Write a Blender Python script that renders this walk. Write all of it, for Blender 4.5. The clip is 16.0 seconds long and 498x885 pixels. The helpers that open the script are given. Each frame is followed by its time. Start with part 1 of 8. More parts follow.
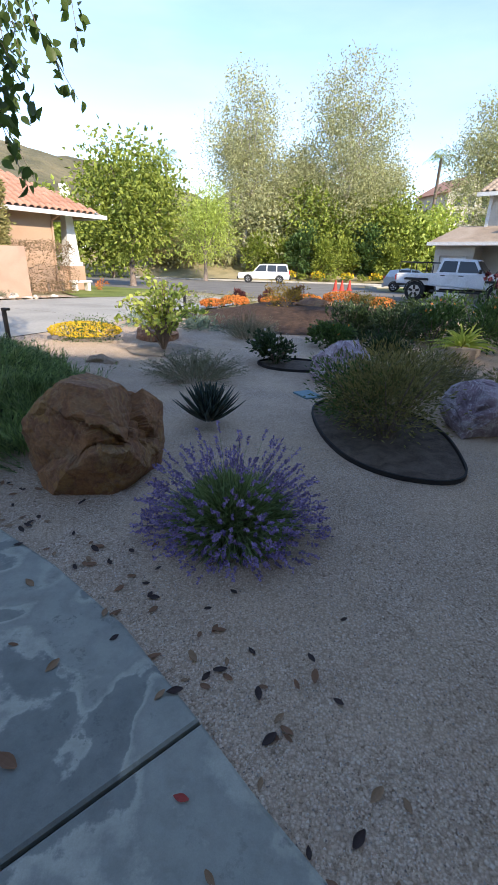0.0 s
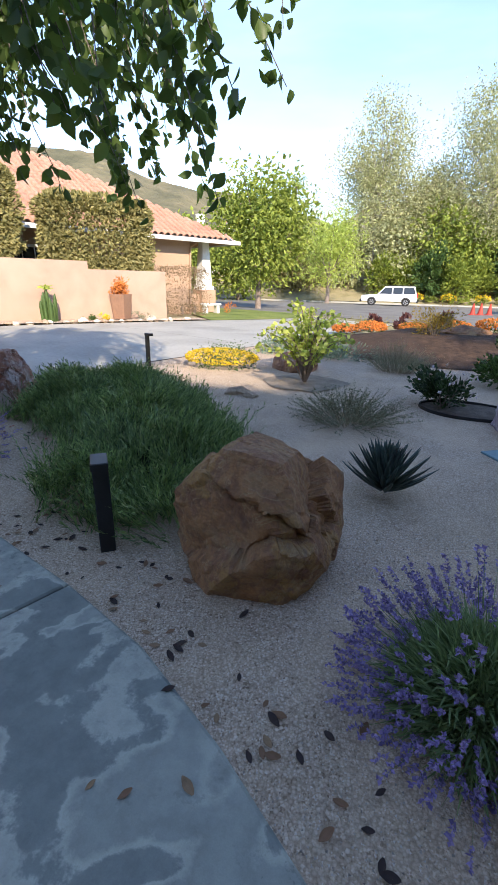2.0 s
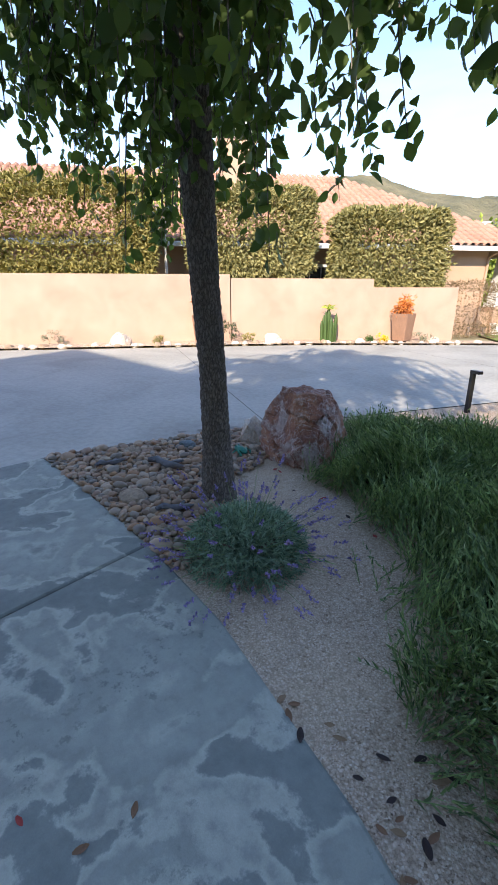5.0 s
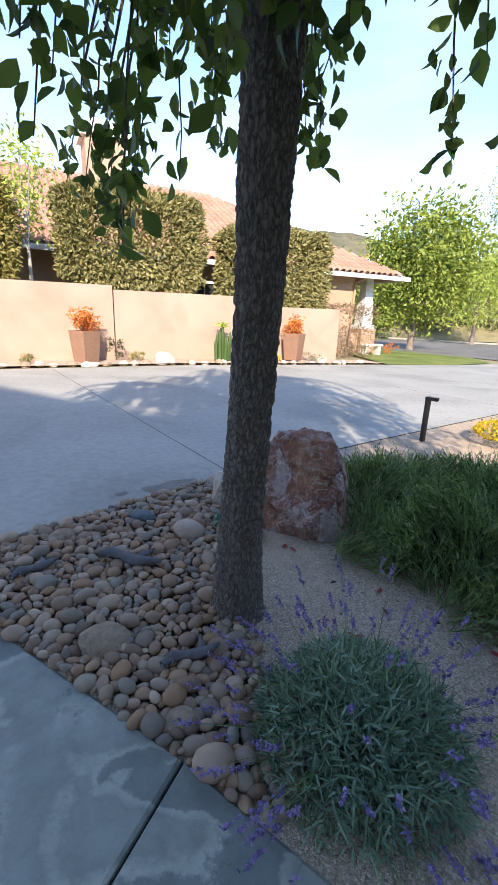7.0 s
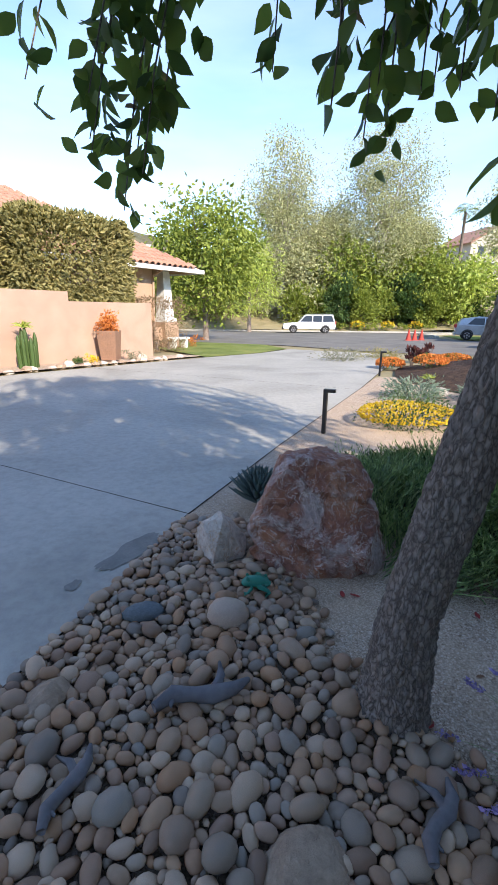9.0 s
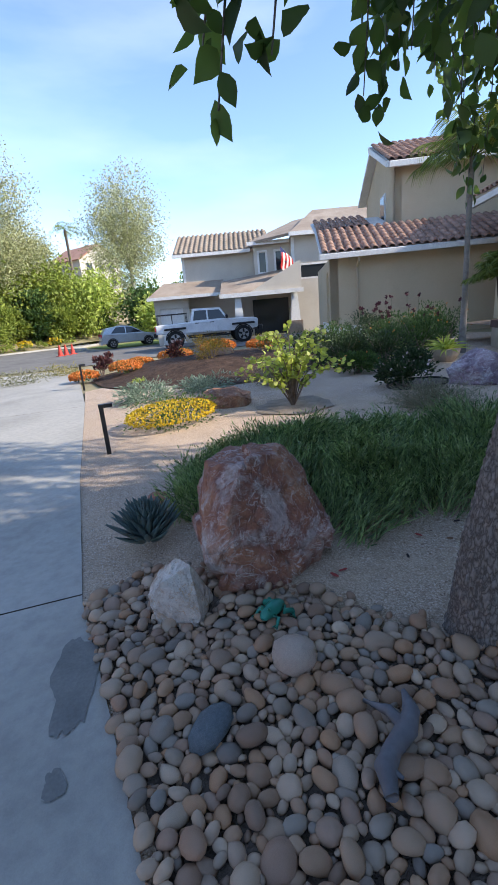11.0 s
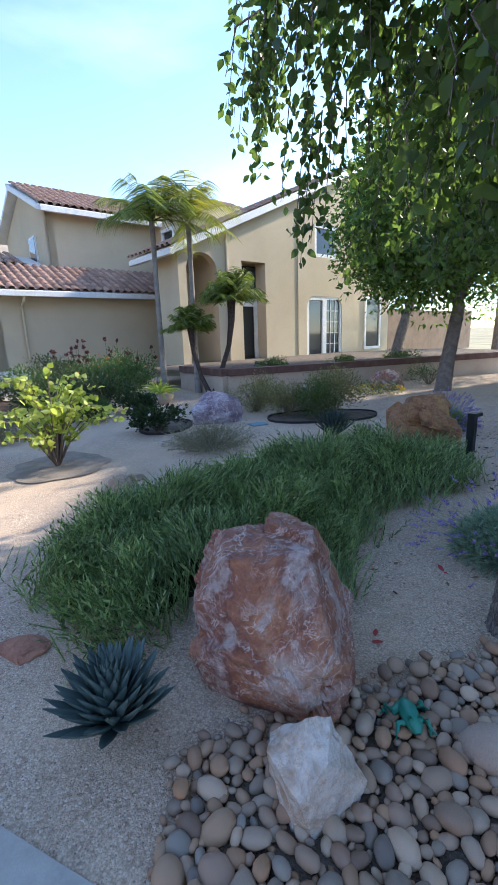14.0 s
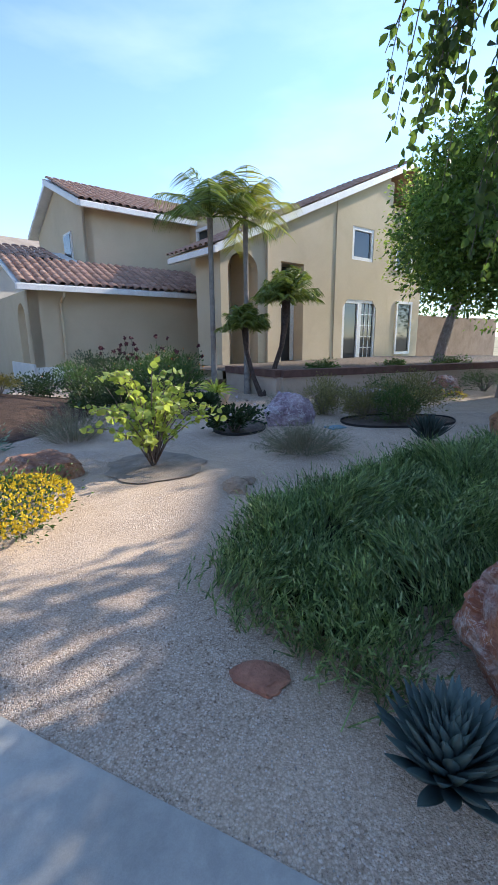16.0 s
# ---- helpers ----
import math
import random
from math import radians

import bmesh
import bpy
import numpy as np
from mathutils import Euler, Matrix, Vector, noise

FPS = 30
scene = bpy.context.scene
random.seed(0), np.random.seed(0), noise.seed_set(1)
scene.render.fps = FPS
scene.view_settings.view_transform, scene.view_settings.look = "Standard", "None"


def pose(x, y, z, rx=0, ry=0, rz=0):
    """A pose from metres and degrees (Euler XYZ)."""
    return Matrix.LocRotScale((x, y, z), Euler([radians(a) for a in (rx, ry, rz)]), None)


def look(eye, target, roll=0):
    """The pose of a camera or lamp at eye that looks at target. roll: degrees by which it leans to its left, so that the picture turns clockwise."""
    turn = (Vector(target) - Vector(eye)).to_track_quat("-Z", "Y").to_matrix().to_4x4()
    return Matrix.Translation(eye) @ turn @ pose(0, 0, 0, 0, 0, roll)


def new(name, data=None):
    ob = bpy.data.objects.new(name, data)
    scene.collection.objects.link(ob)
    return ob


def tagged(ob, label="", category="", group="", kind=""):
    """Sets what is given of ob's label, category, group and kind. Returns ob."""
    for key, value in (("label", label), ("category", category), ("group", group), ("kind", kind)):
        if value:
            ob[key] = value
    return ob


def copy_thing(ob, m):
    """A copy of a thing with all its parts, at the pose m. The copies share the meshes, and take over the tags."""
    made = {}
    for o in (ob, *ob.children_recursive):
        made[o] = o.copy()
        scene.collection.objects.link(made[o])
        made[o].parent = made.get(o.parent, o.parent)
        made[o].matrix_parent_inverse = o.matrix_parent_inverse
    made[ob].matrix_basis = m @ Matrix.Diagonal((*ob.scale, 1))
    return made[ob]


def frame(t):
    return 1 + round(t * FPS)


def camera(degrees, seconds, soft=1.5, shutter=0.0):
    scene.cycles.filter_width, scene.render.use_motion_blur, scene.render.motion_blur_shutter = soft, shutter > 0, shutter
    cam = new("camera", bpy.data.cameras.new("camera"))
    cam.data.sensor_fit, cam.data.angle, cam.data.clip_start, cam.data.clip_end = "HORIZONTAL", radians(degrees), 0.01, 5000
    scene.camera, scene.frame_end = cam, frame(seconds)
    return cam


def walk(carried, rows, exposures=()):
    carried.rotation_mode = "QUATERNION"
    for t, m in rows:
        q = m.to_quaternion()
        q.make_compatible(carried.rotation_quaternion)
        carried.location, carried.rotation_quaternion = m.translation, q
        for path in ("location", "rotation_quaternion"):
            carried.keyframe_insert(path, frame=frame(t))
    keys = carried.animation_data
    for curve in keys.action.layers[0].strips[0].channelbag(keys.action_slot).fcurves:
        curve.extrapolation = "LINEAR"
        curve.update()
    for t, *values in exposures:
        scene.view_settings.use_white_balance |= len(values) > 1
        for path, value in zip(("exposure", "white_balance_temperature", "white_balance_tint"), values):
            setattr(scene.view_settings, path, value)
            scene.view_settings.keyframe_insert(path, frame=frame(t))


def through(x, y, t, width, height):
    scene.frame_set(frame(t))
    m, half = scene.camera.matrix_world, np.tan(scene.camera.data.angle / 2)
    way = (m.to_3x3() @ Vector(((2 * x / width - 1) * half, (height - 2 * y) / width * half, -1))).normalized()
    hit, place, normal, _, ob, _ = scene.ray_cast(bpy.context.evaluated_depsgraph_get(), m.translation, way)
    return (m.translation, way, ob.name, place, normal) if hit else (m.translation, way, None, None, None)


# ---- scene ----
cam = camera(59.6, 16.0)
EXPOSURES = [(0.0, 1.45, 6750, 14), (1.8, 1.6, 6750, 14), (4.7, 1.7, 6700, 14), (8.0, 1.65, 6650, 14), (10.3, 1.35, 6450, 14), (11.6, 1.4, 6350, 13), (13.0, 1.75, 6300, 12), (14.5, 1.85, 6250, 12), (16.0, 1.5, 6200, 12)]
PATH = [
    (0, (0.025, 0.123, 1.291), (-0.007, 1.968, 0.519), 1.8),
    (0.5, (-0.176, 0.281, 1.313), (-0.088, 2.129, 0.553), 2.4),
    (1, (-0.287, 0.428, 1.33), (-0.341, 2.274, 0.563), 1.7),
    (1.5, (-0.371, 0.668, 1.335), (-0.746, 2.503, 0.632), -0.2),
    (2, (-0.549, 0.84, 1.311), (-1.055, 2.644, 0.61), 1.3),
    (2.5, (-0.789, 0.987, 1.334), (-1.403, 2.759, 0.64), 0.6),
    (3, (-0.971, 1.162, 1.326), (-1.924, 2.779, 0.634), -0.9),
    (3.5, (-1.165, 1.38, 1.334), (-2.37, 2.825, 0.654), 0.5),
    (4, (-1.495, 1.468, 1.327), (-2.838, 2.775, 0.63), 0.7),
    (4.5, (-1.768, 1.526, 1.354), (-3.172, 2.782, 0.685), -1.7),
    (4.7, (-1.855, 1.572, 1.36), (-3.263, 2.829, 0.698), -0.7),
    (6.8, (-3.195, 1.908, 1.345), (-4.246, 3.508, 0.765), 1.3),
    (7, (-3.34, 1.892, 1.327), (-4.276, 3.565, 0.755), 2.1),
    (7.5, (-3.742, 1.855, 1.376), (-4.345, 3.674, 0.805), 0.6),
    (8, (-4.018, 1.932, 1.371), (-4.57, 3.768, 0.8), -0.4),
    (10.5, (-5.611, 2.671, 1.266), (-4.525, 4.248, 0.689), -2.5),
    (11, (-5.746, 2.906, 1.255), (-4.458, 4.324, 0.681), -5.1),
    (11.5, (-5.841, 3.185, 1.259), (-4.291, 4.328, 0.72), -2.6),
    (12, (-5.952, 3.447, 1.279), (-4.188, 4.226, 0.746), -4.2),
    (12.5, (-5.943, 3.688, 1.27), (-4.135, 4.365, 0.747), -3.6),
    (13, (-5.877, 3.95, 1.293), (-3.993, 4.374, 0.773), -3.3),
    (13.5, (-5.89, 4.239, 1.311), (-3.954, 4.28, 0.812), -2.0),
    (14, (-5.896, 4.486, 1.316), (-3.955, 4.551, 0.837), -2.0),
    (14.5, (-5.831, 4.74, 1.303), (-3.895, 4.91, 0.833), -3.6),
    (15, (-5.81, 5.035, 1.284), (-3.871, 5.208, 0.826), -0.7),
    (15.5, (-5.817, 5.305, 1.282), (-3.871, 5.354, 0.82), -1.2),
    (16, (-5.691, 5.541, 1.274), (-3.748, 5.626, 0.809), -0.6),
]
walk(cam, [(t, look(eye, target, roll)) for t, eye, target, roll in PATH], exposures=EXPOSURES)

# ---- light ----
SUN = Vector((0.53, -0.85, 0.60)).normalized()
world = bpy.data.worlds.new("sky")
scene.world = world
world.use_nodes = True
wn = world.node_tree
sky = wn.nodes.new("ShaderNodeTexSky")
sky.sky_type = "NISHITA"
sky.sun_disc = False
sky.sun_elevation = math.asin(SUN.z)
sky.sun_rotation = math.atan2(SUN.x, SUN.y)
sky.altitude = 1400
sky.air_density, sky.dust_density, sky.ozone_density = 1.0, 0.05, 2.2
bg = wn.nodes["Background"]
bg.inputs["Strength"].default_value = 0.15
# thin high cloud over the blue
wtc = wn.nodes.new("ShaderNodeTexCoord")
wmap = wn.nodes.new("ShaderNodeMapping")
wmap.inputs["Scale"].default_value = (1.2, 1.6, 5.0)
wmap.inputs["Rotation"].default_value = (0.25, 0.1, 0.6)
wno = wn.nodes.new("ShaderNodeTexNoise")
wno.inputs["Scale"].default_value, wno.inputs["Detail"].default_value, wno.inputs["Roughness"].default_value = 1.6, 6, 0.5
wra = wn.nodes.new("ShaderNodeMapRange")
wra.inputs["From Min"].default_value, wra.inputs["From Max"].default_value = 0.47, 0.78
wra.inputs["To Max"].default_value = 0.22
wmi = wn.nodes.new("ShaderNodeMixRGB")
wmi.inputs["Color2"].default_value = (4.2, 4.6, 5.2, 1)
wn.links.new(wtc.outputs["Generated"], wmap.inputs["Vector"])
wn.links.new(wmap.outputs[0], wno.inputs["Vector"])
wn.links.new(wno.outputs[0], wra.inputs[0])
wn.links.new(wra.outputs[0], wmi.inputs[0])
wn.links.new(sky.outputs[0], wmi.inputs["Color1"])
wn.links.new(wmi.outputs[0], bg.inputs["Color"])
sun = new("sun", bpy.data.lights.new("sun", "SUN"))
sun.data.energy, sun.data.angle, sun.data.color = 3.0, radians(0.8), (1.0, 0.90, 0.74)
sun.matrix_world = look(SUN * 50, (0, 0, 0))

# ---- materials ----
def ramp(nt, fac, stops):
    r = nt.nodes.new("ShaderNodeValToRGB")
    e = r.color_ramp.elements
    while len(e) < len(stops):
        e.new(0.5)
    for k, (p, c) in zip(e, stops):
        k.position, k.color = p, (*c, 1)
    nt.links.new(fac, r.inputs[0])
    return r.outputs[0]


def noise_tex(nt, vec, scale, detail=4, rough=0.55, warp=0.0):
    n = nt.nodes.new("ShaderNodeTexNoise")
    n.inputs["Scale"].default_value, n.inputs["Detail"].default_value = scale, detail
    n.inputs["Roughness"].default_value, n.inputs["Distortion"].default_value = rough, warp
    nt.links.new(vec, n.inputs["Vector"])
    return n.outputs[0]


def mix(nt, fac, a, b, how="MIX"):
    m = nt.nodes.new("ShaderNodeMixRGB")
    m.blend_type = how
    for k, v in ((0, fac), (1, a), (2, b)):
        if isinstance(v, (int, float)):
            m.inputs[k].default_value = v
        elif isinstance(v, tuple):
            m.inputs[k].default_value = (*v, 1)
        else:
            nt.links.new(v, m.inputs[k])
    return m.outputs[0]


def base_mat(name, rough=0.8, metal=0.0, spec=0.3):
    m = bpy.data.materials.new(name)
    m.use_nodes = True
    nt = m.node_tree
    b = nt.nodes["Principled BSDF"]
    b.inputs["Roughness"].default_value, b.inputs["Metallic"].default_value = rough, metal
    b.inputs["Specular IOR Level"].default_value = spec
    tc = nt.nodes.new("ShaderNodeTexCoord")
    return m, nt, b, tc.outputs["Object"]


def bump(nt, b, height, strength, dist=0.01):
    n = nt.nodes.new("ShaderNodeBump")
    n.inputs["Strength"].default_value, n.inputs["Distance"].default_value = strength, dist
    nt.links.new(height, n.inputs["Height"])
    nt.links.new(n.outputs[0], b.inputs["Normal"])


def speckled(name, dark, mid, light, scale=6.0, fine=120.0, rough=0.85, relief=0.4, dist=0.01, vary=0.0, spec=0.3, metal=0.0):
    """Two scales of variation: broad patches and fine grain."""
    m, nt, b, vec = base_mat(name, rough, metal, spec)
    broad = noise_tex(nt, vec, scale, 5, 0.6, 0.4)
    grain = noise_tex(nt, vec, fine, 3, 0.6)
    c = ramp(nt, broad, [(0.3, dark), (0.5, mid), (0.72, light)])
    g = ramp(nt, grain, [(0.3, (0.72, 0.72, 0.72)), (0.7, (1.0, 1.0, 1.0))])
    c = mix(nt, 0.8, c, g, "MULTIPLY")
    if vary:
        oi = nt.nodes.new("ShaderNodeObjectInfo")
        v = ramp(nt, oi.outputs["Random"], [(0.0, (1 - vary,) * 3), (1.0, (1 + vary * 0.3,) * 3)])
        c = mix(nt, 1.0, c, v, "MULTIPLY")
    nt.links.new(c, b.inputs["Base Color"])
    bump(nt, b, grain, relief, dist)
    return m


def plain(name, colour, rough=0.6, metal=0.0, spec=0.4, scale=25.0, depth=0.12):
    dark = tuple(v * (1 - depth) for v in colour)
    return speckled(name, dark, colour, tuple(min(1, v * (1 + depth * 0.5)) for v in colour), 2.0, scale, rough, 0.08, 0.004, 0, spec, metal)


def leafy(name, dark, light, rough=0.5, through=0.35, tone=0.25):
    """Leaves: colour by leaf, light passing through."""
    m, nt, b, vec = base_mat(name, rough, 0, 0.35)
    geo = nt.nodes.new("ShaderNodeNewGeometry")
    c = ramp(nt, geo.outputs["Random Per Island"], [(0.0, dark), (0.65, light), (1.0, tuple(v * (1 + tone) for v in light))])
    big = noise_tex(nt, vec, 1.5, 3)
    c = mix(nt, 0.5, c, ramp(nt, big, [(0.35, (0.65, 0.65, 0.65)), (0.65, (1, 1, 1))]), "MULTIPLY")
    nt.links.new(c, b.inputs["Base Color"])
    tr = nt.nodes.new("ShaderNodeBsdfTranslucent")
    nt.links.new(mix(nt, 1.0, c, (1.25, 1.3, 0.7), "MULTIPLY"), tr.inputs["Color"])
    ms = nt.nodes.new("ShaderNodeMixShader")
    ms.inputs[0].default_value = through
    nt.links.new(b.outputs[0], ms.inputs[1])
    nt.links.new(tr.outputs[0], ms.inputs[2])
    nt.links.new(ms.outputs[0], nt.nodes["Material Output"].inputs["Surface"])
    return m


def gravel_mat():
    m, nt, b, vec = base_mat("decomposed_granite", 0.95, 0, 0.15)
    cells = []
    for sc in (115, 210):
        v = nt.nodes.new("ShaderNodeTexVoronoi")
        v.inputs["Scale"].default_value = sc
        nt.links.new(vec, v.inputs["Vector"])
        cells.append(v)
    patch = noise_tex(nt, vec, 0.9, 4, 0.6, 0.6)
    stops = [(0.08, (0.21, 0.145, 0.10)), (0.25, (0.46, 0.345, 0.255)), (0.55, (0.61, 0.475, 0.365)), (0.8, (0.745, 0.625, 0.505)), (1.0, (0.83, 0.755, 0.655))]
    coarse = ramp(nt, cells[0].outputs["Color"], stops)
    small = ramp(nt, cells[1].outputs["Color"], stops)
    fines = ramp(nt, noise_tex(nt, vec, 160, 3), [(0.3, (0.519, 0.383, 0.267)), (0.7, (0.710, 0.558, 0.408))])
    f = ramp(nt, patch, [(0.42, (0.0,) * 3), (0.66, (0.8,) * 3)])
    c = mix(nt, ramp(nt, noise_tex(nt, vec, 18, 3), [(0.40, (0, 0, 0)), (0.6, (1, 1, 1))]), coarse, small)
    c = mix(nt, f, c, fines)
    # dark crevices between grains
    crevice = ramp(nt, cells[0].outputs["Distance"], [(0.35, (1, 1, 1)), (0.75, (0.62, 0.60, 0.58))])
    c = mix(nt, 0.7, c, crevice, "MULTIPLY")
    c = mix(nt, 0.5, c, ramp(nt, noise_tex(nt, vec, 3.2, 5, 0.65), [(0.3, (0.72, 0.70, 0.68)), (0.65, (1, 1, 1))]), "MULTIPLY")
    nt.links.new(c, b.inputs["Base Color"])
    inv = nt.nodes.new("ShaderNodeInvert")
    nt.links.new(mix(nt, 0.5, cells[0].outputs["Distance"], cells[1].outputs["Distance"]), inv.inputs["Color"])
    h = mix(nt, f, inv.outputs[0], noise_tex(nt, vec, 60, 4))
    bump(nt, b, h, 0.9, 0.010)
    return m


def concrete_mat(name, base=(0.33, 0.345, 0.35), rings=True):
    m, nt, b, vec = base_mat(name, 0.7, 0, 0.35)
    patch = noise_tex(nt, vec, 2.0 if rings else 0.7, 3 if rings else 6, 0.5, 0.7)
    lo, hi = tuple(v * 0.8 for v in base), tuple(min(1, v * 1.12) for v in base)

    def tint(k, warm=1.0):
        return (base[0] * k * warm, base[1] * k, base[2] * k / warm)
    if rings:
        # slate-dark stains with a pale mineral rim
        rough_edge = noise_tex(nt, vec, 9, 6, 0.7)
        p2 = mix(nt, 0.16, patch, rough_edge)
        c = ramp(nt, p2, [(0.32, tint(0.62, 0.96)), (0.460, tint(0.74, 0.97)), (0.475, tint(1.32, 1.03)), (0.492, tint(1.22, 1.03)), (0.515, tint(0.92)), (0.62, tint(1.05)), (0.66, tint(1.24, 1.02)), (0.70, tint(0.82)), (0.85, tint(0.95))])
        scab = noise_tex(nt, vec, 24, 4, 0.75)
        scab_area = ramp(nt, noise_tex(nt, vec, 2.6, 3), [(0.48, (0, 0, 0)), (0.62, (1, 1, 1))])
        c = mix(nt, mix(nt, 1.0, ramp(nt, scab, [(0.56, (0, 0, 0)), (0.62, (0.6, 0.6, 0.6))]), scab_area, "MULTIPLY"), c, tint(0.45, 0.95))
    else:
        c = ramp(nt, patch, [(0.3, lo), (0.5, base), (0.7, hi)])
    fine = noise_tex(nt, vec, 14, 6, 0.7)
    c = mix(nt, 0.55, c, ramp(nt, fine, [(0.35, (0.68, 0.68, 0.70)), (0.6, (1, 1, 1))]), "MULTIPLY")
    sand = noise_tex(nt, vec, 260, 2)
    c = mix(nt, 0.35, c, ramp(nt, sand, [(0.3, (0.75, 0.75, 0.75)), (0.7, (1, 1, 1))]), "MULTIPLY")
    nt.links.new(c, b.inputs["Base Color"])
    bump(nt, b, sand, 0.2, 0.003)
    return m


def rock_mat(name, stops, veins=None, scale=3.0, rough=0.8, warp=0.5):
    m, nt, b, vec = base_mat(name, rough, 0, 0.35)
    n1 = noise_tex(nt, vec, scale, 9, 0.68, warp)
    c = ramp(nt, n1, stops)
    if veins:
        # broad bleached patches, then thin broken veins
        n4 = noise_tex(nt, vec, scale * 0.8, 7, 0.7, 1.4)
        c = mix(nt, ramp(nt, n4, [(0.50, (0, 0, 0)), (0.62, (0.55, 0.55, 0.55)), (0.75, (0.8, 0.8, 0.8))]), c, tuple(v * 0.78 for v in veins))
        for k, (lo, hi) in ((1.3, (0.515, 0.555)), (2.9, (0.47, 0.50))):
            n2 = noise_tex(nt, vec, scale * k, 8, 0.62, 1.6)
            mid = (lo + hi) / 2
            f = ramp(nt, n2, [(lo, (0, 0, 0)), (mid, (0.85, 0.85, 0.85)), (hi, (0, 0, 0))])
            gate = ramp(nt, noise_tex(nt, vec, scale * 1.1 + k, 3), [(0.42, (0, 0, 0)), (0.58, (1, 1, 1))])
            c = mix(nt, mix(nt, 1.0, f, gate, "MULTIPLY"), c, veins)
    n3 = noise_tex(nt, vec, 38, 5, 0.7)
    c = mix(nt, 0.7, c, ramp(nt, n3, [(0.3, (0.55, 0.55, 0.55)), (0.65, (1.05, 1.05, 1.05))]), "MULTIPLY")
    nt.links.new(c, b.inputs["Base Color"])
    bump(nt, b, mix(nt, 0.5, n1, n3), 0.9, 0.03)
    return m


def pebble_mat():
    m, nt, b, vec = base_mat("river_pebble", 0.6, 0, 0.4)
    oi = nt.nodes.new("ShaderNodeObjectInfo")
    geo = nt.nodes.new("ShaderNodeNewGeometry")
    r = nt.nodes.new("ShaderNodeMath")
    r.operation = "ADD"
    nt.links.new(oi.outputs["Random"], r.inputs[0])
    nt.links.new(geo.outputs["Random Per Island"], r.inputs[1])
    fr = nt.nodes.new("ShaderNodeMath")
    fr.operation = "FRACT"
    nt.links.new(r.outputs[0], fr.inputs[0])
    c = ramp(nt, fr.outputs[0], [(0.0, (0.184, 0.154, 0.130)), (0.12, (0.324, 0.250, 0.185)), (0.26, (0.432, 0.264, 0.155)), (0.38, (0.200, 0.130, 0.092)), (0.50, (0.486, 0.355, 0.248)), (0.62, (0.254, 0.226, 0.193)), (0.74, (0.400, 0.226, 0.122)), (0.86, (0.313, 0.202, 0.143)), (1.0, (0.562, 0.422, 0.302))])
    n = noise_tex(nt, vec, 22, 5, 0.65)
    c = mix(nt, 0.6, c, ramp(nt, n, [(0.3, (0.7, 0.7, 0.7)), (0.7, (1.05, 1.03, 1.0))]), "MULTIPLY")
    nt.links.new(c, b.inputs["Base Color"])
    bump(nt, b, noise_tex(nt, vec, 90, 3), 0.15, 0.004)
    return m


def bark_mat():
    m, nt, b, vec = base_mat("furrowed_bark", 0.9, 0, 0.2)
    mp = nt.nodes.new("ShaderNodeMapping")
    mp.inputs["Scale"].default_value = (1, 1, 0.38)
    nt.links.new(vec, mp.inputs[0])
    v = nt.nodes.new("ShaderNodeTexVoronoi")
    v.feature = "DISTANCE_TO_EDGE"
    v.inputs["Scale"].default_value = 56
    wob = nt.nodes.new("ShaderNodeTexNoise")
    wob.inputs["Scale"].default_value = 45
    nt.links.new(mp.outputs[0], wob.inputs["Vector"])
    wv = mix(nt, 0.035, mp.outputs[0], wob.outputs["Color"])
    nt.links.new(wv, v.inputs["Vector"])
    c = ramp(nt, v.outputs["Distance"], [(0.0, (0.10, 0.082, 0.07)), (0.08, (0.16, 0.135, 0.117)), (0.25, (0.245, 0.21, 0.185)), (0.45, (0.28, 0.242, 0.215))])
    c = mix(nt, 0.6, c, ramp(nt, noise_tex(nt, vec, 70, 4), [(0.3, (0.6, 0.6, 0.6)), (0.7, (1.1, 1.1, 1.1))]), "MULTIPLY")
    nt.links.new(c, b.inputs["Base Color"])
    bump(nt, b, mix(nt, 0.5, ramp(nt, v.outputs["Distance"], [(0.0, (0, 0, 0)), (0.2, (1, 1, 1))]), noise_tex(nt, vec, 140, 4)), 0.35, 0.006)
    return m


GRAVEL = gravel_mat()
WALKWAY = concrete_mat("stained_walk_concrete", (0.325, 0.34, 0.30))
DRIVE = concrete_mat("driveway_concrete", (0.42, 0.405, 0.36), False)
JOINT = speckled("joint_dirt", (0.04, 0.035, 0.03), (0.07, 0.06, 0.05), (0.10, 0.09, 0.075), 8, 80, 0.95)
ASPHALT = speckled("asphalt", (0.15, 0.145, 0.135), (0.20, 0.19, 0.175), (0.25, 0.235, 0.215), 0.6, 60, 0.9)
SOIL = speckled("dark_soil", (0.08, 0.062, 0.05), (0.14, 0.11, 0.088), (0.20, 0.16, 0.13), 9, 70, 0.95, 0.8, 0.02)
LIGHT_SOIL = speckled("pale_dry_soil", (0.24, 0.19, 0.15), (0.32, 0.26, 0.205), (0.40, 0.33, 0.27), 6, 80, 0.95, 0.7, 0.015)
MULCH = speckled("brown_mulch", (0.035, 0.022, 0.016), (0.075, 0.045, 0.03), (0.13, 0.08, 0.055), 7, 60, 0.95, 1.0, 0.03)
DIRT = speckled("dry_grass_ground", (0.20, 0.18, 0.09), (0.33, 0.28, 0.16), (0.42, 0.36, 0.22), 0.25, 9, 0.95)
LAWN = speckled("lawn_turf", (0.12, 0.17, 0.035), (0.20, 0.25, 0.06), (0.30, 0.31, 0.09), 0.7, 45, 0.95, 0.9, 0.03)
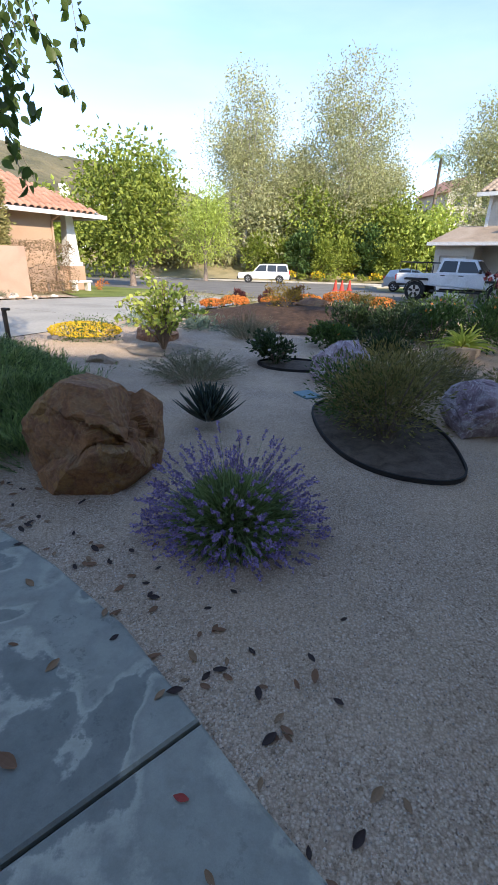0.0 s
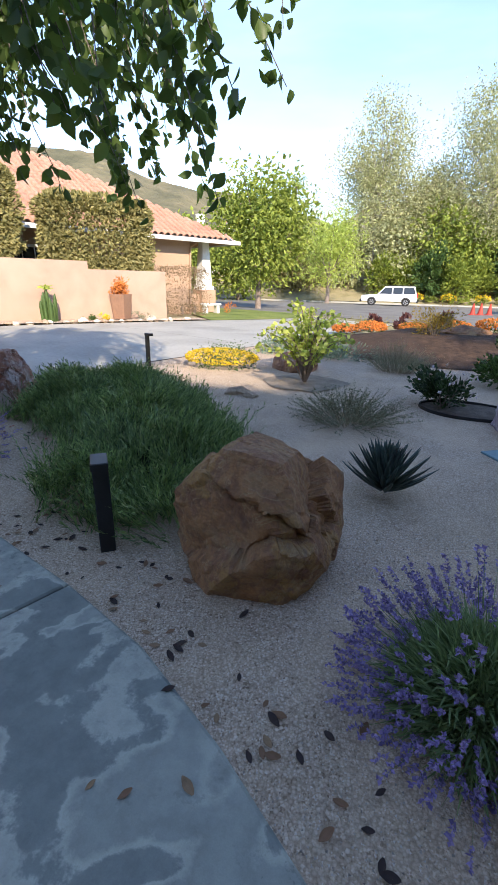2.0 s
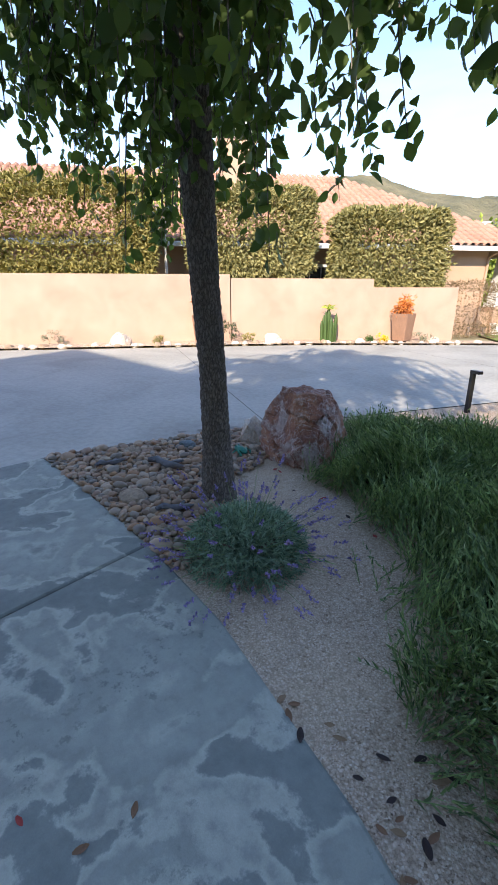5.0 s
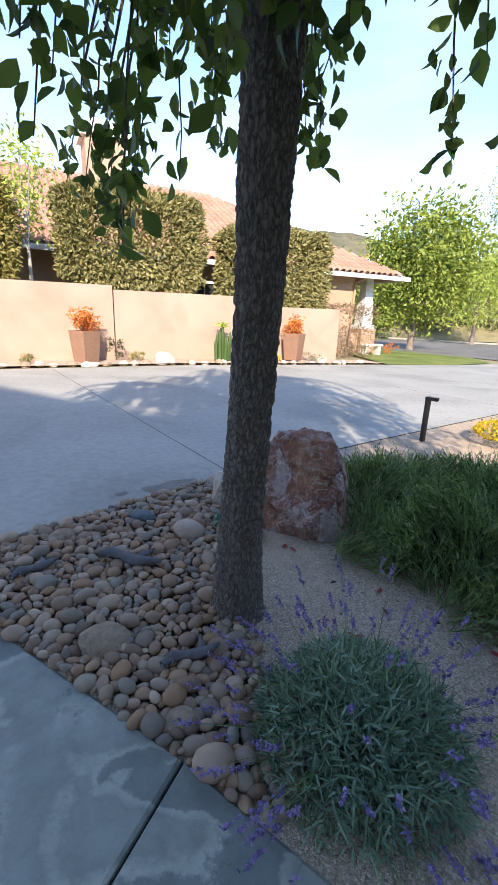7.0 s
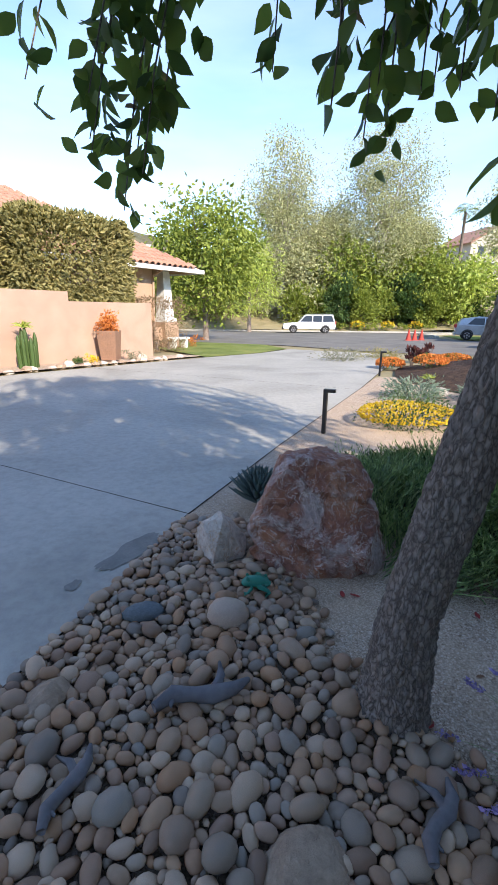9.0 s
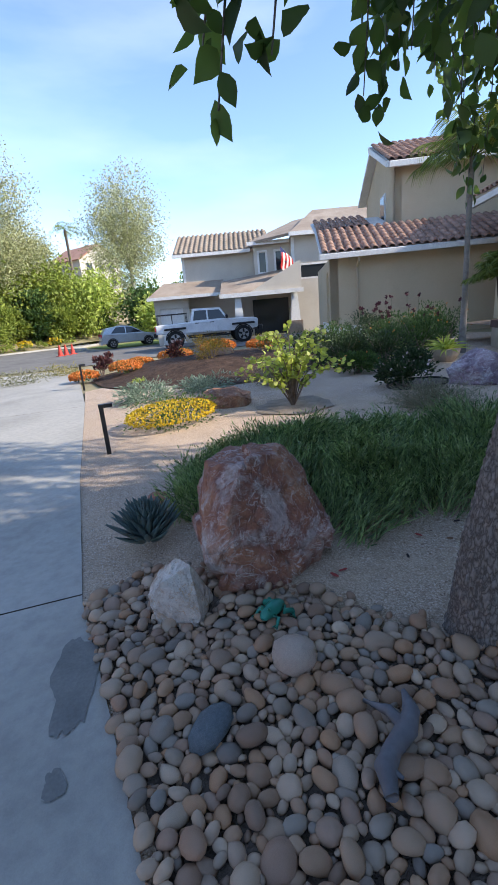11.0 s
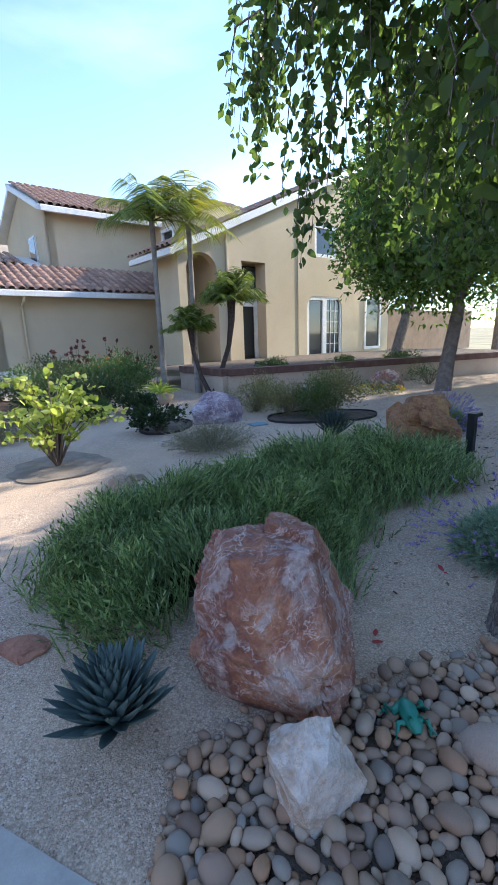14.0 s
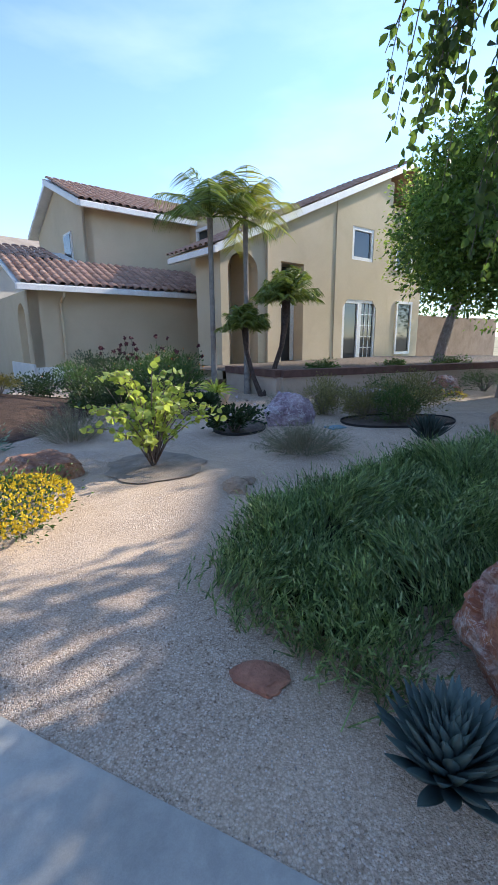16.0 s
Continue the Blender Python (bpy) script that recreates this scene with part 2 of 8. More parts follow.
HILL = speckled("chaparral_hill", (0.085, 0.085, 0.05), (0.16, 0.145, 0.085), (0.27, 0.22, 0.13), 0.013, 0.11, 0.95, 0.9, 6.0)
STUCCO = speckled("tan_stucco", (0.55, 0.445, 0.30), (0.60, 0.49, 0.335), (0.63, 0.52, 0.365), 0.7, 110, 0.95, 0.35, 0.008)
STUCCO_N = speckled("peach_stucco", (0.44, 0.29, 0.20), (0.48, 0.325, 0.225), (0.52, 0.355, 0.25), 0.7, 90, 0.95, 0.3, 0.008)
STUCCO_G = speckled("grey_stucco", (0.54, 0.49, 0.42), (0.60, 0.55, 0.47), (0.64, 0.59, 0.51), 0.7, 90, 0.95, 0.3, 0.008)
WALL_N = speckled("pinkish_block_wall", (0.42, 0.285, 0.215), (0.475, 0.33, 0.25), (0.52, 0.37, 0.285), 1.1, 60, 0.95, 0.5, 0.01)
PLANTER = speckled("planter_stucco", (0.45, 0.36, 0.28), (0.52, 0.42, 0.33), (0.56, 0.47, 0.37), 1.3, 90, 0.95, 0.4, 0.008)
FENCE_BROWN = speckled("brown_block_fence", (0.22, 0.155, 0.11), (0.28, 0.20, 0.145), (0.33, 0.245, 0.18), 1.3, 70, 0.95, 0.5, 0.01)
CAP = speckled("brown_wall_cap", (0.11, 0.06, 0.05), (0.15, 0.085, 0.07), (0.20, 0.12, 0.095), 4, 80, 0.85, 0.4)
TRIM = plain("white_trim_paint", (0.78, 0.77, 0.74), 0.5)
DARK = plain("room_shade", (0.02, 0.02, 0.022), 0.9)
DOOR = plain("black_door_paint", (0.012, 0.012, 0.013), 0.5)
BLACK = plain("black_powder_coat", (0.018, 0.019, 0.022), 0.42, 0.2)
TILE = speckled("clay_roof_tile", (0.32, 0.19, 0.145), (0.44, 0.275, 0.205), (0.52, 0.36, 0.285), 2.2, 40, 0.85, 0.4, 0.008, 0.35)
TILE_N = speckled("pink_roof_tile", (0.36, 0.19, 0.135), (0.44, 0.245, 0.175), (0.50, 0.30, 0.22), 1.0, 30, 0.9, 0.4, 0.01)
TILE_G = speckled("brown_roof_tile", (0.28, 0.22, 0.17), (0.36, 0.29, 0.225), (0.42, 0.35, 0.28), 1.0, 30, 0.9, 0.4, 0.01)
BARK = bark_mat()
BARK2 = speckled("pale_bark", (0.16, 0.12, 0.10), (0.24, 0.19, 0.16), (0.33, 0.27, 0.23), 9, 90, 0.9, 0.9, 0.02)
BIRCH = speckled("whitish_bark", (0.30, 0.27, 0.23), (0.50, 0.46, 0.40), (0.62, 0.58, 0.52), 2, 30, 0.9, 0.5, 0.02)
R_BROWN = rock_mat("rust_brown_rock", [(0.25, (0.07, 0.04, 0.03)), (0.38, (0.22, 0.105, 0.06)), (0.47, (0.36, 0.18, 0.08)), (0.53, (0.25, 0.12, 0.07)), (0.60, (0.40, 0.22, 0.08)), (0.68, (0.22, 0.13, 0.11)), (0.80, (0.22, 0.17, 0.185))], (0.40, 0.27, 0.15), 2.8)
R_PINK = rock_mat("red_white_marbled_rock", [(0.30, (0.34, 0.27, 0.27)), (0.40, (0.48, 0.37, 0.34)), (0.46, (0.26, 0.115, 0.085)), (0.54, (0.36, 0.155, 0.095)), (0.60, (0.44, 0.21, 0.12)), (0.66, (0.50, 0.38, 0.34)), (0.78, (0.38, 0.31, 0.32))], (0.70, 0.62, 0.57), 3.4)
R_PURPLE = rock_mat("purple_white_rock", [(0.3, (0.17, 0.12, 0.15)), (0.5, (0.33, 0.24, 0.28)), (0.65, (0.46, 0.38, 0.41)), (0.8, (0.6, 0.55, 0.57))], (0.80, 0.77, 0.78), 3.5)
R_WHITE = rock_mat("cream_quartz_rock", [(0.3, (0.40, 0.33, 0.27)), (0.45, (0.62, 0.55, 0.48)), (0.55, (0.74, 0.68, 0.61)), (0.7, (0.60, 0.54, 0.50))], (0.55, 0.33, 0.17), 9.0)
R_ORANGE = rock_mat("orange_brown_rock", [(0.3, (0.10, 0.05, 0.04)), (0.5, (0.32, 0.15, 0.085)), (0.65, (0.46, 0.25, 0.13)), (0.8, (0.5, 0.35, 0.25))], (0.55, 0.40, 0.30), 3.0)
R_TAN = rock_mat("tan_sandstone", [(0.3, (0.30, 0.21, 0.15)), (0.5, (0.42, 0.31, 0.22)), (0.7, (0.5, 0.39, 0.29))], None, 4.0)
R_RED = rock_mat("red_flat_sandstone", [(0.3, (0.30, 0.13, 0.085)), (0.5, (0.42, 0.20, 0.13)), (0.7, (0.50, 0.27, 0.18))], None, 4.0)
PEBBLE = pebble_mat()
L_TREE = leafy("pear_leaf", (0.055, 0.095, 0.035), (0.125, 0.19, 0.06), 0.4, 0.55)
L_GRASS = leafy("rosemary_green", (0.085, 0.15, 0.06), (0.27, 0.38, 0.16), 0.38, 0.3)
L_GRASS_DARK = leafy("old_rosemary_green", (0.045, 0.085, 0.035), (0.15, 0.23, 0.095), 0.4, 0.25)
L_GRASS_TIP = leafy("pale_rosemary_tip", (0.22, 0.30, 0.13), (0.36, 0.43, 0.24), 0.4, 0.25)
L_LAV = leafy("lavender_foliage", (0.10, 0.16, 0.06), (0.24, 0.33, 0.15), 0.7, 0.2)
L_LAVG = leafy("grey_lavender_foliage", (0.10, 0.17, 0.12), (0.25, 0.36, 0.26), 0.7, 0.2)
L_PURPLE = leafy("lavender_flower", (0.17, 0.13, 0.33), (0.36, 0.28, 0.56), 0.8, 0.2)
L_AGAVE = leafy("blue_agave_leaf", (0.07, 0.115, 0.115), (0.12, 0.18, 0.17), 0.5, 0.05)
L_AGAVE1 = leafy("dark_agave_leaf", (0.03, 0.05, 0.045), (0.055, 0.085, 0.075), 0.5, 0.05)
L_LIME = leafy("lime_shrub_leaf", (0.26, 0.34, 0.07), (0.50, 0.56, 0.15), 0.5, 0.4)
L_YELLOW = leafy("yellow_flower", (0.55, 0.36, 0.02), (0.75, 0.55, 0.04), 0.7, 0.25)
L_MID = leafy("mid_green_leaf", (0.04, 0.08, 0.025), (0.10, 0.17, 0.05), 0.5, 0.3)
L_DARK = leafy("dark_green_leaf", (0.02, 0.04, 0.018), (0.05, 0.085, 0.035), 0.45, 0.25)
L_OLIVE = leafy("olive_hedge_leaf", (0.17, 0.165, 0.06), (0.35, 0.31, 0.13), 0.6, 0.25)
L_TAN = leafy("dry_tan_stem", (0.22, 0.18, 0.12), (0.36, 0.30, 0.21), 0.8, 0.1)
L_GREY = leafy("silver_shrub_leaf", (0.15, 0.16, 0.11), (0.28, 0.28, 0.20), 0.8, 0.2)
L_REDB = leafy("reddish_shrub_leaf", (0.12, 0.13, 0.055), (0.28, 0.25, 0.11), 0.6, 0.25)
L_ORANGE = leafy("orange_flower", (0.50, 0.16, 0.04), (0.72, 0.27, 0.07), 0.7, 0.25)
L_FAR = leafy("sunlit_far_leaf", (0.13, 0.18, 0.03), (0.29, 0.34, 0.065), 0.6, 0.3)
L_SUN = leafy("sunny_tree_leaf", (0.09, 0.15, 0.03), (0.23, 0.32, 0.07), 0.5, 0.4)
L_SHADE = leafy("shade_tree_leaf", (0.06, 0.11, 0.025), (0.17, 0.27, 0.06), 0.45, 0.4)
L_BIRCH = leafy("birch_leaf", (0.25, 0.26, 0.14), (0.46, 0.46, 0.26), 0.6, 0.3)
L_PALM = leafy("palm_frond_green", (0.08, 0.12, 0.03), (0.20, 0.25, 0.06), 0.5, 0.35)
L_SUCC = leafy("blue_green_succulent", (0.13, 0.20, 0.16), (0.26, 0.34, 0.27), 0.6, 0.2)
L_DEAD = leafy("dead_leaf", (0.10, 0.05, 0.03), (0.26, 0.14, 0.08), 0.7, 0.1, 0.6)
L_REDLEAF = leafy("red_fallen_leaf", (0.28, 0.03, 0.03), (0.42, 0.06, 0.05), 0.6, 0.1)
CAR_WHITE = plain("white_car_paint", (0.74, 0.76, 0.78), 0.25, 0, 0.5)
CAR_GREY = plain("silver_car_paint", (0.45, 0.48, 0.50), 0.3, 0.4, 0.5)
TYRE = plain("tyre_rubber", (0.02, 0.02, 0.02), 0.85)
RIM = plain("alloy_rim", (0.45, 0.45, 0.46), 0.35, 0.8)
LAMP_RED = plain("red_lens", (0.5, 0.03, 0.03), 0.3)
GALV = plain("grey_weathered_wood", (0.17, 0.165, 0.175), 0.85)
TEAL = plain("teal_glaze", (0.03, 0.26, 0.19), 0.35)
STEEL = plain("dark_edging", (0.022, 0.02, 0.02), 0.7)
TERRA = plain("brown_pot_glaze", (0.30, 0.17, 0.11), 0.6)
VALVE = plain("blue_green_lid", (0.16, 0.28, 0.32), 0.6)


def glass_mat():
    m, nt, b, vec = base_mat("window_glass", 0.05, 0, 0.5)
    b.inputs["Base Color"].default_value = (0.03, 0.035, 0.04, 1)
    return m


GLASS = glass_mat()


# ---- building helpers ----
class Geo:
    """Collects vertices and faces for one mesh."""

    def __init__(self):
        self.v, self.f = [], []

    def add(self, verts, faces):
        n = len(self.v)
        self.v += [tuple(p) for p in verts]
        self.f += [tuple(n + i for i in f) for f in faces]
        return self

    def box(self, x0, y0, z0, x1, y1, z1, m=None, bev=0.0):
        if bev:
            b = bev
            ps = [(x0 + b, y0, z0), (x1 - b, y0, z0), (x1, y0 + b, z0), (x1, y1 - b, z0), (x1 - b, y1, z0), (x0 + b, y1, z0), (x0, y1 - b, z0), (x0, y0 + b, z0)]
            top = [(p[0], p[1], z1 - b) for p in ps]
            cx, cy = (x0 + x1) / 2, (y0 + y1) / 2
            cap = [(p[0] + (b if p[0] < cx else -b), p[1] + (b if p[1] < cy else -b), z1) for p in ps]
            vs = ps + top + cap
            fs = [tuple(range(7, -1, -1)), tuple(range(16, 24))] + [(i, (i + 1) % 8, 8 + (i + 1) % 8, 8 + i) for i in range(8)] + [(8 + i, 8 + (i + 1) % 8, 16 + (i + 1) % 8, 16 + i) for i in range(8)]
        else:
            vs = [(x, y, z) for z in (z0, z1) for x, y in ((x0, y0), (x1, y0), (x1, y1), (x0, y1))]
            fs = [(3, 2, 1, 0), (4, 5, 6, 7), (0, 1, 5, 4), (1, 2, 6, 5), (2, 3, 7, 6), (3, 0, 4, 7)]
        if m is not None:
            vs = [m @ Vector(p) for p in vs]
        return self.add(vs, fs)

    def prism(self, poly, z0, z1):
        """An upright prism over a plan outline; z0 and z1 are heights or functions of x, y."""
        lo = [(x, y, z0(x, y) if callable(z0) else z0) for x, y in poly]
        hi = [(x, y, z1(x, y) if callable(z1) else z1) for x, y in poly]
        n = len(poly)
        return self.add(lo + hi, [tuple(range(n - 1, -1, -1)), tuple(range(n, 2 * n))] + [(i, (i + 1) % n, n + (i + 1) % n, n + i) for i in range(n)])

    def slab(self, poly, y0, y1):
        """A plate whose outline lies in x and z, from y0 to y1."""
        n = len(poly)
        return self.add([(x, y0, z) for x, z in poly] + [(x, y1, z) for x, z in poly], [tuple(range(n)), tuple(range(2 * n - 1, n - 1, -1))] + [(i, n + i, n + (i + 1) % n, (i + 1) % n) for i in range(n)])

    def tube(self, pts, radii, sides=8, cap=True):
        n0 = len(self.v)
        pts = [Vector(p) for p in pts]
        for i, p in enumerate(pts):
            d = (pts[min(i + 1, len(pts) - 1)] - pts[max(i - 1, 0)]).normalized()
            a = d.cross(Vector((0.31, 0.95, 0.05))).normalized()
            b = d.cross(a)
            r = radii[i] if isinstance(radii, (list, tuple)) else radii
            for k in range(sides):
                t = 2 * math.pi * k / sides
                self.v.append(tuple(p + r * (math.cos(t) * a + math.sin(t) * b)))
        for i in range(len(pts) - 1):
            for k in range(sides):
                k2 = (k + 1) % sides
                self.f.append((n0 + i * sides + k, n0 + i * sides + k2, n0 + (i + 1) * sides + k2, n0 + (i + 1) * sides + k))
        if cap:
            self.f.append(tuple(n0 + k for k in range(sides)))
            self.f.append(tuple(n0 + (len(pts) - 1) * sides + k for k in range(sides - 1, -1, -1)))
        return self

    def mesh(self, name, mat, smooth=False):
        me = bpy.data.meshes.new(name)
        me.from_pydata(self.v, [], self.f)
        me.materials.append(mat)
        if smooth:
            me.polygons.foreach_set("use_smooth", [True] * len(me.polygons))
        me.update()
        return me


def part(name, geo, mat, parent=None, label="", smooth=False):
    ob = new(name, geo.mesh(name, mat, smooth) if isinstance(geo, Geo) else geo)
    if parent is not None:
        ob.parent = parent
    if label:
        ob["label"] = label
    return ob


def thing(name, m, label, category, group="", kind=""):
    ob = new(name)
    ob.empty_display_size = 0.1
    ob.matrix_basis = m
    return tagged(ob, label, category, group, kind)


def whole(name, geo, mat, label, category, group="", kind="", smooth=False, m=None):
    ob = part(name, geo, mat, None, "", smooth)
    if m is not None:
        ob.matrix_basis = m
    return tagged(ob, label, category, group, kind)


def gz(x, y):
    """Height of the ground: level by the walk, falling gently to the street."""
    return -0.022 * max(0.0, y - 11.0)


def poly_grid(poly, step, zf):
    """A sheet over a plan outline, cut into cells so that it follows the ground."""
    bm = bmesh.new()
    bm.faces.new([bm.verts.new((x, y, 0)) for x, y in poly])
    for ax in (0, 1):
        lo, hi = min(p[ax] for p in poly), max(p[ax] for p in poly)
        k = math.floor(lo / step) + 1
        while k * step < hi:
            no = (1, 0, 0) if ax == 0 else (0, 1, 0)
            co = (k * step, 0, 0) if ax == 0 else (0, k * step, 0)
            bmesh.ops.bisect_plane(bm, geom=bm.verts[:] + bm.edges[:] + bm.faces[:], plane_co=co, plane_no=no, dist=1e-5)
            k += 1
    for v in bm.verts:
        v.co.z = zf(v.co.x, v.co.y)
    bmesh.ops.recalc_face_normals(bm, faces=bm.faces)
    for f in bm.faces:
        if f.normal.z < 0:
            f.normal_flip()
    g = Geo()
    bm.verts.index_update()
    g.v = [tuple(v.co) for v in bm.verts]
    g.f = [tuple(v.index for v in f.verts) for f in bm.faces]
    bm.free()
    return g


# ---- ground ----
def ground_z(x, y):
    far = math.hypot(x, y)
    return gz(x, min(y, 60)) - 0.03 - (0.25 if far > 12 and y < 0 else 0)


RINGS = [0, 2, 4, 6, 8, 10, 12, 15, 20, 27, 36, 48, 60, 90, 150, 300, 700, 1500, 3000]
g = Geo()
N = 72
g.v.append((0, 3, ground_z(0, 3)))
for r in RINGS[1:]:
    for k in range(N):
        a = 2 * math.pi * k / N
        x, y = r * math.cos(a), 3 + r * math.sin(a)
        g.v.append((x, y, ground_z(x, y)))
for k in range(N):
    g.f.append((0, 1 + k, 1 + (k + 1) % N))
for i in range(len(RINGS) - 2):
    for k in range(N):
        a, b = 1 + i * N, 1 + (i + 1) * N
        g.f.append((a + k, b + k, b + (k + 1) % N, a + (k + 1) % N))
whole("ground", g, DIRT, "dry grassy ground sheet reaching the horizon", "ground", kind="structure")

EDGE = [(0.60, 0.10), (0.40, 0.42), (0.22, 0.65), (0.07, 0.80), (-0.11, 1.00), (-0.45, 1.36), (-0.85, 1.68), (-1.26, 1.95), (-1.75, 2.17), (-2.37, 2.40), (-3.23, 2.60), (-3.95, 2.68), (-4.50, 2.70), (-5.10, 2.72), (-5.80, 2.72)]
DRIVE_EDGE = [(-5.80, 2.72), (-5.67, 3.20), (-5.51, 3.70), (-5.385, 4.10), (-5.18, 4.80), (-4.92, 5.42), (-4.46, 6.52), (-4.26, 6.96), (-2.85, 10.1), (-1.30, 14.0), (0.0, 18.5)]
NW, NM, N0 = Vector((0.552, 0.834)), Vector((-0.834, 0.552)), Vector((-7.9, 15.75))


def npt(a, b):
    """Plan place from metres along and behind the neighbour's garden wall."""
    p = N0 + NW * a + NM * b
    return (p.x, p.y)


# gravel garden
garden = EDGE + DRIVE_EDGE[1:9] + [(-2.2, 11.6), (2.0, 12.5), (6.5, 13.5), (9.5, 9.5), (9.5, -4.0), (3.0, -4.0), (1.2, -1.5)]
whole("garden_gravel", poly_grid(garden, 0.8, lambda x, y: gz(x, y)), GRAVEL, "beige decomposed granite gravel garden surface", "gravel", kind="structure")


# walkway of cast slabs with open joints
def cut(poly, px, py, nx, ny):
    """The part of a convex-ish outline on the positive side of a line."""
    out = []
    for i, (x, y) in enumerate(poly):
        x2, y2 = poly[(i + 1) % len(poly)]
        a, b = (x - px) * nx + (y - py) * ny, (x2 - px) * nx + (y2 - py) * ny
        if a >= 0:
            out.append((x, y))
        if a * b < 0:
            t = a / (a - b)
            out.append((x + t * (x2 - x), y + t * (y2 - y)))
    return out


INNER = [(-5.80, 0.9), (-3.9, 0.85), (-3.0, 0.80), (-2.4, 0.62), (-1.9, 0.35), (-1.4, -0.1), (-1.0, -0.6), (-0.7, -1.2)]
walk_poly = EDGE + INNER
joints = [((-0.11, 1.00), (-0.52, 0.64)), ((-1.75, 2.17), (-2.07, 1.51)), ((-3.97, 2.68), (-3.93, 2.30))]
walkway = whole("walkway", poly_grid(walk_poly, 3, lambda x, y: -0.012), JOINT, "curved grey concrete walkway with weathered stains", "walkway", kind="structure")
pieces, rest = [], walk_poly
for (ax, ay), (bx, by) in joints:
    dx, dy = bx - ax, by - ay
    l = math.hypot(dx, dy)
    nx, ny = dy / l, -dx / l
    if nx < 0:
        nx, ny = -nx, -ny
    pieces.append(cut(rest, ax + 0.006 * nx, ay + 0.006 * ny, nx, ny))
    rest = cut(rest, ax - 0.006 * nx, ay - 0.006 * ny, -nx, -ny)
pieces.append(rest)


def slab_geo(poly, lo, hi, bev=0.012):
    cx, cy = sum(p[0] for p in poly) / len(poly), sum(p[1] for p in poly) / len(poly)
    g = Geo()
    n = len(poly)
    inn = []
    for i in range(n):
        a, b, c = Vector(poly[i - 1]), Vector(poly[i]), Vector(poly[(i + 1) % n])
        e1, e2 = (b - a), (c - b)
        n1, n2 = Vector((-e1.y, e1.x)), Vector((-e2.y, e2.x))
        nn = (n1.normalized() if n1.length > 1e-6 else n2.normalized()) + (n2.normalized() if n2.length > 1e-6 else n1.normalized())
        nn = nn.normalized() if nn.length > 1e-6 else Vector((0, 0))
        inn.append(b + nn * bev)
    area = sum(poly[i - 1][0] * poly[i][1] - poly[i][0] * poly[i - 1][1] for i in range(n))
    if area < 0:
        inn = [Vector(poly[i]) - (inn[i] - Vector(poly[i])) for i in range(n)]
    vs = [(x, y, lo) for x, y in poly] + [(x, y, hi - bev * 0.7) for x, y in poly] + [(p.x, p.y, hi) for p in inn]
    fs = [tuple(range(n))] + [(k * n + i, k * n + (i + 1) % n, (k + 1) * n + (i + 1) % n, (k + 1) * n + i) for k in range(2) for i in range(n)] + [tuple(range(2 * n, 3 * n))]
    return g.add(vs, fs)


for p in pieces:
    part("slab", slab_geo(p, -0.1, 0.014), WALKWAY, walkway)

# driveway slabs
drive_poly = DRIVE_EDGE + [(-3.5, 21.0), npt(4.0, -1.2), npt(0.5, -0.95), npt(-3, -0.95), npt(-7, -0.95), npt(-13, -0.9), npt(-18, -0.9), (-12, -6), (-5.80, -6)]
driveway = whole("driveway", poly_grid(drive_poly, 3, lambda x, y: gz(x, y) - 0.008), JOINT, "wide grey concrete driveway with cut joints", "driveway", kind="structure")
rest = drive_poly
cuts = [((-5.17, 4.86), (-9.6, 7.0)), ((-2.95, 9.9), (-8.5, 12.5))]
dpieces = []
for (ax, ay), (bx, by) in cuts:
    dx, dy = bx - ax, by - ay
    l = math.hypot(dx, dy)
    nx, ny = dy / l, -dx / l
    if ny > 0:
        nx, ny = -nx, -ny
    dpieces.append(cut(rest, ax + 0.005 * nx, ay + 0.005 * ny, nx, ny))
    rest = cut(rest, ax - 0.005 * nx, ay - 0.005 * ny, -nx, -ny)
dpieces.append(rest)
for p in dpieces:
    gg = poly_grid(p, 2.0, lambda x, y: gz(x, y) + 0.010)
    part("slab", gg, DRIVE, driveway)

STAIN = speckled("damp_concrete", (0.14, 0.14, 0.13), (0.18, 0.178, 0.165), (0.23, 0.225, 0.205), 5, 90, 0.5, 0.2, 0.003)


def damp_stain(cx, cy, r, seed, stretch, turn):
    """A thin irregular damp film lying on the concrete."""
    c, sn = math.cos(radians(turn)), math.sin(radians(turn))
    loop = []
    for k in range(40):
        a = 2 * math.pi * k / 40
        q = r * (1 + 0.55 * noise.noise(Vector((math.cos(a) * 1.4, math.sin(a) * 1.4, seed))) + 0.22 * noise.noise(Vector((math.cos(a) * 5, math.sin(a) * 5, seed))))
        u, v = q * stretch * math.cos(a), q * math.sin(a)
        loop.append((cx + u * c - v * sn, cy + u * sn + v * c))
    whole("driveway_stain", poly_grid(loop, 0.5, lambda x, y: 0.0145), STAIN, "dark damp stain on the driveway concrete", "stain", kind="structure")


damp_stain(-5.41, 4.36, 0.075, 3.0, 3.4, 62)
damp_stain(-5.60, 4.02, 0.03, 8.0, 1.8, 75)

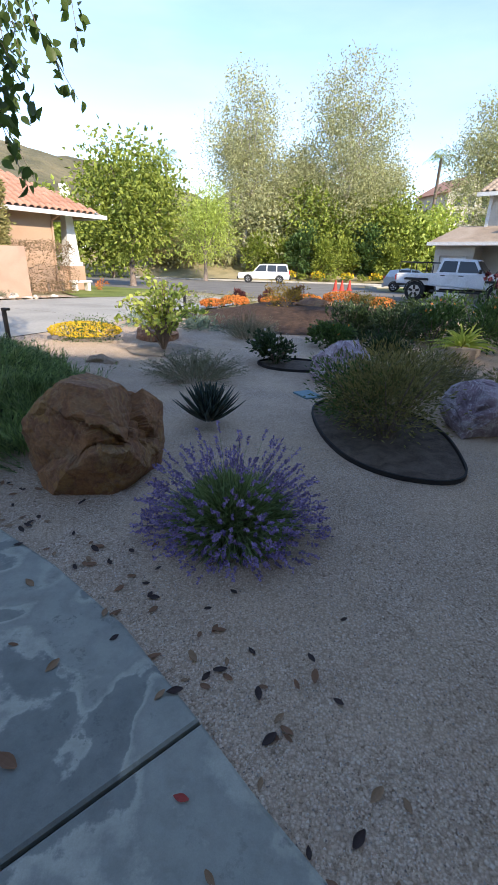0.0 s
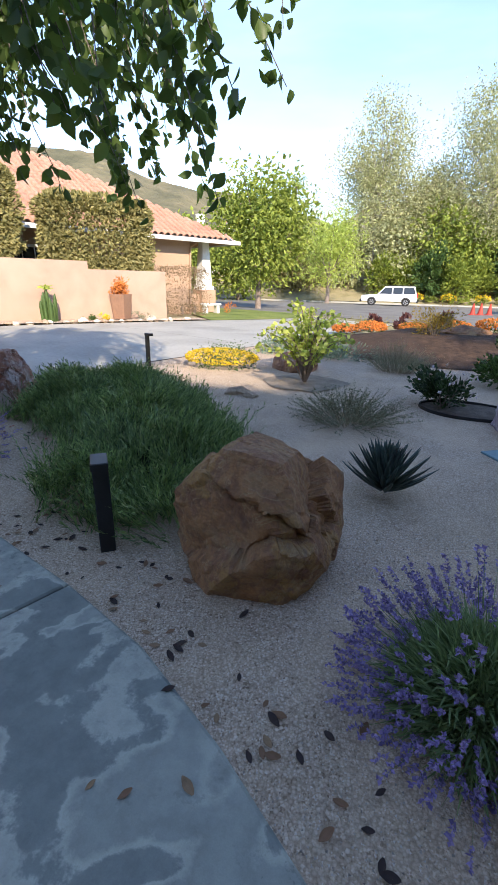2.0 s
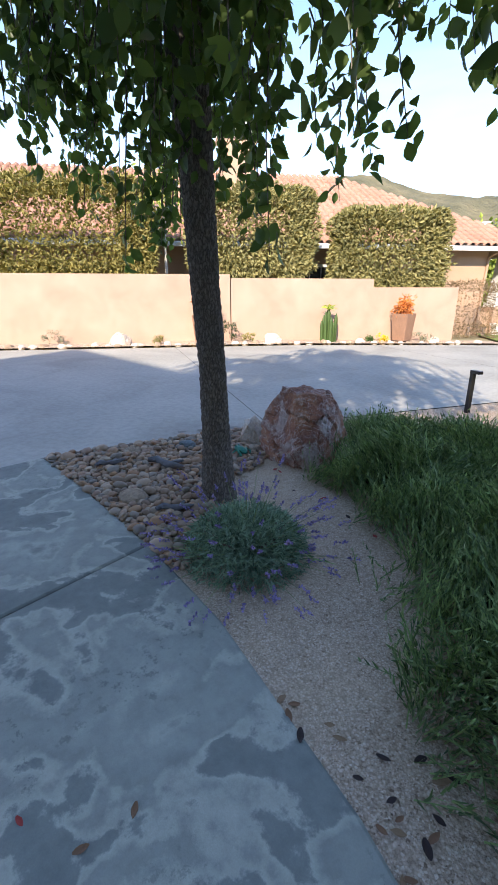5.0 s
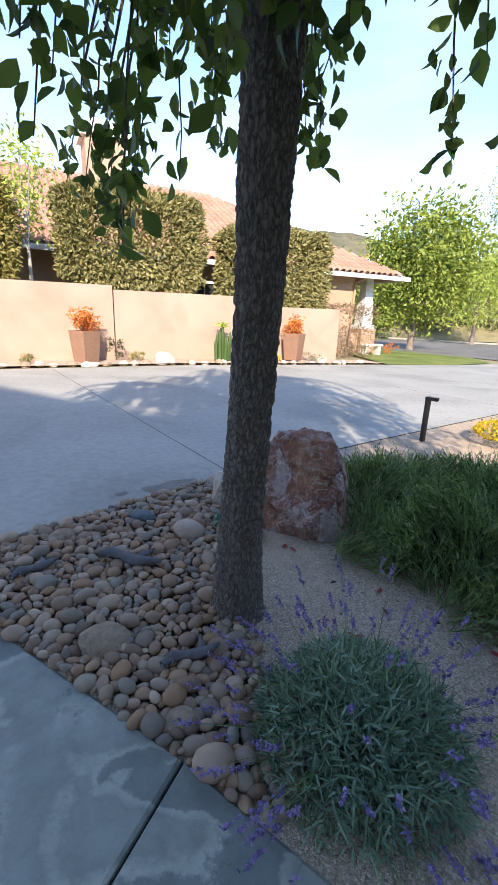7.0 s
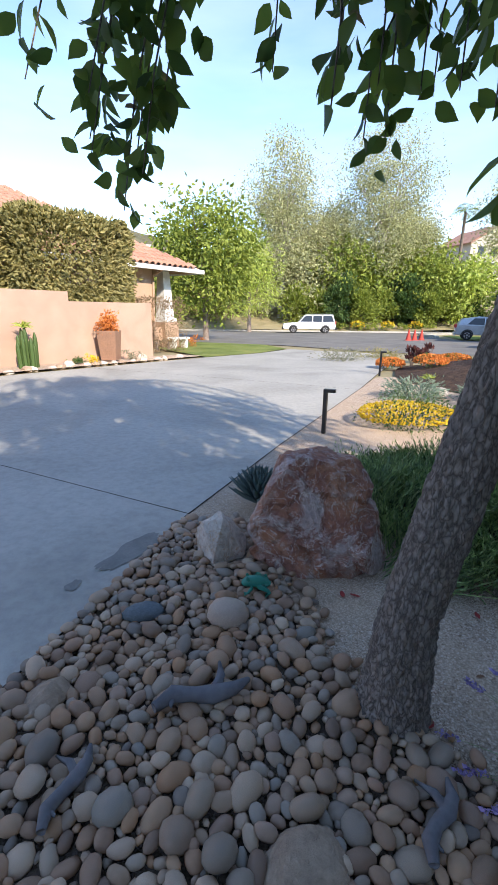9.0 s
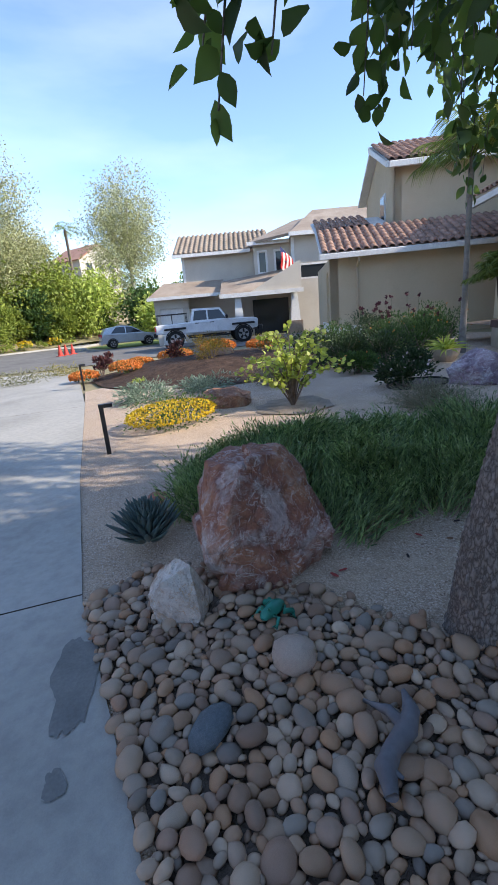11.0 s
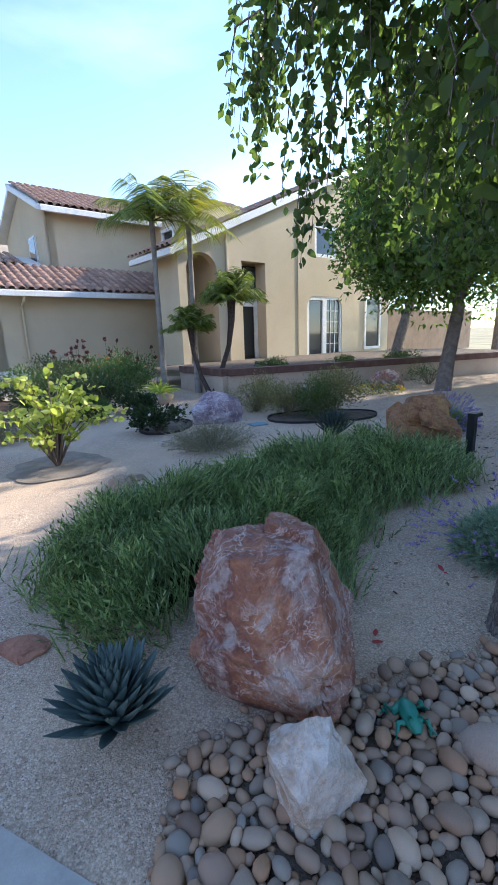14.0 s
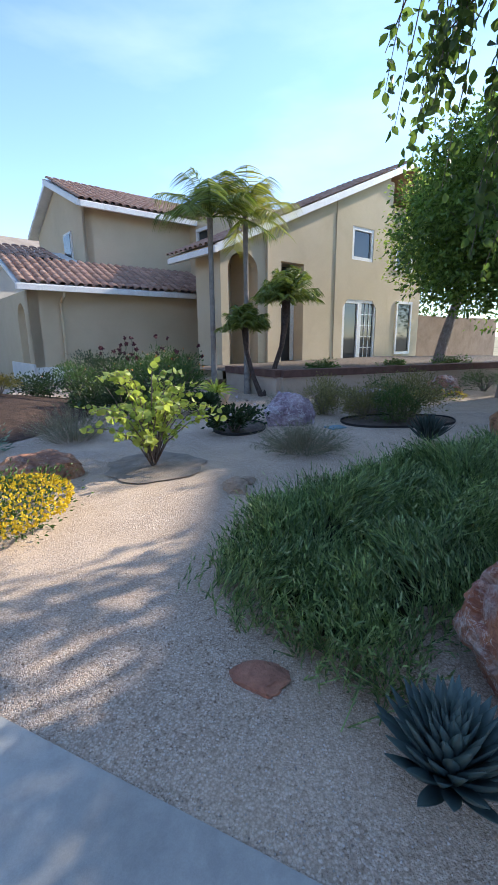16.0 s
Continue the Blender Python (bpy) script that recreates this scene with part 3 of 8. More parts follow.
# street, far kerb, lawns and banks
street_poly = [(-40, 31), (-12, 28.5), (-3.5, 24.0), (0.0, 20.0), (5.0, 17.8), (9.5, 16.4), (16, 13.5), (30, 7), (34, 15), (20, 24.0), (14.0, 28.5), (9.0, 33.0), (9, 44), (14, 54), (-40, 54)]
whole("road", poly_grid(street_poly, 4, lambda x, y: gz(x, y) + 0.0), ASPHALT, "worn grey asphalt street", "road", kind="structure")
lawn = [npt(1.2, -1.0), npt(4.0, -1.2), (-3.6, 21.2), (-4.5, 24.2), (-12, 28.0), (-16, 28), npt(5, 6), npt(3, 3)]
whole("lawn", poly_grid(lawn, 2, lambda x, y: gz(x, y) + 0.02), LAWN, "sunlit short green lawn by the driveway", "lawn", kind="structure")
whole("verge_lawn", poly_grid([(9.2, 33.2), (14.2, 28.7), (20.2, 24.2), (30, 20), (44, 40), (22, 46), (12, 44)], 3, lambda x, y: gz(x, y) + 0.02), LAWN, "green lawn of the grey house across the street", "lawn", kind="structure")
g = Geo()
kerb = [(-60, 54.2), (-40, 54.2), (-15, 54.2), (0, 54.2), (14, 54.2), (17, 52), (10, 44), (9.2, 38)]
for (ax, ay), (bx, by) in zip(kerb, kerb[1:]):
    d = Vector((bx - ax, by - ay)).normalized()
    n = Vector((-d.y, d.x)) * 0.2
    g.prism([(ax - n.x, ay - n.y), (bx - n.x, by - n.y), (bx + n.x, by + n.y), (ax + n.x, ay + n.y)], lambda x, y: gz(x, y) - 0.1, lambda x, y: gz(x, y) + 0.16)
whole("kerb", g, DRIVE, "pale concrete kerb along the far side of the street", "kerb", kind="structure")


def bank_z(x, y):
    return gz(x, 54) + 0.15 + max(0, y - 55) * 0.28 + 0.5 * noise.noise(Vector((x * 0.08, y * 0.08, 1)))


whole("backdrop_bank", poly_grid([(-80, 54.4), (14, 54.4), (40, 52), (70, 50), (70, 84), (-80, 84)], 4, bank_z), DIRT, "dry grassy slope beyond the street", "bank", kind="structure")

# hills
g = Geo()
PROFILE = [(75, 9), (62, 12), (50, 13), (43, 12.8), (38, 12.6), (34, 12.2), (30, 11.6), (26, 10.4), (22, 9.6), (19, 9.7), (15, 8.8), (11, 8.2), (7, 6.5), (2, 5.0), (-6, 4.2), (-16, 3.5), (-30, 3.0)]
az = [a for a, _ in PROFILE]
steps = 120
rows_n = 14
for i in range(steps + 1):
    a = 75 - 105 * i / steps
    e = float(np.interp(-a, [-q for q in az], [h for _, h in PROFILE]))
    for j in range(rows_n + 1):
        f = j / rows_n
        d = 300 + 420 * f
        top = math.tan(radians(e)) * 720
        z = top * (f ** 1.3) + (noise.fractal(Vector((a * 0.16, f * 4, 3)), 0.8, 2.0, 5) * 9.0) * f
        g.v.append((-math.sin(radians(a)) * d, math.cos(radians(a)) * d, z - 3))
for i in range(steps):
    for j in range(rows_n):
        p = i * (rows_n + 1) + j
        g.f.append((p, p + 1, p + rows_n + 2, p + rows_n + 1))
whole("backdrop_hill", g, HILL, "distant dry brush-covered hills", "hill", kind="structure", smooth=True)


# ---- houses ----
def wall_with_holes(x0, x1, z0, z1, holes, y0, y1, top=None):
    """A wall plate in x and z with openings (x0, x1, z0, z1, arched); top(x) may slope."""
    g = Geo()
    cuts = sorted({x0, x1, *[h[0] for h in holes], *[h[1] for h in holes]})
    for a, b in zip(cuts, cuts[1:]):
        here = sorted([h for h in holes if h[0] <= a + 1e-6 and h[1] >= b - 1e-6], key=lambda h: h[2])
        z = z0
        for h in here:
            if h[2] > z + 1e-4:
                g.box(a, y0, z, b, y1, h[2])
            z = h[3]
            if len(h) > 4 and h[4]:
                r = (b - a) / 2
                c = (a + b) / 2
                arc = [(c + r * math.cos(t), h[3] - r * 0.9 + r * 0.9 * math.sin(t)) for t in np.linspace(math.pi, 0, 13)]
                for (ax, az_), (bx, bz) in zip(arc, arc[1:]):
                    g.slab([(ax, az_), (bx, bz), (bx, h[3] + 0.001), (ax, h[3] + 0.001)], y0, y1)
        ta, tb = (top(a), top(b)) if top else (z1, z1)
        if min(ta, tb) > z:
            g.slab([(a, z), (b, z), (b, tb), (a, ta)], y0, y1)
    return g


def window_thing(parent, x0, x1, z0, z1, y, cols=2, rows=1, frame=0.07, depth=0.10):
    w = new("window")
    w.parent = parent
    w["label"] = "white framed window with dark panes"
    g = Geo()
    for a in ((x0, z0, x1, z0 + frame), (x0, z1 - frame, x1, z1), (x0, z0 + frame, x0 + frame, z1 - frame), (x1 - frame, z0 + frame, x1, z1 - frame)):
        g.box(a[0], y - 0.03, a[1], a[2], y + depth, a[3])
    part("frame", g, TRIM, w)
    px, pz = (x1 - x0 - 2 * frame) / cols, (z1 - z0 - 2 * frame) / rows
    for i in range(cols):
        for j in range(rows):
            gp = Geo()
            gp.box(x0 + frame + i * px + 0.012, y + 0.03, z0 + frame + j * pz + 0.012, x0 + frame + (i + 1) * px - 0.012, y + 0.045, z0 + frame + (j + 1) * pz - 0.012)
            part("pane", gp, GLASS, w)
    gm = Geo()
    for i in range(1, cols):
        gm.box(x0 + frame + i * px - 0.014, y + 0.0, z0 + frame, x0 + frame + i * px + 0.014, y + 0.07, z1 - frame)
    for j in range(1, rows):
        gm.box(x0 + frame, y + 0.005, z0 + frame + j * pz - 0.012, x1 - frame, y + 0.065, z0 + frame + j * pz + 0.012)
    if gm.v:
        part("glazing_bar", gm, TRIM, w)
    # added near-black sheet standing in for the unlit room behind the panes
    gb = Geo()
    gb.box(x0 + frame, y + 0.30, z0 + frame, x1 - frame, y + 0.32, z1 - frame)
    part("room_shade_sheet", gb, DARK, w)
    return w


def barrel_tile(width=0.27, length=0.44, r=0.095):
    """One S-shaped clay roof tile, lying along -y (down the slope) at the origin."""
    g = Geo()
    prof = []
    for k in range(7):
        t = math.pi * k / 6
        prof.append((-r * math.cos(t) - 0.035, 0.012 + r * 0.8 * math.sin(t)))
    prof += [(width * 0.5 - 0.03, -0.002), (width * 0.5 + 0.015, 0.004)]
    n = len(prof)
    for y, dz in ((-length, 0.030), (0, 0.0)):
        for x, z in prof:
            g.v.append((x, y, z + dz))
    for x, z in prof:
        g.v.append((x * 0.97, -length, z + 0.008))
    for k in range(n - 1):
        g.f.append((k, k + 1, n + k + 1, n + k))
        g.f.append((k, 2 * n + k, 2 * n + k + 1, k + 1))
    return g


TILE_MESH = barrel_tile().mesh("tile", TILE, True)


def tile_roof(parent, a, b, c, d, step=0.27, course=0.37, separate=False, mat=TILE):
    """Tiles over the plane a (eave start), b (eave end), c (top above b), d (top above a)."""
    a, b, c, d = (Vector(p) for p in (a, b, c, d))
    along = (b - a).normalized()
    nrm = along.cross(d - a).normalized()
    up = nrm.cross(along).normalized()
    h = (d - a).dot(up)
    rows = max(1, int(round(h / course)))
    joined = Geo()
    base = barrel_tile(step, course + 0.07, step * 0.35)
    for j in range(rows):
        f = (j + 1) / rows
        lo = a + (d - a) * f
        hi = b + (c - b) * f
        l0, l1 = (lo - a).dot(along), (hi - a).dot(along)
        n = int((l1 - l0) / step)
        for i in range(n):
            p = a + along * (l0 + (i + 0.5) * (l1 - l0) / n) + up * (h * f) + nrm * (0.02 + random.uniform(-0.004, 0.004))
            m = Matrix((along, up, nrm)).transposed().to_4x4()
            m.translation = p
            m = m @ Matrix.Rotation(random.uniform(-0.015, 0.015), 4, "Z")
            if separate:
                ob = part("tile", TILE_MESH, mat, parent)
                ob.matrix_local = m
            else:
                joined.add([m @ Vector(v) for v in base.v], base.f)
    if joined.v:
        ob = part("roof_tiles", joined, mat, parent, "", True)
        ob["kind"] = "stuff"


def plate(pts, th):
    """A thick roof deck under four or three points."""
    ps = [Vector(p) for p in pts]
    n = (ps[1] - ps[0]).cross(ps[2] - ps[0]).normalized()
    if n.z < 0:
        n = -n
    g = Geo()
    k = len(ps)
    g.add([p - n * th for p in ps] + ps, [tuple(range(k - 1, -1, -1)), tuple(range(k, 2 * k))] + [(i, (i + 1) % k, k + (i + 1) % k, k + i) for i in range(k)])
    return g


# tan two-storey house with clay tiles
HR = pose(0, 0, 0, 0, 0, -48.5)
FY, GY, UY = 10.95, 14.35, 16.2
hs = thing("house", HR, "tan stucco two-storey house with clay tile roof and white trim", "house")
EAVE = 2.93
part("garage_wall", wall_with_holes(-4.4, 3.0, -0.1, EAVE - 0.15, [], GY, GY + 0.25), STUCCO, hs)
g = Geo()
m = Matrix.Rotation(math.pi / 2, 4, "Z")
side = wall_with_holes(GY, GY + 6.0, -0.1, EAVE - 0.15, [(GY + 0.55, GY + 1.5, 0.55, 2.45, True)], 0, 0.3)
side.v = [(-4.4 + y, x, z) for x, y, z in side.v]
part("garage_side_wall", side, STUCCO, hs)
g = Geo().box(-4.12, GY + 0.4, 0.5, -4.05, GY + 1.7, 2.5)
part("niche_back", g, TRIM, hs)
g = Geo().box(-4.47, GY - 0.06, -0.1, -4.395, GY + 3.0, 0.55)
g.box(-4.44, GY - 0.06, -0.1, -3.3, GY - 0.003, 0.45)
part("white_base", g, TRIM, hs, "white painted wall base")
# lower roof
part("lower_roof_deck", plate([(-4.75, GY - 0.45, EAVE), (2.9, GY - 0.45, EAVE), (2.9, UY + 0.05, EAVE + 1.05), (-4.75, UY + 0.05, EAVE + 1.05)], 0.10), TRIM, hs)
part("lower_roof_back", plate([(-4.75, UY + 0.05, EAVE + 1.05), (-1.9, UY + 0.05, EAVE + 1.05), (-1.9, UY + 2.5, EAVE + 1.75), (-4.75, UY + 2.5, EAVE + 1.75)], 0.10), TRIM, hs)
tile_roof(hs, (-4.7, GY - 0.47, EAVE), (2.8, GY - 0.47, EAVE), (2.8, UY, EAVE + 1.03), (-4.7, UY, EAVE + 1.03), separate=True)
tile_roof(hs, (-4.7, UY, EAVE + 1.03), (-2.6, UY, EAVE + 1.03), (-2.6, UY + 2.2, EAVE + 1.75), (-4.7, UY + 2.2, EAVE + 1.75))
g = Geo().box(-4.8, GY - 0.58, EAVE - 0.20, 2.95, GY - 0.44, EAVE - 0.02, bev=0.03)
part("gutter", g, TRIM, hs, "white gutter along the eave")
g = Geo().tube([(-3.45, GY - 0.5, EAVE - 0.15), (-3.45, GY - 0.45, EAVE - 0.32), (-3.45, GY - 0.05, EAVE - 0.5), (-3.45, GY - 0.05, 0.0)], 0.045, 8)
part("downpipe", g, STUCCO, hs)
# upper storey
UZ = 5.95
part("upper_wall", wall_with_holes(-1.75, 4.2, 3.2, UZ, [], UY, UY + 0.25), STUCCO, hs)
g = Geo().slab([(UY, 3.2), (UY + 6.0, 3.2), (UY + 6.0, 5.9), (UY + 3.0, UZ + 1.25), (UY, 5.9)], 0, 0.25)
g.v = [(-1.75 + y, x, z) for x, y, z in g.v]
part("upper_gable_wall", g, STUCCO, hs)
wz = new("window")
wz.parent = hs
g = Geo().box(-1.81, UY + 1.5, 4.1, -1.74, UY + 2.4, 5.35)
part("frame", g, TRIM, wz)
g = Geo().box(-1.825, UY + 1.58, 4.18, -1.815, UY + 2.32, 5.27)
part("pane", g, GLASS, wz)
part("upper_roof_deck", plate([(-2.1, UY - 0.5, UZ - 0.02), (4.6, UY - 0.5, UZ - 0.02), (7.0, UY + 3.0, UZ + 1.5), (-2.1, UY + 3.0, UZ + 1.5)], 0.14), TRIM, hs)
part("upper_roof_rear", plate([(-2.1, UY + 3.0, UZ + 1.5), (7.0, UY + 3.0, UZ + 1.5), (7.0, UY + 6.5, UZ - 0.02), (-2.1, UY + 6.5, UZ - 0.02)], 0.14), TRIM, hs)
tile_roof(hs, (-2.1, UY - 0.52, UZ), (4.5, UY - 0.52, UZ), (7.0, UY + 3.0, UZ + 1.52), (-2.1, UY + 3.0, UZ + 1.52))
g = Geo().box(-2.1, UY - 0.62, UZ - 0.22, 4.7, UY - 0.48, UZ - 0.02, bev=0.03)
part("fascia", g, TRIM, hs, "white fascia board")
g = Geo().add([(-2.2, UY - 0.55, UZ - 0.2), (-2.2, UY - 0.55, UZ), (-2.2, UY + 3.0, UZ + 1.5), (-2.2, UY + 3.0, UZ + 1.28), (-2.1, UY - 0.55, UZ - 0.2), (-2.1, UY - 0.55, UZ), (-2.1, UY + 3.0, UZ + 1.5), (-2.1, UY + 3.0, UZ + 1.28)], [(0, 1, 2, 3), (7, 6, 5, 4), (0, 4, 5, 1), (3, 2, 6, 7), (0, 3, 7, 4)])
part("barge_board", g, TRIM, hs)
part("middle_wall", wall_with_holes(2.6, 4.6, -0.1, 5.8, [], 13.2, 13.45), STUCCO, hs)
# left-facing upper wall with a tall window
side = wall_with_holes(13.45, UY, 3.0, 5.9, [(14.75, 15.55, 4.1, 5.5)], 0, 0.22)
side.v = [(2.6 + y, x, z) for x, y, z in side.v]
part("upper_side_wall", side, STUCCO, hs)
wz = new("window")
wz.parent = hs
g = Geo()
for a in ((14.65, 4.0, 15.65, 4.12), (14.65, 5.48, 15.65, 5.6), (14.65, 4.12, 14.77, 5.48), (15.53, 4.12, 15.65, 5.48)):
    g.box(2.55, a[0], a[1], 2.66, a[2], a[3])
part("frame", g, TRIM, wz)
part("pane", Geo().box(2.64, 14.77, 4.12, 2.655, 15.53, 5.48), GLASS, wz)
part("rear_roof", plate([(3.5, 15.2, 6.2), (12.5, 15.2, 6.2), (9.0, 19.0, 8.2), (7.0, 19.0, 8.2)], 0.1), TRIM, hs)
tile_roof(hs, (3.5, 15.18, 6.22), (12.5, 15.18, 6.22), (9.0, 19.0, 8.22), (7.0, 19.0, 8.22))
part("roof_wall", Geo().box(2.6, FY + 2.3, 3.0, 9.6, FY + 2.5, 6.2), STUCCO, hs)


# front gable wall
def rake(x):
    return 3.98 + 0.425 * x


part("front_wall", wall_with_holes(0.36, 5.7, -0.1, 4, [(0.66, 1.86, 0.45, 3.95, True), (2.92, 4.02, 0.45, 3.82)], FY, FY + 0.30, lambda x: rake(x) - 0.22), STUCCO, hs)
part("front_wall_bay", wall_with_holes(5.7, 8.95, -0.1, 4, [(6.2, 8.40, 0.30, 2.75), (6.65, 8.0, 4.24, 5.45)], FY - 0.03, FY + 0.2, lambda x: rake(x) - 0.22), STUCCO, hs)
g = Geo()
g.add([(6.2, FY - 0.03, 2.75), (6.2, FY - 0.03, 2.43), (6.5, FY - 0.03, 2.75), (6.2, FY + 0.19, 2.75), (6.2, FY + 0.19, 2.43), (6.5, FY + 0.19, 2.75)], [(0, 1, 2), (5, 4, 3), (1, 4, 5, 2)])
g.add([(8.40, FY - 0.03, 2.75), (8.10, FY - 0.03, 2.75), (8.40, FY - 0.03, 2.43), (8.40, FY + 0.19, 2.75), (8.10, FY + 0.19, 2.75), (8.40, FY + 0.19, 2.43)], [(0, 1, 2), (5, 4, 3), (1, 4, 5, 2)])
part("window_corner", g, STUCCO, hs)
# sliding pane with a blind behind it, then a gridded leaf
window_thing(hs, 6.2, 7.32, 0.30, 2.75, FY + 0.02, 1, 1, 0.15)
window_thing(hs, 7.32, 8.40, 0.30, 2.75, FY + 0.025, 3, 5, 0.11)
for i in range(26):
    part("blind_slat", Geo().box(6.37, FY + 0.10, 0.95 + i * 0.063, 7.15, FY + 0.108, 0.95 + i * 0.063 + 0.048), TRIM, hs)
window_thing(hs, 6.65, 8.0, 4.24, 5.45, FY + 0.02, 1, 1, 0.13)
# entry arch recess
g = Geo().box(0.5, FY + 1.5, 0.4, 2.0, FY + 1.6, 4.1).box(0.45, FY + 0.3, 0.4, 0.6, FY + 1.5, 4.1).box(1.90, FY + 0.3, 0.4, 2.0, FY + 1.5, 4.1)
part("entry_recess", g, STUCCO, hs)
g = Geo().box(0.7, FY + 1.44, 0.45, 1.6, FY + 1.49, 2.6)
part("entry_door", g, DOOR, hs, "dark entry door in the arched recess")
lan = new("wall_lantern")
lan.parent = hs
lan["label"] = "black wall lantern in the arched recess"
part("lantern_body", Geo().tube([(1.5, FY + 1.36, 1.55), (1.5, FY + 1.36, 1.62), (1.5, FY + 1.36, 1.95), (1.5, FY + 1.36, 2.08)], [0.07, 0.11, 0.13, 0.03], 8), BLACK, lan)
part("bracket", Geo().box(1.46, FY + 1.36, 1.98, 1.54, FY + 1.50, 2.03), BLACK, lan)
# tall recess with black door and transom
g = Geo().box(2.85, FY + 0.58, 0.4, 4.1, FY + 0.68, 3.9).box(4.02, FY + 0.3, 0.4, 4.12, FY + 0.58, 3.9).box(2.82, FY + 0.3, 0.4, 2.92, FY + 0.58, 3.9)
part("door_recess", g, STUCCO, hs)
g = Geo().box(3.0, FY + 0.51, 0.45, 3.84, FY + 0.575, 2.35)
part("side_door", g, DOOR, hs, "black panelled door")
g = Geo().box(3.84, FY + 0.46, 0.45, 4.0, FY + 0.575, 2.72).box(2.93, FY + 0.46, 2.35, 3.84, FY + 0.575, 2.72)
part("door_frame", g, TRIM, hs)
g = Geo().box(3.0, FY + 0.51, 2.75, 3.98, FY + 0.575, 3.75)
part("transom_pane", g, GLASS, hs)
g = Geo().tube([(2.05, FY - 0.30, 4.62), (2.22, FY - 0.06, 4.42), (2.25, FY - 0.05, 4.2), (2.25, FY - 0.05, 0.45)], 0.05, 8)
part("downpipe", g, STUCCO, hs)
# rake boards and gable roof
g = Geo().slab([(0.0, rake(0.0) - 0.22), (10.0, rake(10.0) - 0.22), (10.0, rake(10.0) + 0.02), (0.0, rake(0.0) + 0.02)], FY - 0.38, FY - 0.28)
part("rake_board", g, TRIM, hs, "white rake board under the roof edge")
part("gable_roof_deck", plate([(0.0, FY - 0.36, rake(0)), (10.0, FY - 0.36, rake(10)), (10.0, FY + 2.5, rake(10)), (0.0, FY + 2.5, rake(0))], 0.1), STUCCO, hs)
part("eave_gutter", Geo().box(-0.12, FY - 0.40, rake(0) - 0.24, 0.02, FY + 2.4, rake(0) - 0.06, bev=0.03), TRIM, hs)
tile_roof(hs, (0.0, FY + 2.5, rake(0) + 0.02), (0.0, FY - 0.4, rake(0) + 0.02), (10.0, FY - 0.4, rake(10) + 0.02), (10.0, FY + 2.5, rake(10) + 0.02))
part("far_slope_deck", plate([(10.0, FY - 0.36, rake(10)), (13.2, FY - 0.36, rake(10) - 1.3), (13.2, FY + 5.5, rake(10) - 1.3), (10.0, FY + 5.5, rake(10))], 0.1), TILE, hs)
g = Geo().box(8.95, FY - 0.027, -0.1, 9.2, FY + 1.2, 7.4)
g.box(9.2, FY + 0.95, -0.1, 13.2, FY + 1.2, 7.0).box(13.2, FY + 0.95, -0.1, 13.45, FY + 6, 6.6)
part("right_wall", g, STUCCO, hs)
window_thing(hs, 11.35, 12.7, 0.45, 2.95, FY + 0.91, 1, 1, 0.12)
window_thing(hs, 11.0, 12.4, 4.3, 5.4, FY + 0.91, 1, 1, 0.1)
g = Geo().box(-1.5, UY + 0.3, -0.1, 13, UY + 5.9, 5.8).box(-4.1, UY + 0.4, -0.1, -1.7, UY + 5.8, 2.7).box(2.4, FY + 1.7, -0.1, 9.7, UY + 0.2, 4.0)
part("inner_core", g, STUCCO, hs)

# side fence wall right of the house
whole("block_fence", Geo().box(13.45, FY + 2.2, -0.1, 26, FY + 2.4, 2.45), FENCE_BROWN, "weathered tan block wall beside the house", "wall", m=HR)

# planter wall in front of the house
pw = thing("planter_wall", Matrix.Identity(4), "low stucco retaining wall with a brown brick cap", "wall")
P1, P2, P3 = Vector((5.6, 6.5)), Vector((3.93, 5.25)), Vector((6.72, -1.1))


def strip(a, b, w, lo, hi, g):
    d = (b - a).normalized()
    n = Vector((-d.y, d.x)) * w / 2
    return g.prism([(a.x - n.x, a.y - n.y), (b.x - n.x, b.y - n.y), (b.x + n.x, b.y + n.y), (a.x + n.x, a.y + n.y)], lo, hi)


g = Geo()
strip(P1, P2, 0.24, -0.1, 0.44, g)
part("wall_face", strip(P2, P3 + (P3 - P2) * 0.6, 0.24, -0.1, 0.44, g), PLANTER, pw)
g = Geo()
strip(P1, P2, 0.31, 0.44, 0.60, g)
part("wall_cap", strip(P2, P3 + (P3 - P2) * 0.6, 0.31, 0.44, 0.595, g), CAP, pw)
n = (P3 - P2).normalized()
terr = [(P2.x + 0.1, P2.y), (P3.x + 1.9, P3.y - 3.9), (14, -4), (14, 2), (12, 5), (7.0, 8.0), (P1.x, P1.y)]
whole("terrace_soil", poly_grid(terr, 2, lambda x, y: 0.46), SOIL, "planted soil terrace behind the low wall", "soil", kind="structure")

# neighbour's garden wall and peach house
NR = Matrix.Translation((-8.1, 16.1, 0)) @ pose(0, 0, 0, 0, 0, math.degrees(math.atan2(0.834, 0.552)))
nw = thing("garden_wall", NR, "pinkish rendered garden wall stepping down at its end", "wall")
part("wall_panel", Geo().box(-2.8, 0, -0.3, 0, 0.2, 1.52), WALL_N, nw)
part("wall_panel", Geo().box(-7.1, 0, -0.3, -2.8, 0.2, 1.76), WALL_N, nw)
part("wall_panel", Geo().box(-22, 0, -0.3, -7.13, 0.2, 1.86), WALL_N, nw)
hn = thing("house", NR, "peach stucco single-storey house with pink tile roof and chimney", "house")
NY = 3.4
part("front_wall", wall_with_holes(-17, 3.05, -0.3, 3.0, [(-4.3, -2.4, 1.0, 2.35)], NY, NY + 0.25), STUCCO_N, hn)
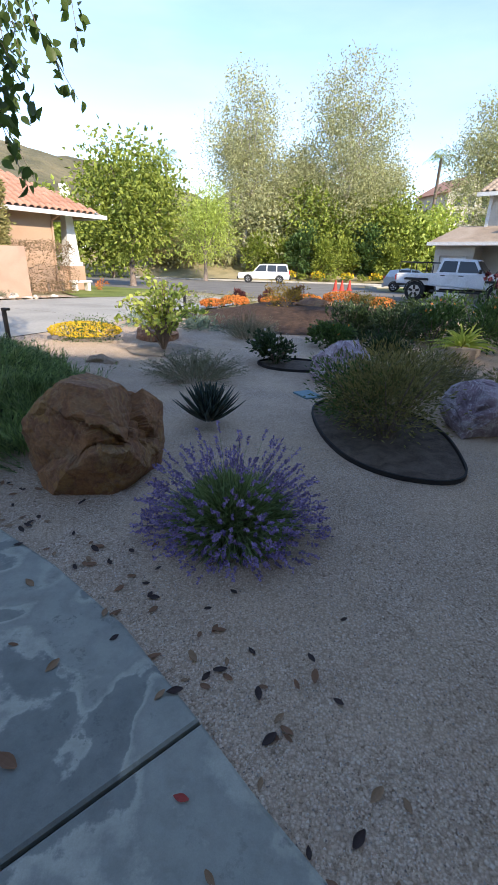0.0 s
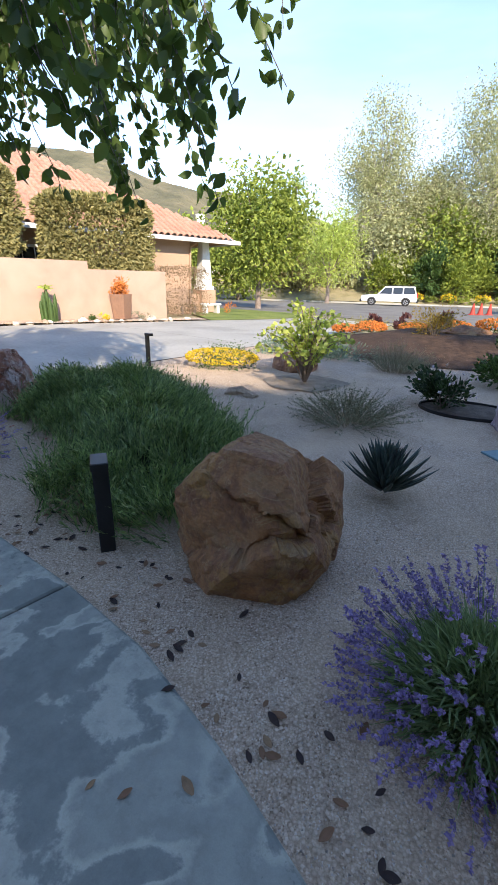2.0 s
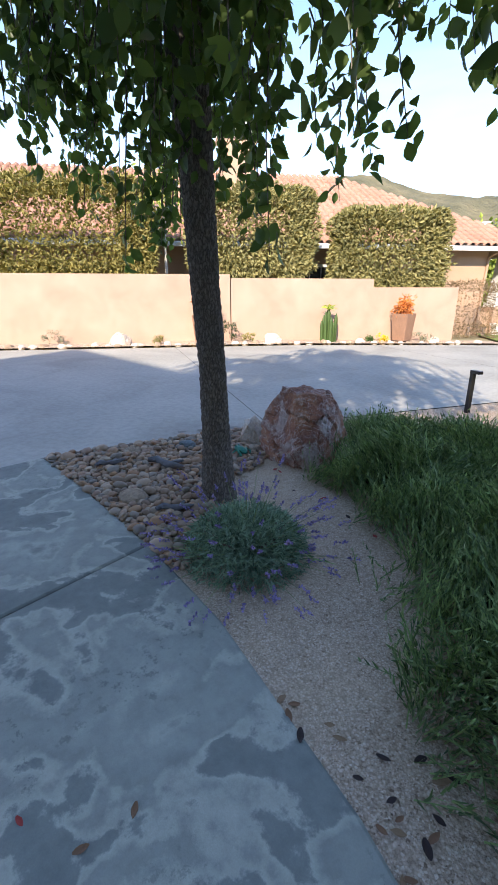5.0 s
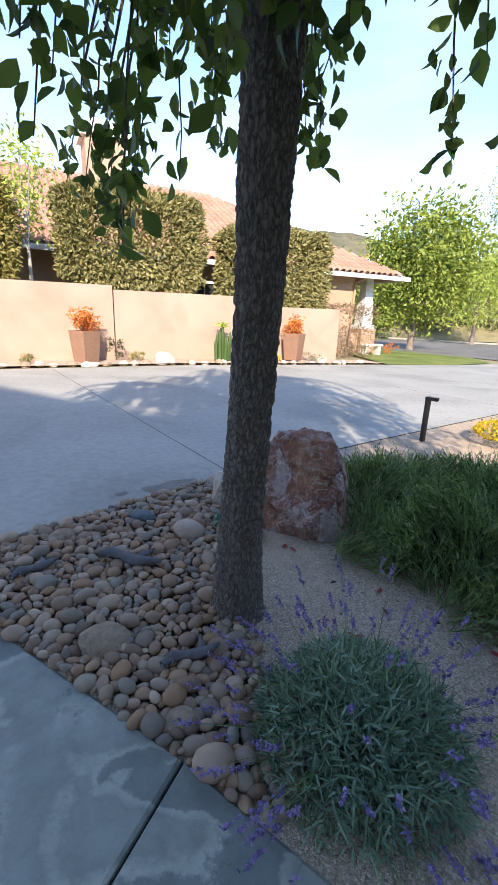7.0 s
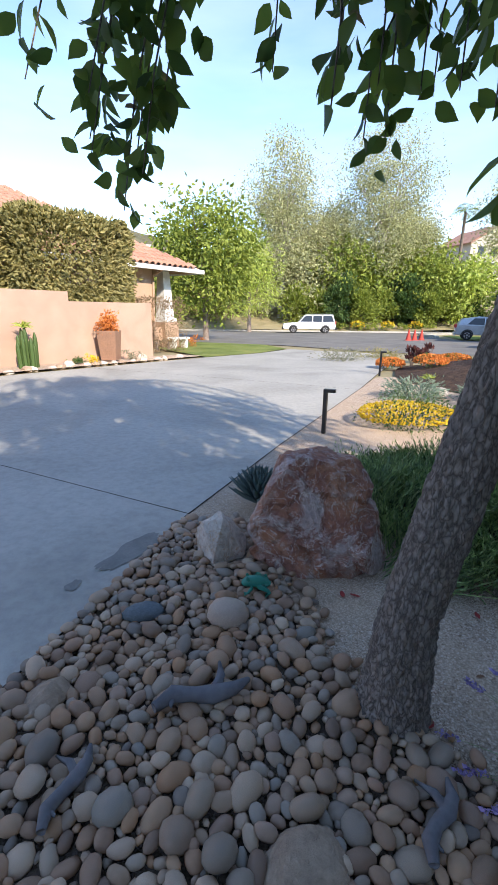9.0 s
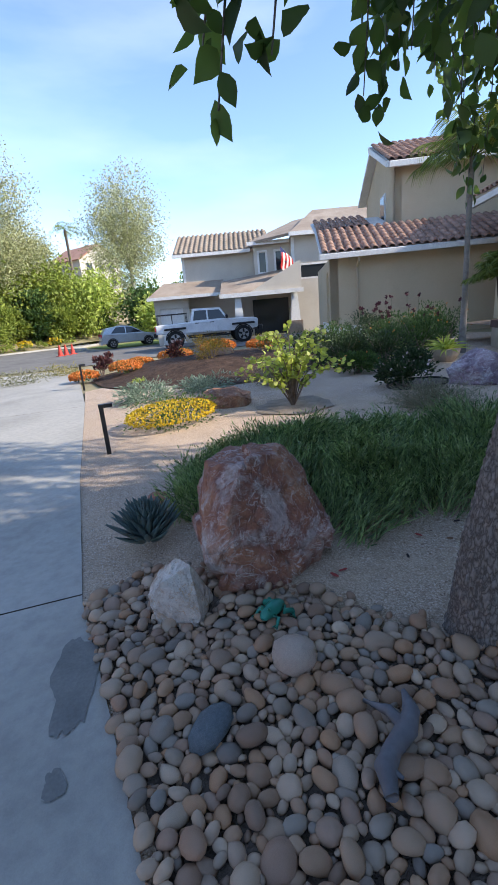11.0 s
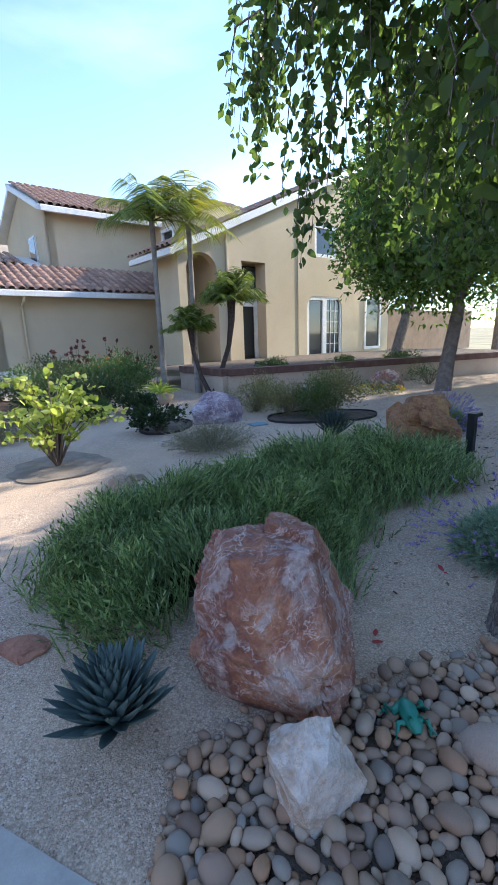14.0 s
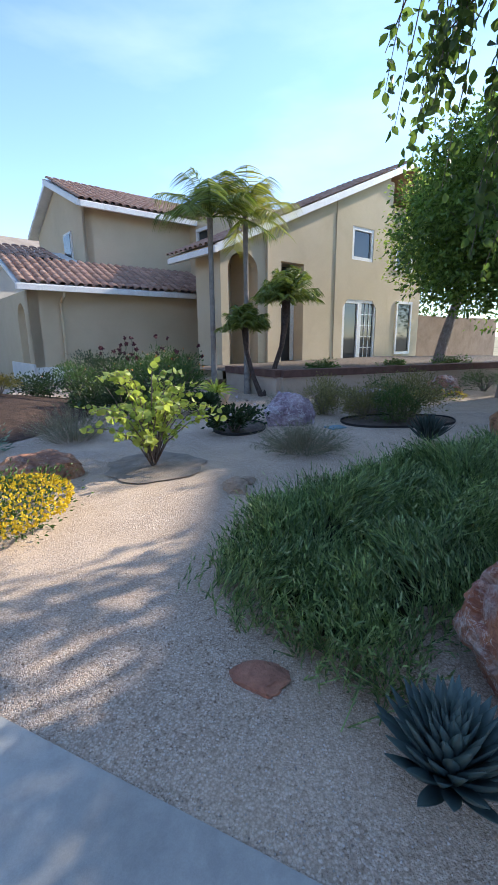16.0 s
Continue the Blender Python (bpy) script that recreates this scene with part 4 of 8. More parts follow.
window_thing(hn, -4.3, -2.4, 1.0, 2.35, NY + 0.02, 4, 1, 0.09)
part("end_wall", Geo().box(3.05, NY, -0.3, 3.3, NY + 7, 3.0), STUCCO_N, hn)
E0, E1 = -18, 5.6
ZN = 2.98
ridge = (-18, NY + 6.6, 6.6), (-0.5, NY + 6.6, 6.6)
part("roof_deck", plate([(E0, NY - 0.6, ZN), (E1, NY - 0.6, ZN), ridge[1], ridge[0]], 0.12), TRIM, hn)
tile_roof(hn, (E0, NY - 0.62, ZN + 0.02), (E1, NY - 0.62, ZN + 0.02), (-0.5, NY + 6.6, 6.62), (E0, NY + 6.6, 6.62), 0.30, 0.40, mat=TILE_N)
part("roof_hip", plate([(E1, NY - 0.6, ZN), (E1, NY + 12, ZN), (-0.5, NY + 6.6, 6.6)], 0.12), TILE_N, hn)
part("roof_rear", plate([(E0, NY + 14, ZN), (E1, NY + 14, ZN), ridge[1], ridge[0]], 0.12), TILE_N, hn)
part("gutter", Geo().box(E0, NY - 0.74, ZN - 0.16, E1 + 0.08, NY - 0.60, ZN + 0.0, bev=0.03).box(E1, NY - 0.70, ZN - 0.16, E1 + 0.1, NY + 5, ZN), TRIM, hn)
part("downpipe", Geo().tube([(3.4, NY - 0.6, ZN - 0.1), (3.3, NY - 0.05, ZN - 0.35), (3.2, NY - 0.05, -0.2)], 0.05), STUCCO_N, hn)
col = part("porch_column", Geo().prism([(4.05, NY + 0.15), (4.75, NY + 0.15), (4.75, NY + 0.85), (4.05, NY + 0.85)], 0.82, 0.98), TRIM, hn, "white tapered porch column")
g = Geo()
g.add([(4.12, NY + 0.22, 0.98), (4.68, NY + 0.22, 0.98), (4.68, NY + 0.78, 0.98), (4.12, NY + 0.78, 0.98), (4.22, NY + 0.32, 2.9), (4.58, NY + 0.32, 2.9), (4.58, NY + 0.68, 2.9), (4.22, NY + 0.68, 2.9)], [(0, 1, 5, 4), (1, 2, 6, 5), (2, 3, 7, 6), (3, 0, 4, 7)])
part("shaft", g, TRIM, col)
part("porch_pier", Geo().box(4.0, NY + 0.1, -0.3, 4.8, NY + 0.9, 0.82).box(3.3, NY + 0.3, -0.3, 4.0, NY + 0.6, 0.62), STUCCO_N, hn)
part("chimney", Geo().box(-6.6, NY + 3.4, 4.0, -5.2, NY + 4.6, 7.15), STUCCO_N, hn)
part("chimney_cap", Geo().box(-6.75, NY + 3.3, 7.15, -5.05, NY + 4.7, 7.4).box(-6.4, NY + 3.6, 7.4, -5.4, NY + 4.4, 7.8), TRIM, hn)

# grey house across the street
H2 = Matrix.Translation((15.3, 25.4, -0.45)) @ pose(0, 0, 0, 0, 0, -43)
h2 = thing("house", H2, "grey-beige two-storey house with brown tile roof", "house")
Z2 = 5.65
part("left_block", wall_with_holes(-3.55, 0.9, 0, Z2, [], 0, 0.25), STUCCO_G, h2)
g = Geo().box(-3.8, 0, 0, -3.55, 7, Z2)
g.slab([(0, Z2), (7, Z2), (3.5, Z2 + 1.6)], 0, 0.25)
g.v = g.v[:8] + [(-3.8 + y, x, z) for x, y, z in g.v[8:]]
part("gable_wall", g, STUCCO_G, h2)
part("roof_left", plate([(-4.3, -0.5, Z2 - 0.1), (2.0, -0.5, Z2 - 0.1), (2.0, 3.5, Z2 + 1.55), (-4.3, 3.5, Z2 + 1.55)], 0.16), TILE_G, h2)
tile_roof(h2, (-4.3, -0.5, Z2 - 0.1), (2.0, -0.5, Z2 - 0.1), (2.0, 3.5, Z2 + 1.55), (-4.3, 3.5, Z2 + 1.55), 0.32, 0.42, mat=TILE_G)
part("roof_left_rear", plate([(-4.3, 3.5, Z2 + 1.55), (2, 3.5, Z2 + 1.55), (2, 7.5, Z2 - 0.1), (-4.3, 7.5, Z2 - 0.1)], 0.16), TILE_G, h2)
part("right_block", wall_with_holes(0.9, 3.2, 0, Z2 + 0.2, [(1.1, 1.75, 3.9, 5.3), (2.15, 2.85, 3.9, 5.3)], -1.3, -1.05), STUCCO_G, h2)
window_thing(h2, 1.1, 1.75, 3.9, 5.3, -1.28, 1, 1, 0.12)
window_thing(h2, 2.15, 2.85, 3.9, 5.3, -1.28, 1, 1, 0.12)
part("right_wing", wall_with_holes(3.2, 9.5, 0, Z2 + 0.4, [(3.6, 5.7, 3.35, 4.25)], -2.2, -1.95), STUCCO_G, h2)
window_thing(h2, 3.6, 5.7, 3.35, 4.25, -2.18, 1, 1, 0.1)
part("wing_return", Geo().box(0.9, -1.05, 0, 1.1, 0.0, Z2).box(3.2, -1.95, 0, 3.4, -1.05, Z2 + 0.3), STUCCO_G, h2)
part("roof_right", plate([(0.5, -1.7, Z2 + 0.1), (3.2, -2.6, Z2 + 0.35), (6.0, 3.0, Z2 + 2.2), (4.0, 3.5, Z2 + 2.0)], 0.16), TILE_G, h2)
part("roof_wing", plate([(3.0, -2.7, Z2 + 0.3), (9.8, -2.7, Z2 + 0.3), (9.8, 2.0, Z2 + 2.3), (5.2, 2.0, Z2 + 2.3)], 0.16), TILE_G, h2)
part("eave_trim", Geo().box(-4.35, -0.62, Z2 - 0.28, 0.7, -0.5, Z2 - 0.08), TRIM, h2)
part("eave_trim", Geo().box(0.5, -1.85, Z2 - 0.08, 3.1, -1.72, Z2 + 0.12), TRIM, h2)
part("eave_trim", Geo().box(3.0, -2.84, Z2 + 0.12, 9.8, -2.7, Z2 + 0.34), TRIM, h2)
part("corner_trim", Geo().box(-3.82, -0.03, 0, -3.65, 0.0, Z2 - 0.2), TRIM, h2)
part("corner_trim", Geo().box(3.16, -2.24, 0, 3.34, -2.2, Z2 + 0.1), TRIM, h2)
# porch roof
part("porch_roof", plate([(-1.3, -4.4, 2.75), (3.2, -4.4, 2.75), (3.6, -1.4, 4.2), (-1.3, -1.0, 3.7)], 0.16), TILE_G, h2)
part("porch_gable", Geo().slab([(0.4, 2.75), (3.4, 2.75), (3.4, 4.3)], -4.35, -4.2), STUCCO_G, h2)
part("porch_trim", Geo().box(-1.35, -4.5, 2.55, 3.5, -4.36, 2.78), TRIM, h2)
for x in (-0.3, 3.0):
    part("porch_column", Geo().add([(x - 0.28, -4.3, 1.0), (x + 0.28, -4.3, 1.0), (x + 0.28, -3.8, 1.0), (x - 0.28, -3.8, 1.0), (x - 0.16, -4.2, 2.6), (x + 0.16, -4.2, 2.6), (x + 0.16, -3.9, 2.6), (x - 0.16, -3.9, 2.6)], [(0, 1, 5, 4), (1, 2, 6, 5), (2, 3, 7, 6), (3, 0, 4, 7)]), TRIM, h2)
    part("porch_pier", Geo().box(x - 0.4, -4.4, 0, x + 0.4, -3.7, 1.0), R_TAN, h2)
part("patio_door", Geo().box(0.6, -1.36, 0.1, 2.9, -1.31, 2.4), GLASS, h2)
part("garage_block", wall_with_holes(-5.7, -3.5, 0, 3.1, [(-5.4, -3.9, 0, 2.3)], -1.6, -1.35), STUCCO_G, h2)
part("garage_door", Geo().box(-5.4, -1.45, 0, -3.9, -1.4, 2.3), TRIM, h2)
part("garage_roof", plate([(-6.0, -2.1, 3.0), (-1.2, -2.1, 3.0), (-1.2, 0.1, 3.95), (-5.2, 0.1, 3.95)], 0.16), TILE_G, h2)
part("garage_roof_hip", plate([(-6.0, -2.1, 3.0), (-5.2, 0.1, 3.95), (-6.0, 4.0, 3.0)], 0.16), TILE_G, h2)
part("garage_trim", Geo().box(-6.0, -2.22, 2.84, -1.2, -2.1, 3.02), TRIM, h2)
part("inner_core", Geo().box(-3.5, 0.3, 0, 9.4, 6.8, Z2 - 0.1).box(1.2, -1.0, 0, 9.4, 0.2, Z2 - 0.1).box(-5.6, -1.3, 0, -3.6, 4, 2.9), STUCCO_G, h2)

# the house behind the walk, which shades the garden
ho = thing("house", pose(0, 0, 0), "plain tan house closing the place behind the walk", "house")
part("front_wall", Geo().box(-5.0, -3.4, -0.3, 6.0, -3.1, 6.0), STUCCO, ho)
part("roof", Geo().add([(-5.4, -2.6, 5.8), (6.0, -2.6, 5.8), (6.0, -6.5, 8.9), (-5.4, -6.5, 8.9), (-5.4, -10.5, 5.8), (6.0, -10.5, 5.8)], [(0, 1, 2, 3), (3, 2, 5, 4), (0, 3, 4), (1, 5, 2), (4, 5, 1, 0)]), TILE, ho)
part("garage_wall", Geo().box(-18, -6.2, -0.3, -5.0, -6.0, 2.9), STUCCO, ho)
part("garage_roof", Geo().add([(-18.5, -5.6, 2.8), (-5.4, -5.6, 2.8), (-5.4, -9, 4.4), (-18.5, -9, 4.4), (-18.5, -12, 2.8), (-5.4, -12, 2.8)], [(0, 1, 2, 3), (3, 2, 5, 4), (0, 3, 4), (1, 5, 2), (4, 5, 1, 0)]), TILE, ho)


# ---- rocks ----
def boulder(name, mat, x, y, sx, sy, sz, seed, label, turn=0, lumps=0.22, sharp=0.6, sink=0.06, category="boulder", group="", subdiv=5, tip=0.0, profile=None, cells=0):
    """A faceted boulder: a hull of jittered points, broken into chunks with cracks and roughened."""
    rng = random.Random(seed)
    bm = bmesh.new()
    if profile:
        for z, w in profile:
            for k in range(6):
                a = (k + rng.uniform(-0.40, 0.40)) * math.pi / 3
                q = w * rng.uniform(0.90, 1.10)
                bm.verts.new((q * math.cos(a), q * math.sin(a), 2 * z - 1 + rng.uniform(-0.06, 0.06)))
    else:
        for _ in range(18 if sharp > 0.85 else 24 if sharp > 0.6 else 40):
            d = Vector((rng.gauss(0, 1), rng.gauss(0, 1), rng.gauss(0, 1))).normalized() * rng.uniform(0.78, 0.92)
            bm.verts.new(d)
    hull = bmesh.ops.convex_hull(bm, input=bm.verts)
    bmesh.ops.delete(bm, geom=[e for e in hull["geom_interior"] if isinstance(e, bmesh.types.BMVert)], context="VERTS")
    bmesh.ops.subdivide_edges(bm, edges=bm.edges[:], cuts=(12 if subdiv == 6 else 6 if subdiv > 3 else 2), use_grid_fill=True, smooth=0.25 if sharp < 0.6 else 0.0)
    if subdiv == 6:
        bmesh.ops.triangulate(bm, faces=bm.faces[:])
        for _ in range(2):
            long_edges = [e for e in bm.edges if e.calc_length() > 0.055]
            if long_edges:
                bmesh.ops.subdivide_edges(bm, edges=long_edges, cuts=1)
                bmesh.ops.triangulate(bm, faces=[f for f in bm.faces if len(f.verts) > 3])
    chunks = [(Vector((rng.uniform(-1, 1), rng.uniform(-1, 1), rng.uniform(-1, 1))), rng.uniform(-1, 1), Vector((rng.gauss(0, 1), rng.gauss(0, 1), rng.gauss(0, 1)))) for _ in range(cells)]
    for v in bm.verts:
        p = v.co.copy()
        q = p * 1.7 + Vector((seed, seed * 0.37, 0))
        n = p.normalized()
        if chunks:
            w = p + 0.16 * Vector((noise.noise(q * 2.1), noise.noise(q * 2.1 + Vector((9, 0, 0))), noise.noise(q * 2.1 + Vector((0, 9, 0)))))
            near = sorted(((w - c).length, h, tuple(g), tuple(c)) for c, h, g in chunks)[:2]
            gap = near[1][0] - near[0][0]
            tilt = Vector(near[0][2]).dot(p - Vector(near[0][3])) * 0.085
            p += n * ((near[0][1] * 0.045 + tilt) - 0.03 * max(0.0, 1 - gap / 0.035))
        p += n * (noise.fractal(q * 2.2, 0.85, 2.1, 6) * lumps * (0.30 if sharp > 0.85 else 0.16))
        p -= n * (max(0.0, 0.12 - abs(noise.noise(q * 1.4))) * lumps * 1.5)
        v.co = Vector((p.x * sx + p.z * tip, p.y * sy, p.z * sz))
    lo = min(v.co.z for v in bm.verts)
    if not profile:
        for v in bm.verts:
            v.co.z = max(v.co.z, lo + (0 - lo) * 0.55)
        lo = min(v.co.z for v in bm.verts)
    for v in bm.verts:
        v.co.z -= lo + sink
    me = bpy.data.meshes.new(name)
    bm.to_mesh(me)
    bm.free()
    me.materials.append(mat)
    me.polygons.foreach_set("use_smooth", [sharp < 0.5] * len(me.polygons))
    ob = new(name, me)
    ob.matrix_basis = pose(x, y, gz(x, y), 0, 0, turn)
    return tagged(ob, label, category, group)


boulder("boulder", R_BROWN, -0.98, 2.66, 0.42, 0.40, 0.33, 11, "rust-brown angular boulder sitting in the gravel", 20, 0.10, 0.95, subdiv=6, sink=0.08, profile=((0.0, 0.86), (0.3, 0.98), (0.62, 0.95), (1.0, 0.52)), cells=15)
boulder("boulder", R_PINK, -4.345, 4.455, 0.375, 0.41, 0.345, 41, "red and white marbled boulder beside the agave", 112, 0.12, 0.9, subdiv=6, sink=0.15, tip=0.03, profile=((0.0, 0.70), (0.16, 0.84), (0.45, 1.0), (0.72, 0.82), (1.0, 0.50)), cells=18)
boulder("boulder", R_PURPLE, 1.0, 5.25, 0.46, 0.58, 0.46, 7, "purple and white streaked boulder by the planter wall", 30, 0.3, 0.7)
boulder("boulder", R_PURPLE, 2.0, 3.75, 0.54, 0.46, 0.42, 9, "purple and white streaked boulder near the shrub bed", 70, 0.3, 0.7)
boulder("boulder", R_ORANGE, -1.75, 7.75, 0.48, 0.52, 0.26, 3, "orange-brown smooth boulder beside yellow flowers", 30, 0.25, 0.6)
boulder("boulder", R_PINK, 4.3, 1.6, 0.40, 0.45, 0.42, 15, "reddish pointed boulder by the low wall", 0, 0.3, 0.8)
boulder("rock", R_WHITE, -4.89, 4.36, 0.19, 0.18, 0.23, 21, "cream and rust quartz rock among pebbles", 10, 0.25, 0.8, 0.03, "rock", subdiv=4)
boulder("rock", R_TAN, -2.10, 5.82, 0.20, 0.14, 0.10, 23, "small brown rock on the gravel", 30, 0.3, 0.8, 0.02, "rock", subdiv=4)
boulder("rock", R_TAN, -1.92, 5.74, 0.12, 0.12, 0.07, 25, "small tan broken rock on the gravel", 80, 0.3, 0.8, 0.02, "rock", subdiv=4)
boulder("flat_stone", R_RED, -4.27, 5.57, 0.145, 0.125, 0.05, 27, "flat red sandstone piece on the gravel", 80, 0.3, 0.8, 0.02, "stone", subdiv=4)
boulder("rock", R_TAN, -4.55, 2.90, 0.14, 0.12, 0.09, 29, "rounded tan rock among pebbles", 10, 0.12, 0.4, 0.03, "rock", subdiv=4)


# ---- plant helpers ----
RNG = np.random.default_rng(4)


def leaf_mesh(name, P, D, L, W, mat, fold=0.25, up=None):
    """Many pointed leaves in one mesh: P roots, D ways, L lengths, W width over length."""
    P, D = np.asarray(P, float), np.asarray(D, float)
    n = len(P)
    D = D / (np.linalg.norm(D, axis=1, keepdims=True) + 1e-9)
    ref = RNG.normal(size=(n, 3)) if up is None else np.tile(np.array(up, float), (n, 1)) + RNG.normal(size=(n, 3)) * 0.35
    S = np.cross(D, ref)
    S /= np.linalg.norm(S, axis=1, keepdims=True) + 1e-9
    Nn = np.cross(S, D)
    L = np.broadcast_to(np.asarray(L, float), (n,))[:, None]
    mid = P + D * L * 0.42 - Nn * L * fold * W
    V = np.stack([P, mid + S * L * W * 0.5, P + D * L - Nn * L * 0.12, mid - S * L * W * 0.5, P + D * L * 0.45 + Nn * L * fold * W * 0.2], 1).reshape(-1, 3)
    b = np.arange(n) * 5
    F = np.concatenate([np.stack([b, b + 1, b + 4], 1), np.stack([b + 1, b + 2, b + 4], 1), np.stack([b + 2, b + 3, b + 4], 1), np.stack([b + 3, b, b + 4], 1)])
    return raw_mesh(name, V, F, mat)


def ovate_mesh(name, P, D, L, W, mat):
    """Broad pointed leaves with a midrib fold, hanging, in one mesh."""
    P, D = np.asarray(P, float), np.asarray(D, float)
    n = len(P)
    D = D / (np.linalg.norm(D, axis=1, keepdims=True) + 1e-9)
    S = np.cross(D, RNG.normal(size=(n, 3)))
    S /= np.linalg.norm(S, axis=1, keepdims=True) + 1e-9
    Nn = np.cross(S, D)
    L = np.broadcast_to(np.asarray(L, float), (n,))[:, None]
    outline = [(0.22, 0.36), (0.45, 0.5), (0.68, 0.38), (0.86, 0.16)]
    V = [P]
    for f, w in outline:
        c = P + D * L * f - Nn * L * 0.14 * f * f
        V += [c - S * L * W * w + Nn * L * W * w * 0.35, c, c + S * L * W * w + Nn * L * W * w * 0.35]
    V.append(P + D * L - Nn * L * 0.16)
    V = np.stack(V, 1).reshape(-1, 3)
    b = (np.arange(n) * 14)[:, None]
    T = [(0, 2, 1), (0, 3, 2)]
    for k in range(3):
        a = 1 + 3 * k
        T += [(a, a + 1, a + 4), (a, a + 4, a + 3), (a + 1, a + 2, a + 5), (a + 1, a + 5, a + 4)]
    T += [(10, 11, 13), (11, 12, 13)]
    F = np.concatenate([b + np.array([t]) for t in T])
    return raw_mesh(name, V, F, mat, True)


def raw_mesh(name, V, F, mat, smooth=False):
    me = bpy.data.meshes.new(name)
    k = F.shape[1]
    me.vertices.add(len(V))
    me.vertices.foreach_set("co", np.asarray(V, np.float32).ravel())
    me.loops.add(F.size)
    me.loops.foreach_set("vertex_index", np.asarray(F, np.int32).ravel())
    me.polygons.add(len(F))
    me.polygons.foreach_set("loop_start", np.arange(len(F), dtype=np.int32) * k)
    me.polygons.foreach_set("use_smooth", [smooth] * len(F))
    me.materials.append(mat)
    me.update(calc_edges=True)
    me.validate()
    return me


def blade_mesh(name, P, D, L, W, mat, droop=0.3, seg=3):
    """Narrow curved blades: each a tapering strip that bends down along its length."""
    P, D = np.asarray(P, float), np.asarray(D, float)
    n = len(P)
    D = D / (np.linalg.norm(D, axis=1, keepdims=True) + 1e-9)
    L = np.broadcast_to(np.asarray(L, float), (n,))[:, None]
    S = np.cross(D, RNG.normal(size=(n, 3)))
    S /= np.linalg.norm(S, axis=1, keepdims=True) + 1e-9
    rows = []
    for k in range(seg + 1):
        f = k / seg
        c = P + D * L * f + np.array([0, 0, -1]) * L * droop * f * f
        w = W * (1 - f ** 2 * 0.92) * 0.5
        rows += [c - S * w, c + S * w]
    V = np.stack(rows, 1).reshape(-1, 3)
    m = 2 * (seg + 1)
    b = np.arange(n) * m
    F = np.concatenate([np.stack([b + 2 * k, b + 2 * k + 1, b + 2 * k + 3, b + 2 * k + 2], 1) for k in range(seg)])
    return raw_mesh(name, V, F, mat)


def ball_points(n, c, r, shell=0.55):
    """Random places in a flattened ball, more towards its skin."""
    d = RNG.normal(size=(n, 3))
    d /= np.linalg.norm(d, axis=1, keepdims=True)
    f = (shell + (1 - shell) * RNG.random((n, 1))) ** 0.8
    return np.asarray(c) + d * f * np.asarray(r), d


def clumps(n_clumps, per, c, r, size, seed=0, flat=0.8):
    """Leaf places gathered in clumps over an uneven crown."""
    rng = np.random.default_rng(seed)
    d = rng.normal(size=(n_clumps, 3))
    d /= np.linalg.norm(d, axis=1, keepdims=True)
    cc = np.asarray(c) + d * np.asarray(r) * (rng.random((n_clumps, 1)) ** 0.45)
    P, D = [], []
    for k in range(n_clumps):
        s = size * rng.uniform(0.6, 1.35)
        q = np.clip(rng.normal(size=(per, 3)), -1.5, 1.5) * s * np.array([1, 1, flat]) * 0.5
        P.append(cc[k] + q)
        D.append(q + rng.normal(size=(per, 3)) * s * 0.6 + np.array([0, 0, -0.15 * s]))
    return np.concatenate(P), np.concatenate(D)


def bush(name, label, x, y, r, h, mat, n=900, leaf=0.05, width=0.4, category="shrub", seed=1, stems=True, mat2=None, group="", n2=0, leaf2=0.04, z=None, squash=1.0):
    """A rounded loose shrub: woody stems and a crown of many leaves, perhaps with flowers."""
    z = gz(x, y) if z is None else z
    t = thing(name, pose(x, y, z), label, category, group)
    k = max(8, n // 45)
    P, D = clumps(k, max(4, n // k), (0, 0, h * 0.52), (r * 0.85, r * 0.85 * squash, h * 0.42), max(0.09, r * 0.34), seed)
    P[:, 2] = np.maximum(P[:, 2], 0.02)
    D = D + (P - np.array([0, 0, h * 0.3])) * 0.6 + np.array([0, 0, 0.1])
    part("foliage", leaf_mesh("foliage", P, D, RNG.uniform(0.7, 1.25, len(P)) * leaf, width, mat), None, t)
    if stems:
        g = Geo()
        for i in range(9):
            a = i * 2.4
            e = Vector((math.cos(a) * r * 0.6, math.sin(a) * r * 0.6 * squash, h * (0.6 + 0.3 * random.random())))
            g.tube([(0.02 * math.cos(a), 0.02 * math.sin(a), -0.02), e * 0.5 + Vector((0, 0, 0.05 * h)), e], [0.012 * (0.6 + r), 0.008 * (0.6 + r), 0.003], 5)
        part("stem_work", g, BARK2, t)
    if mat2:
        P, d = ball_points(n2, (0, 0, h * 0.55), (r, r * squash, h * 0.5), 0.92)
        P = P[P[:, 2] > h * 0.35]
        part("bloom", leaf_mesh("bloom", P, RNG.normal(size=P.shape) + np.array([0, 0, 1.2]), leaf2, 0.9, mat2), None, t)
    return t


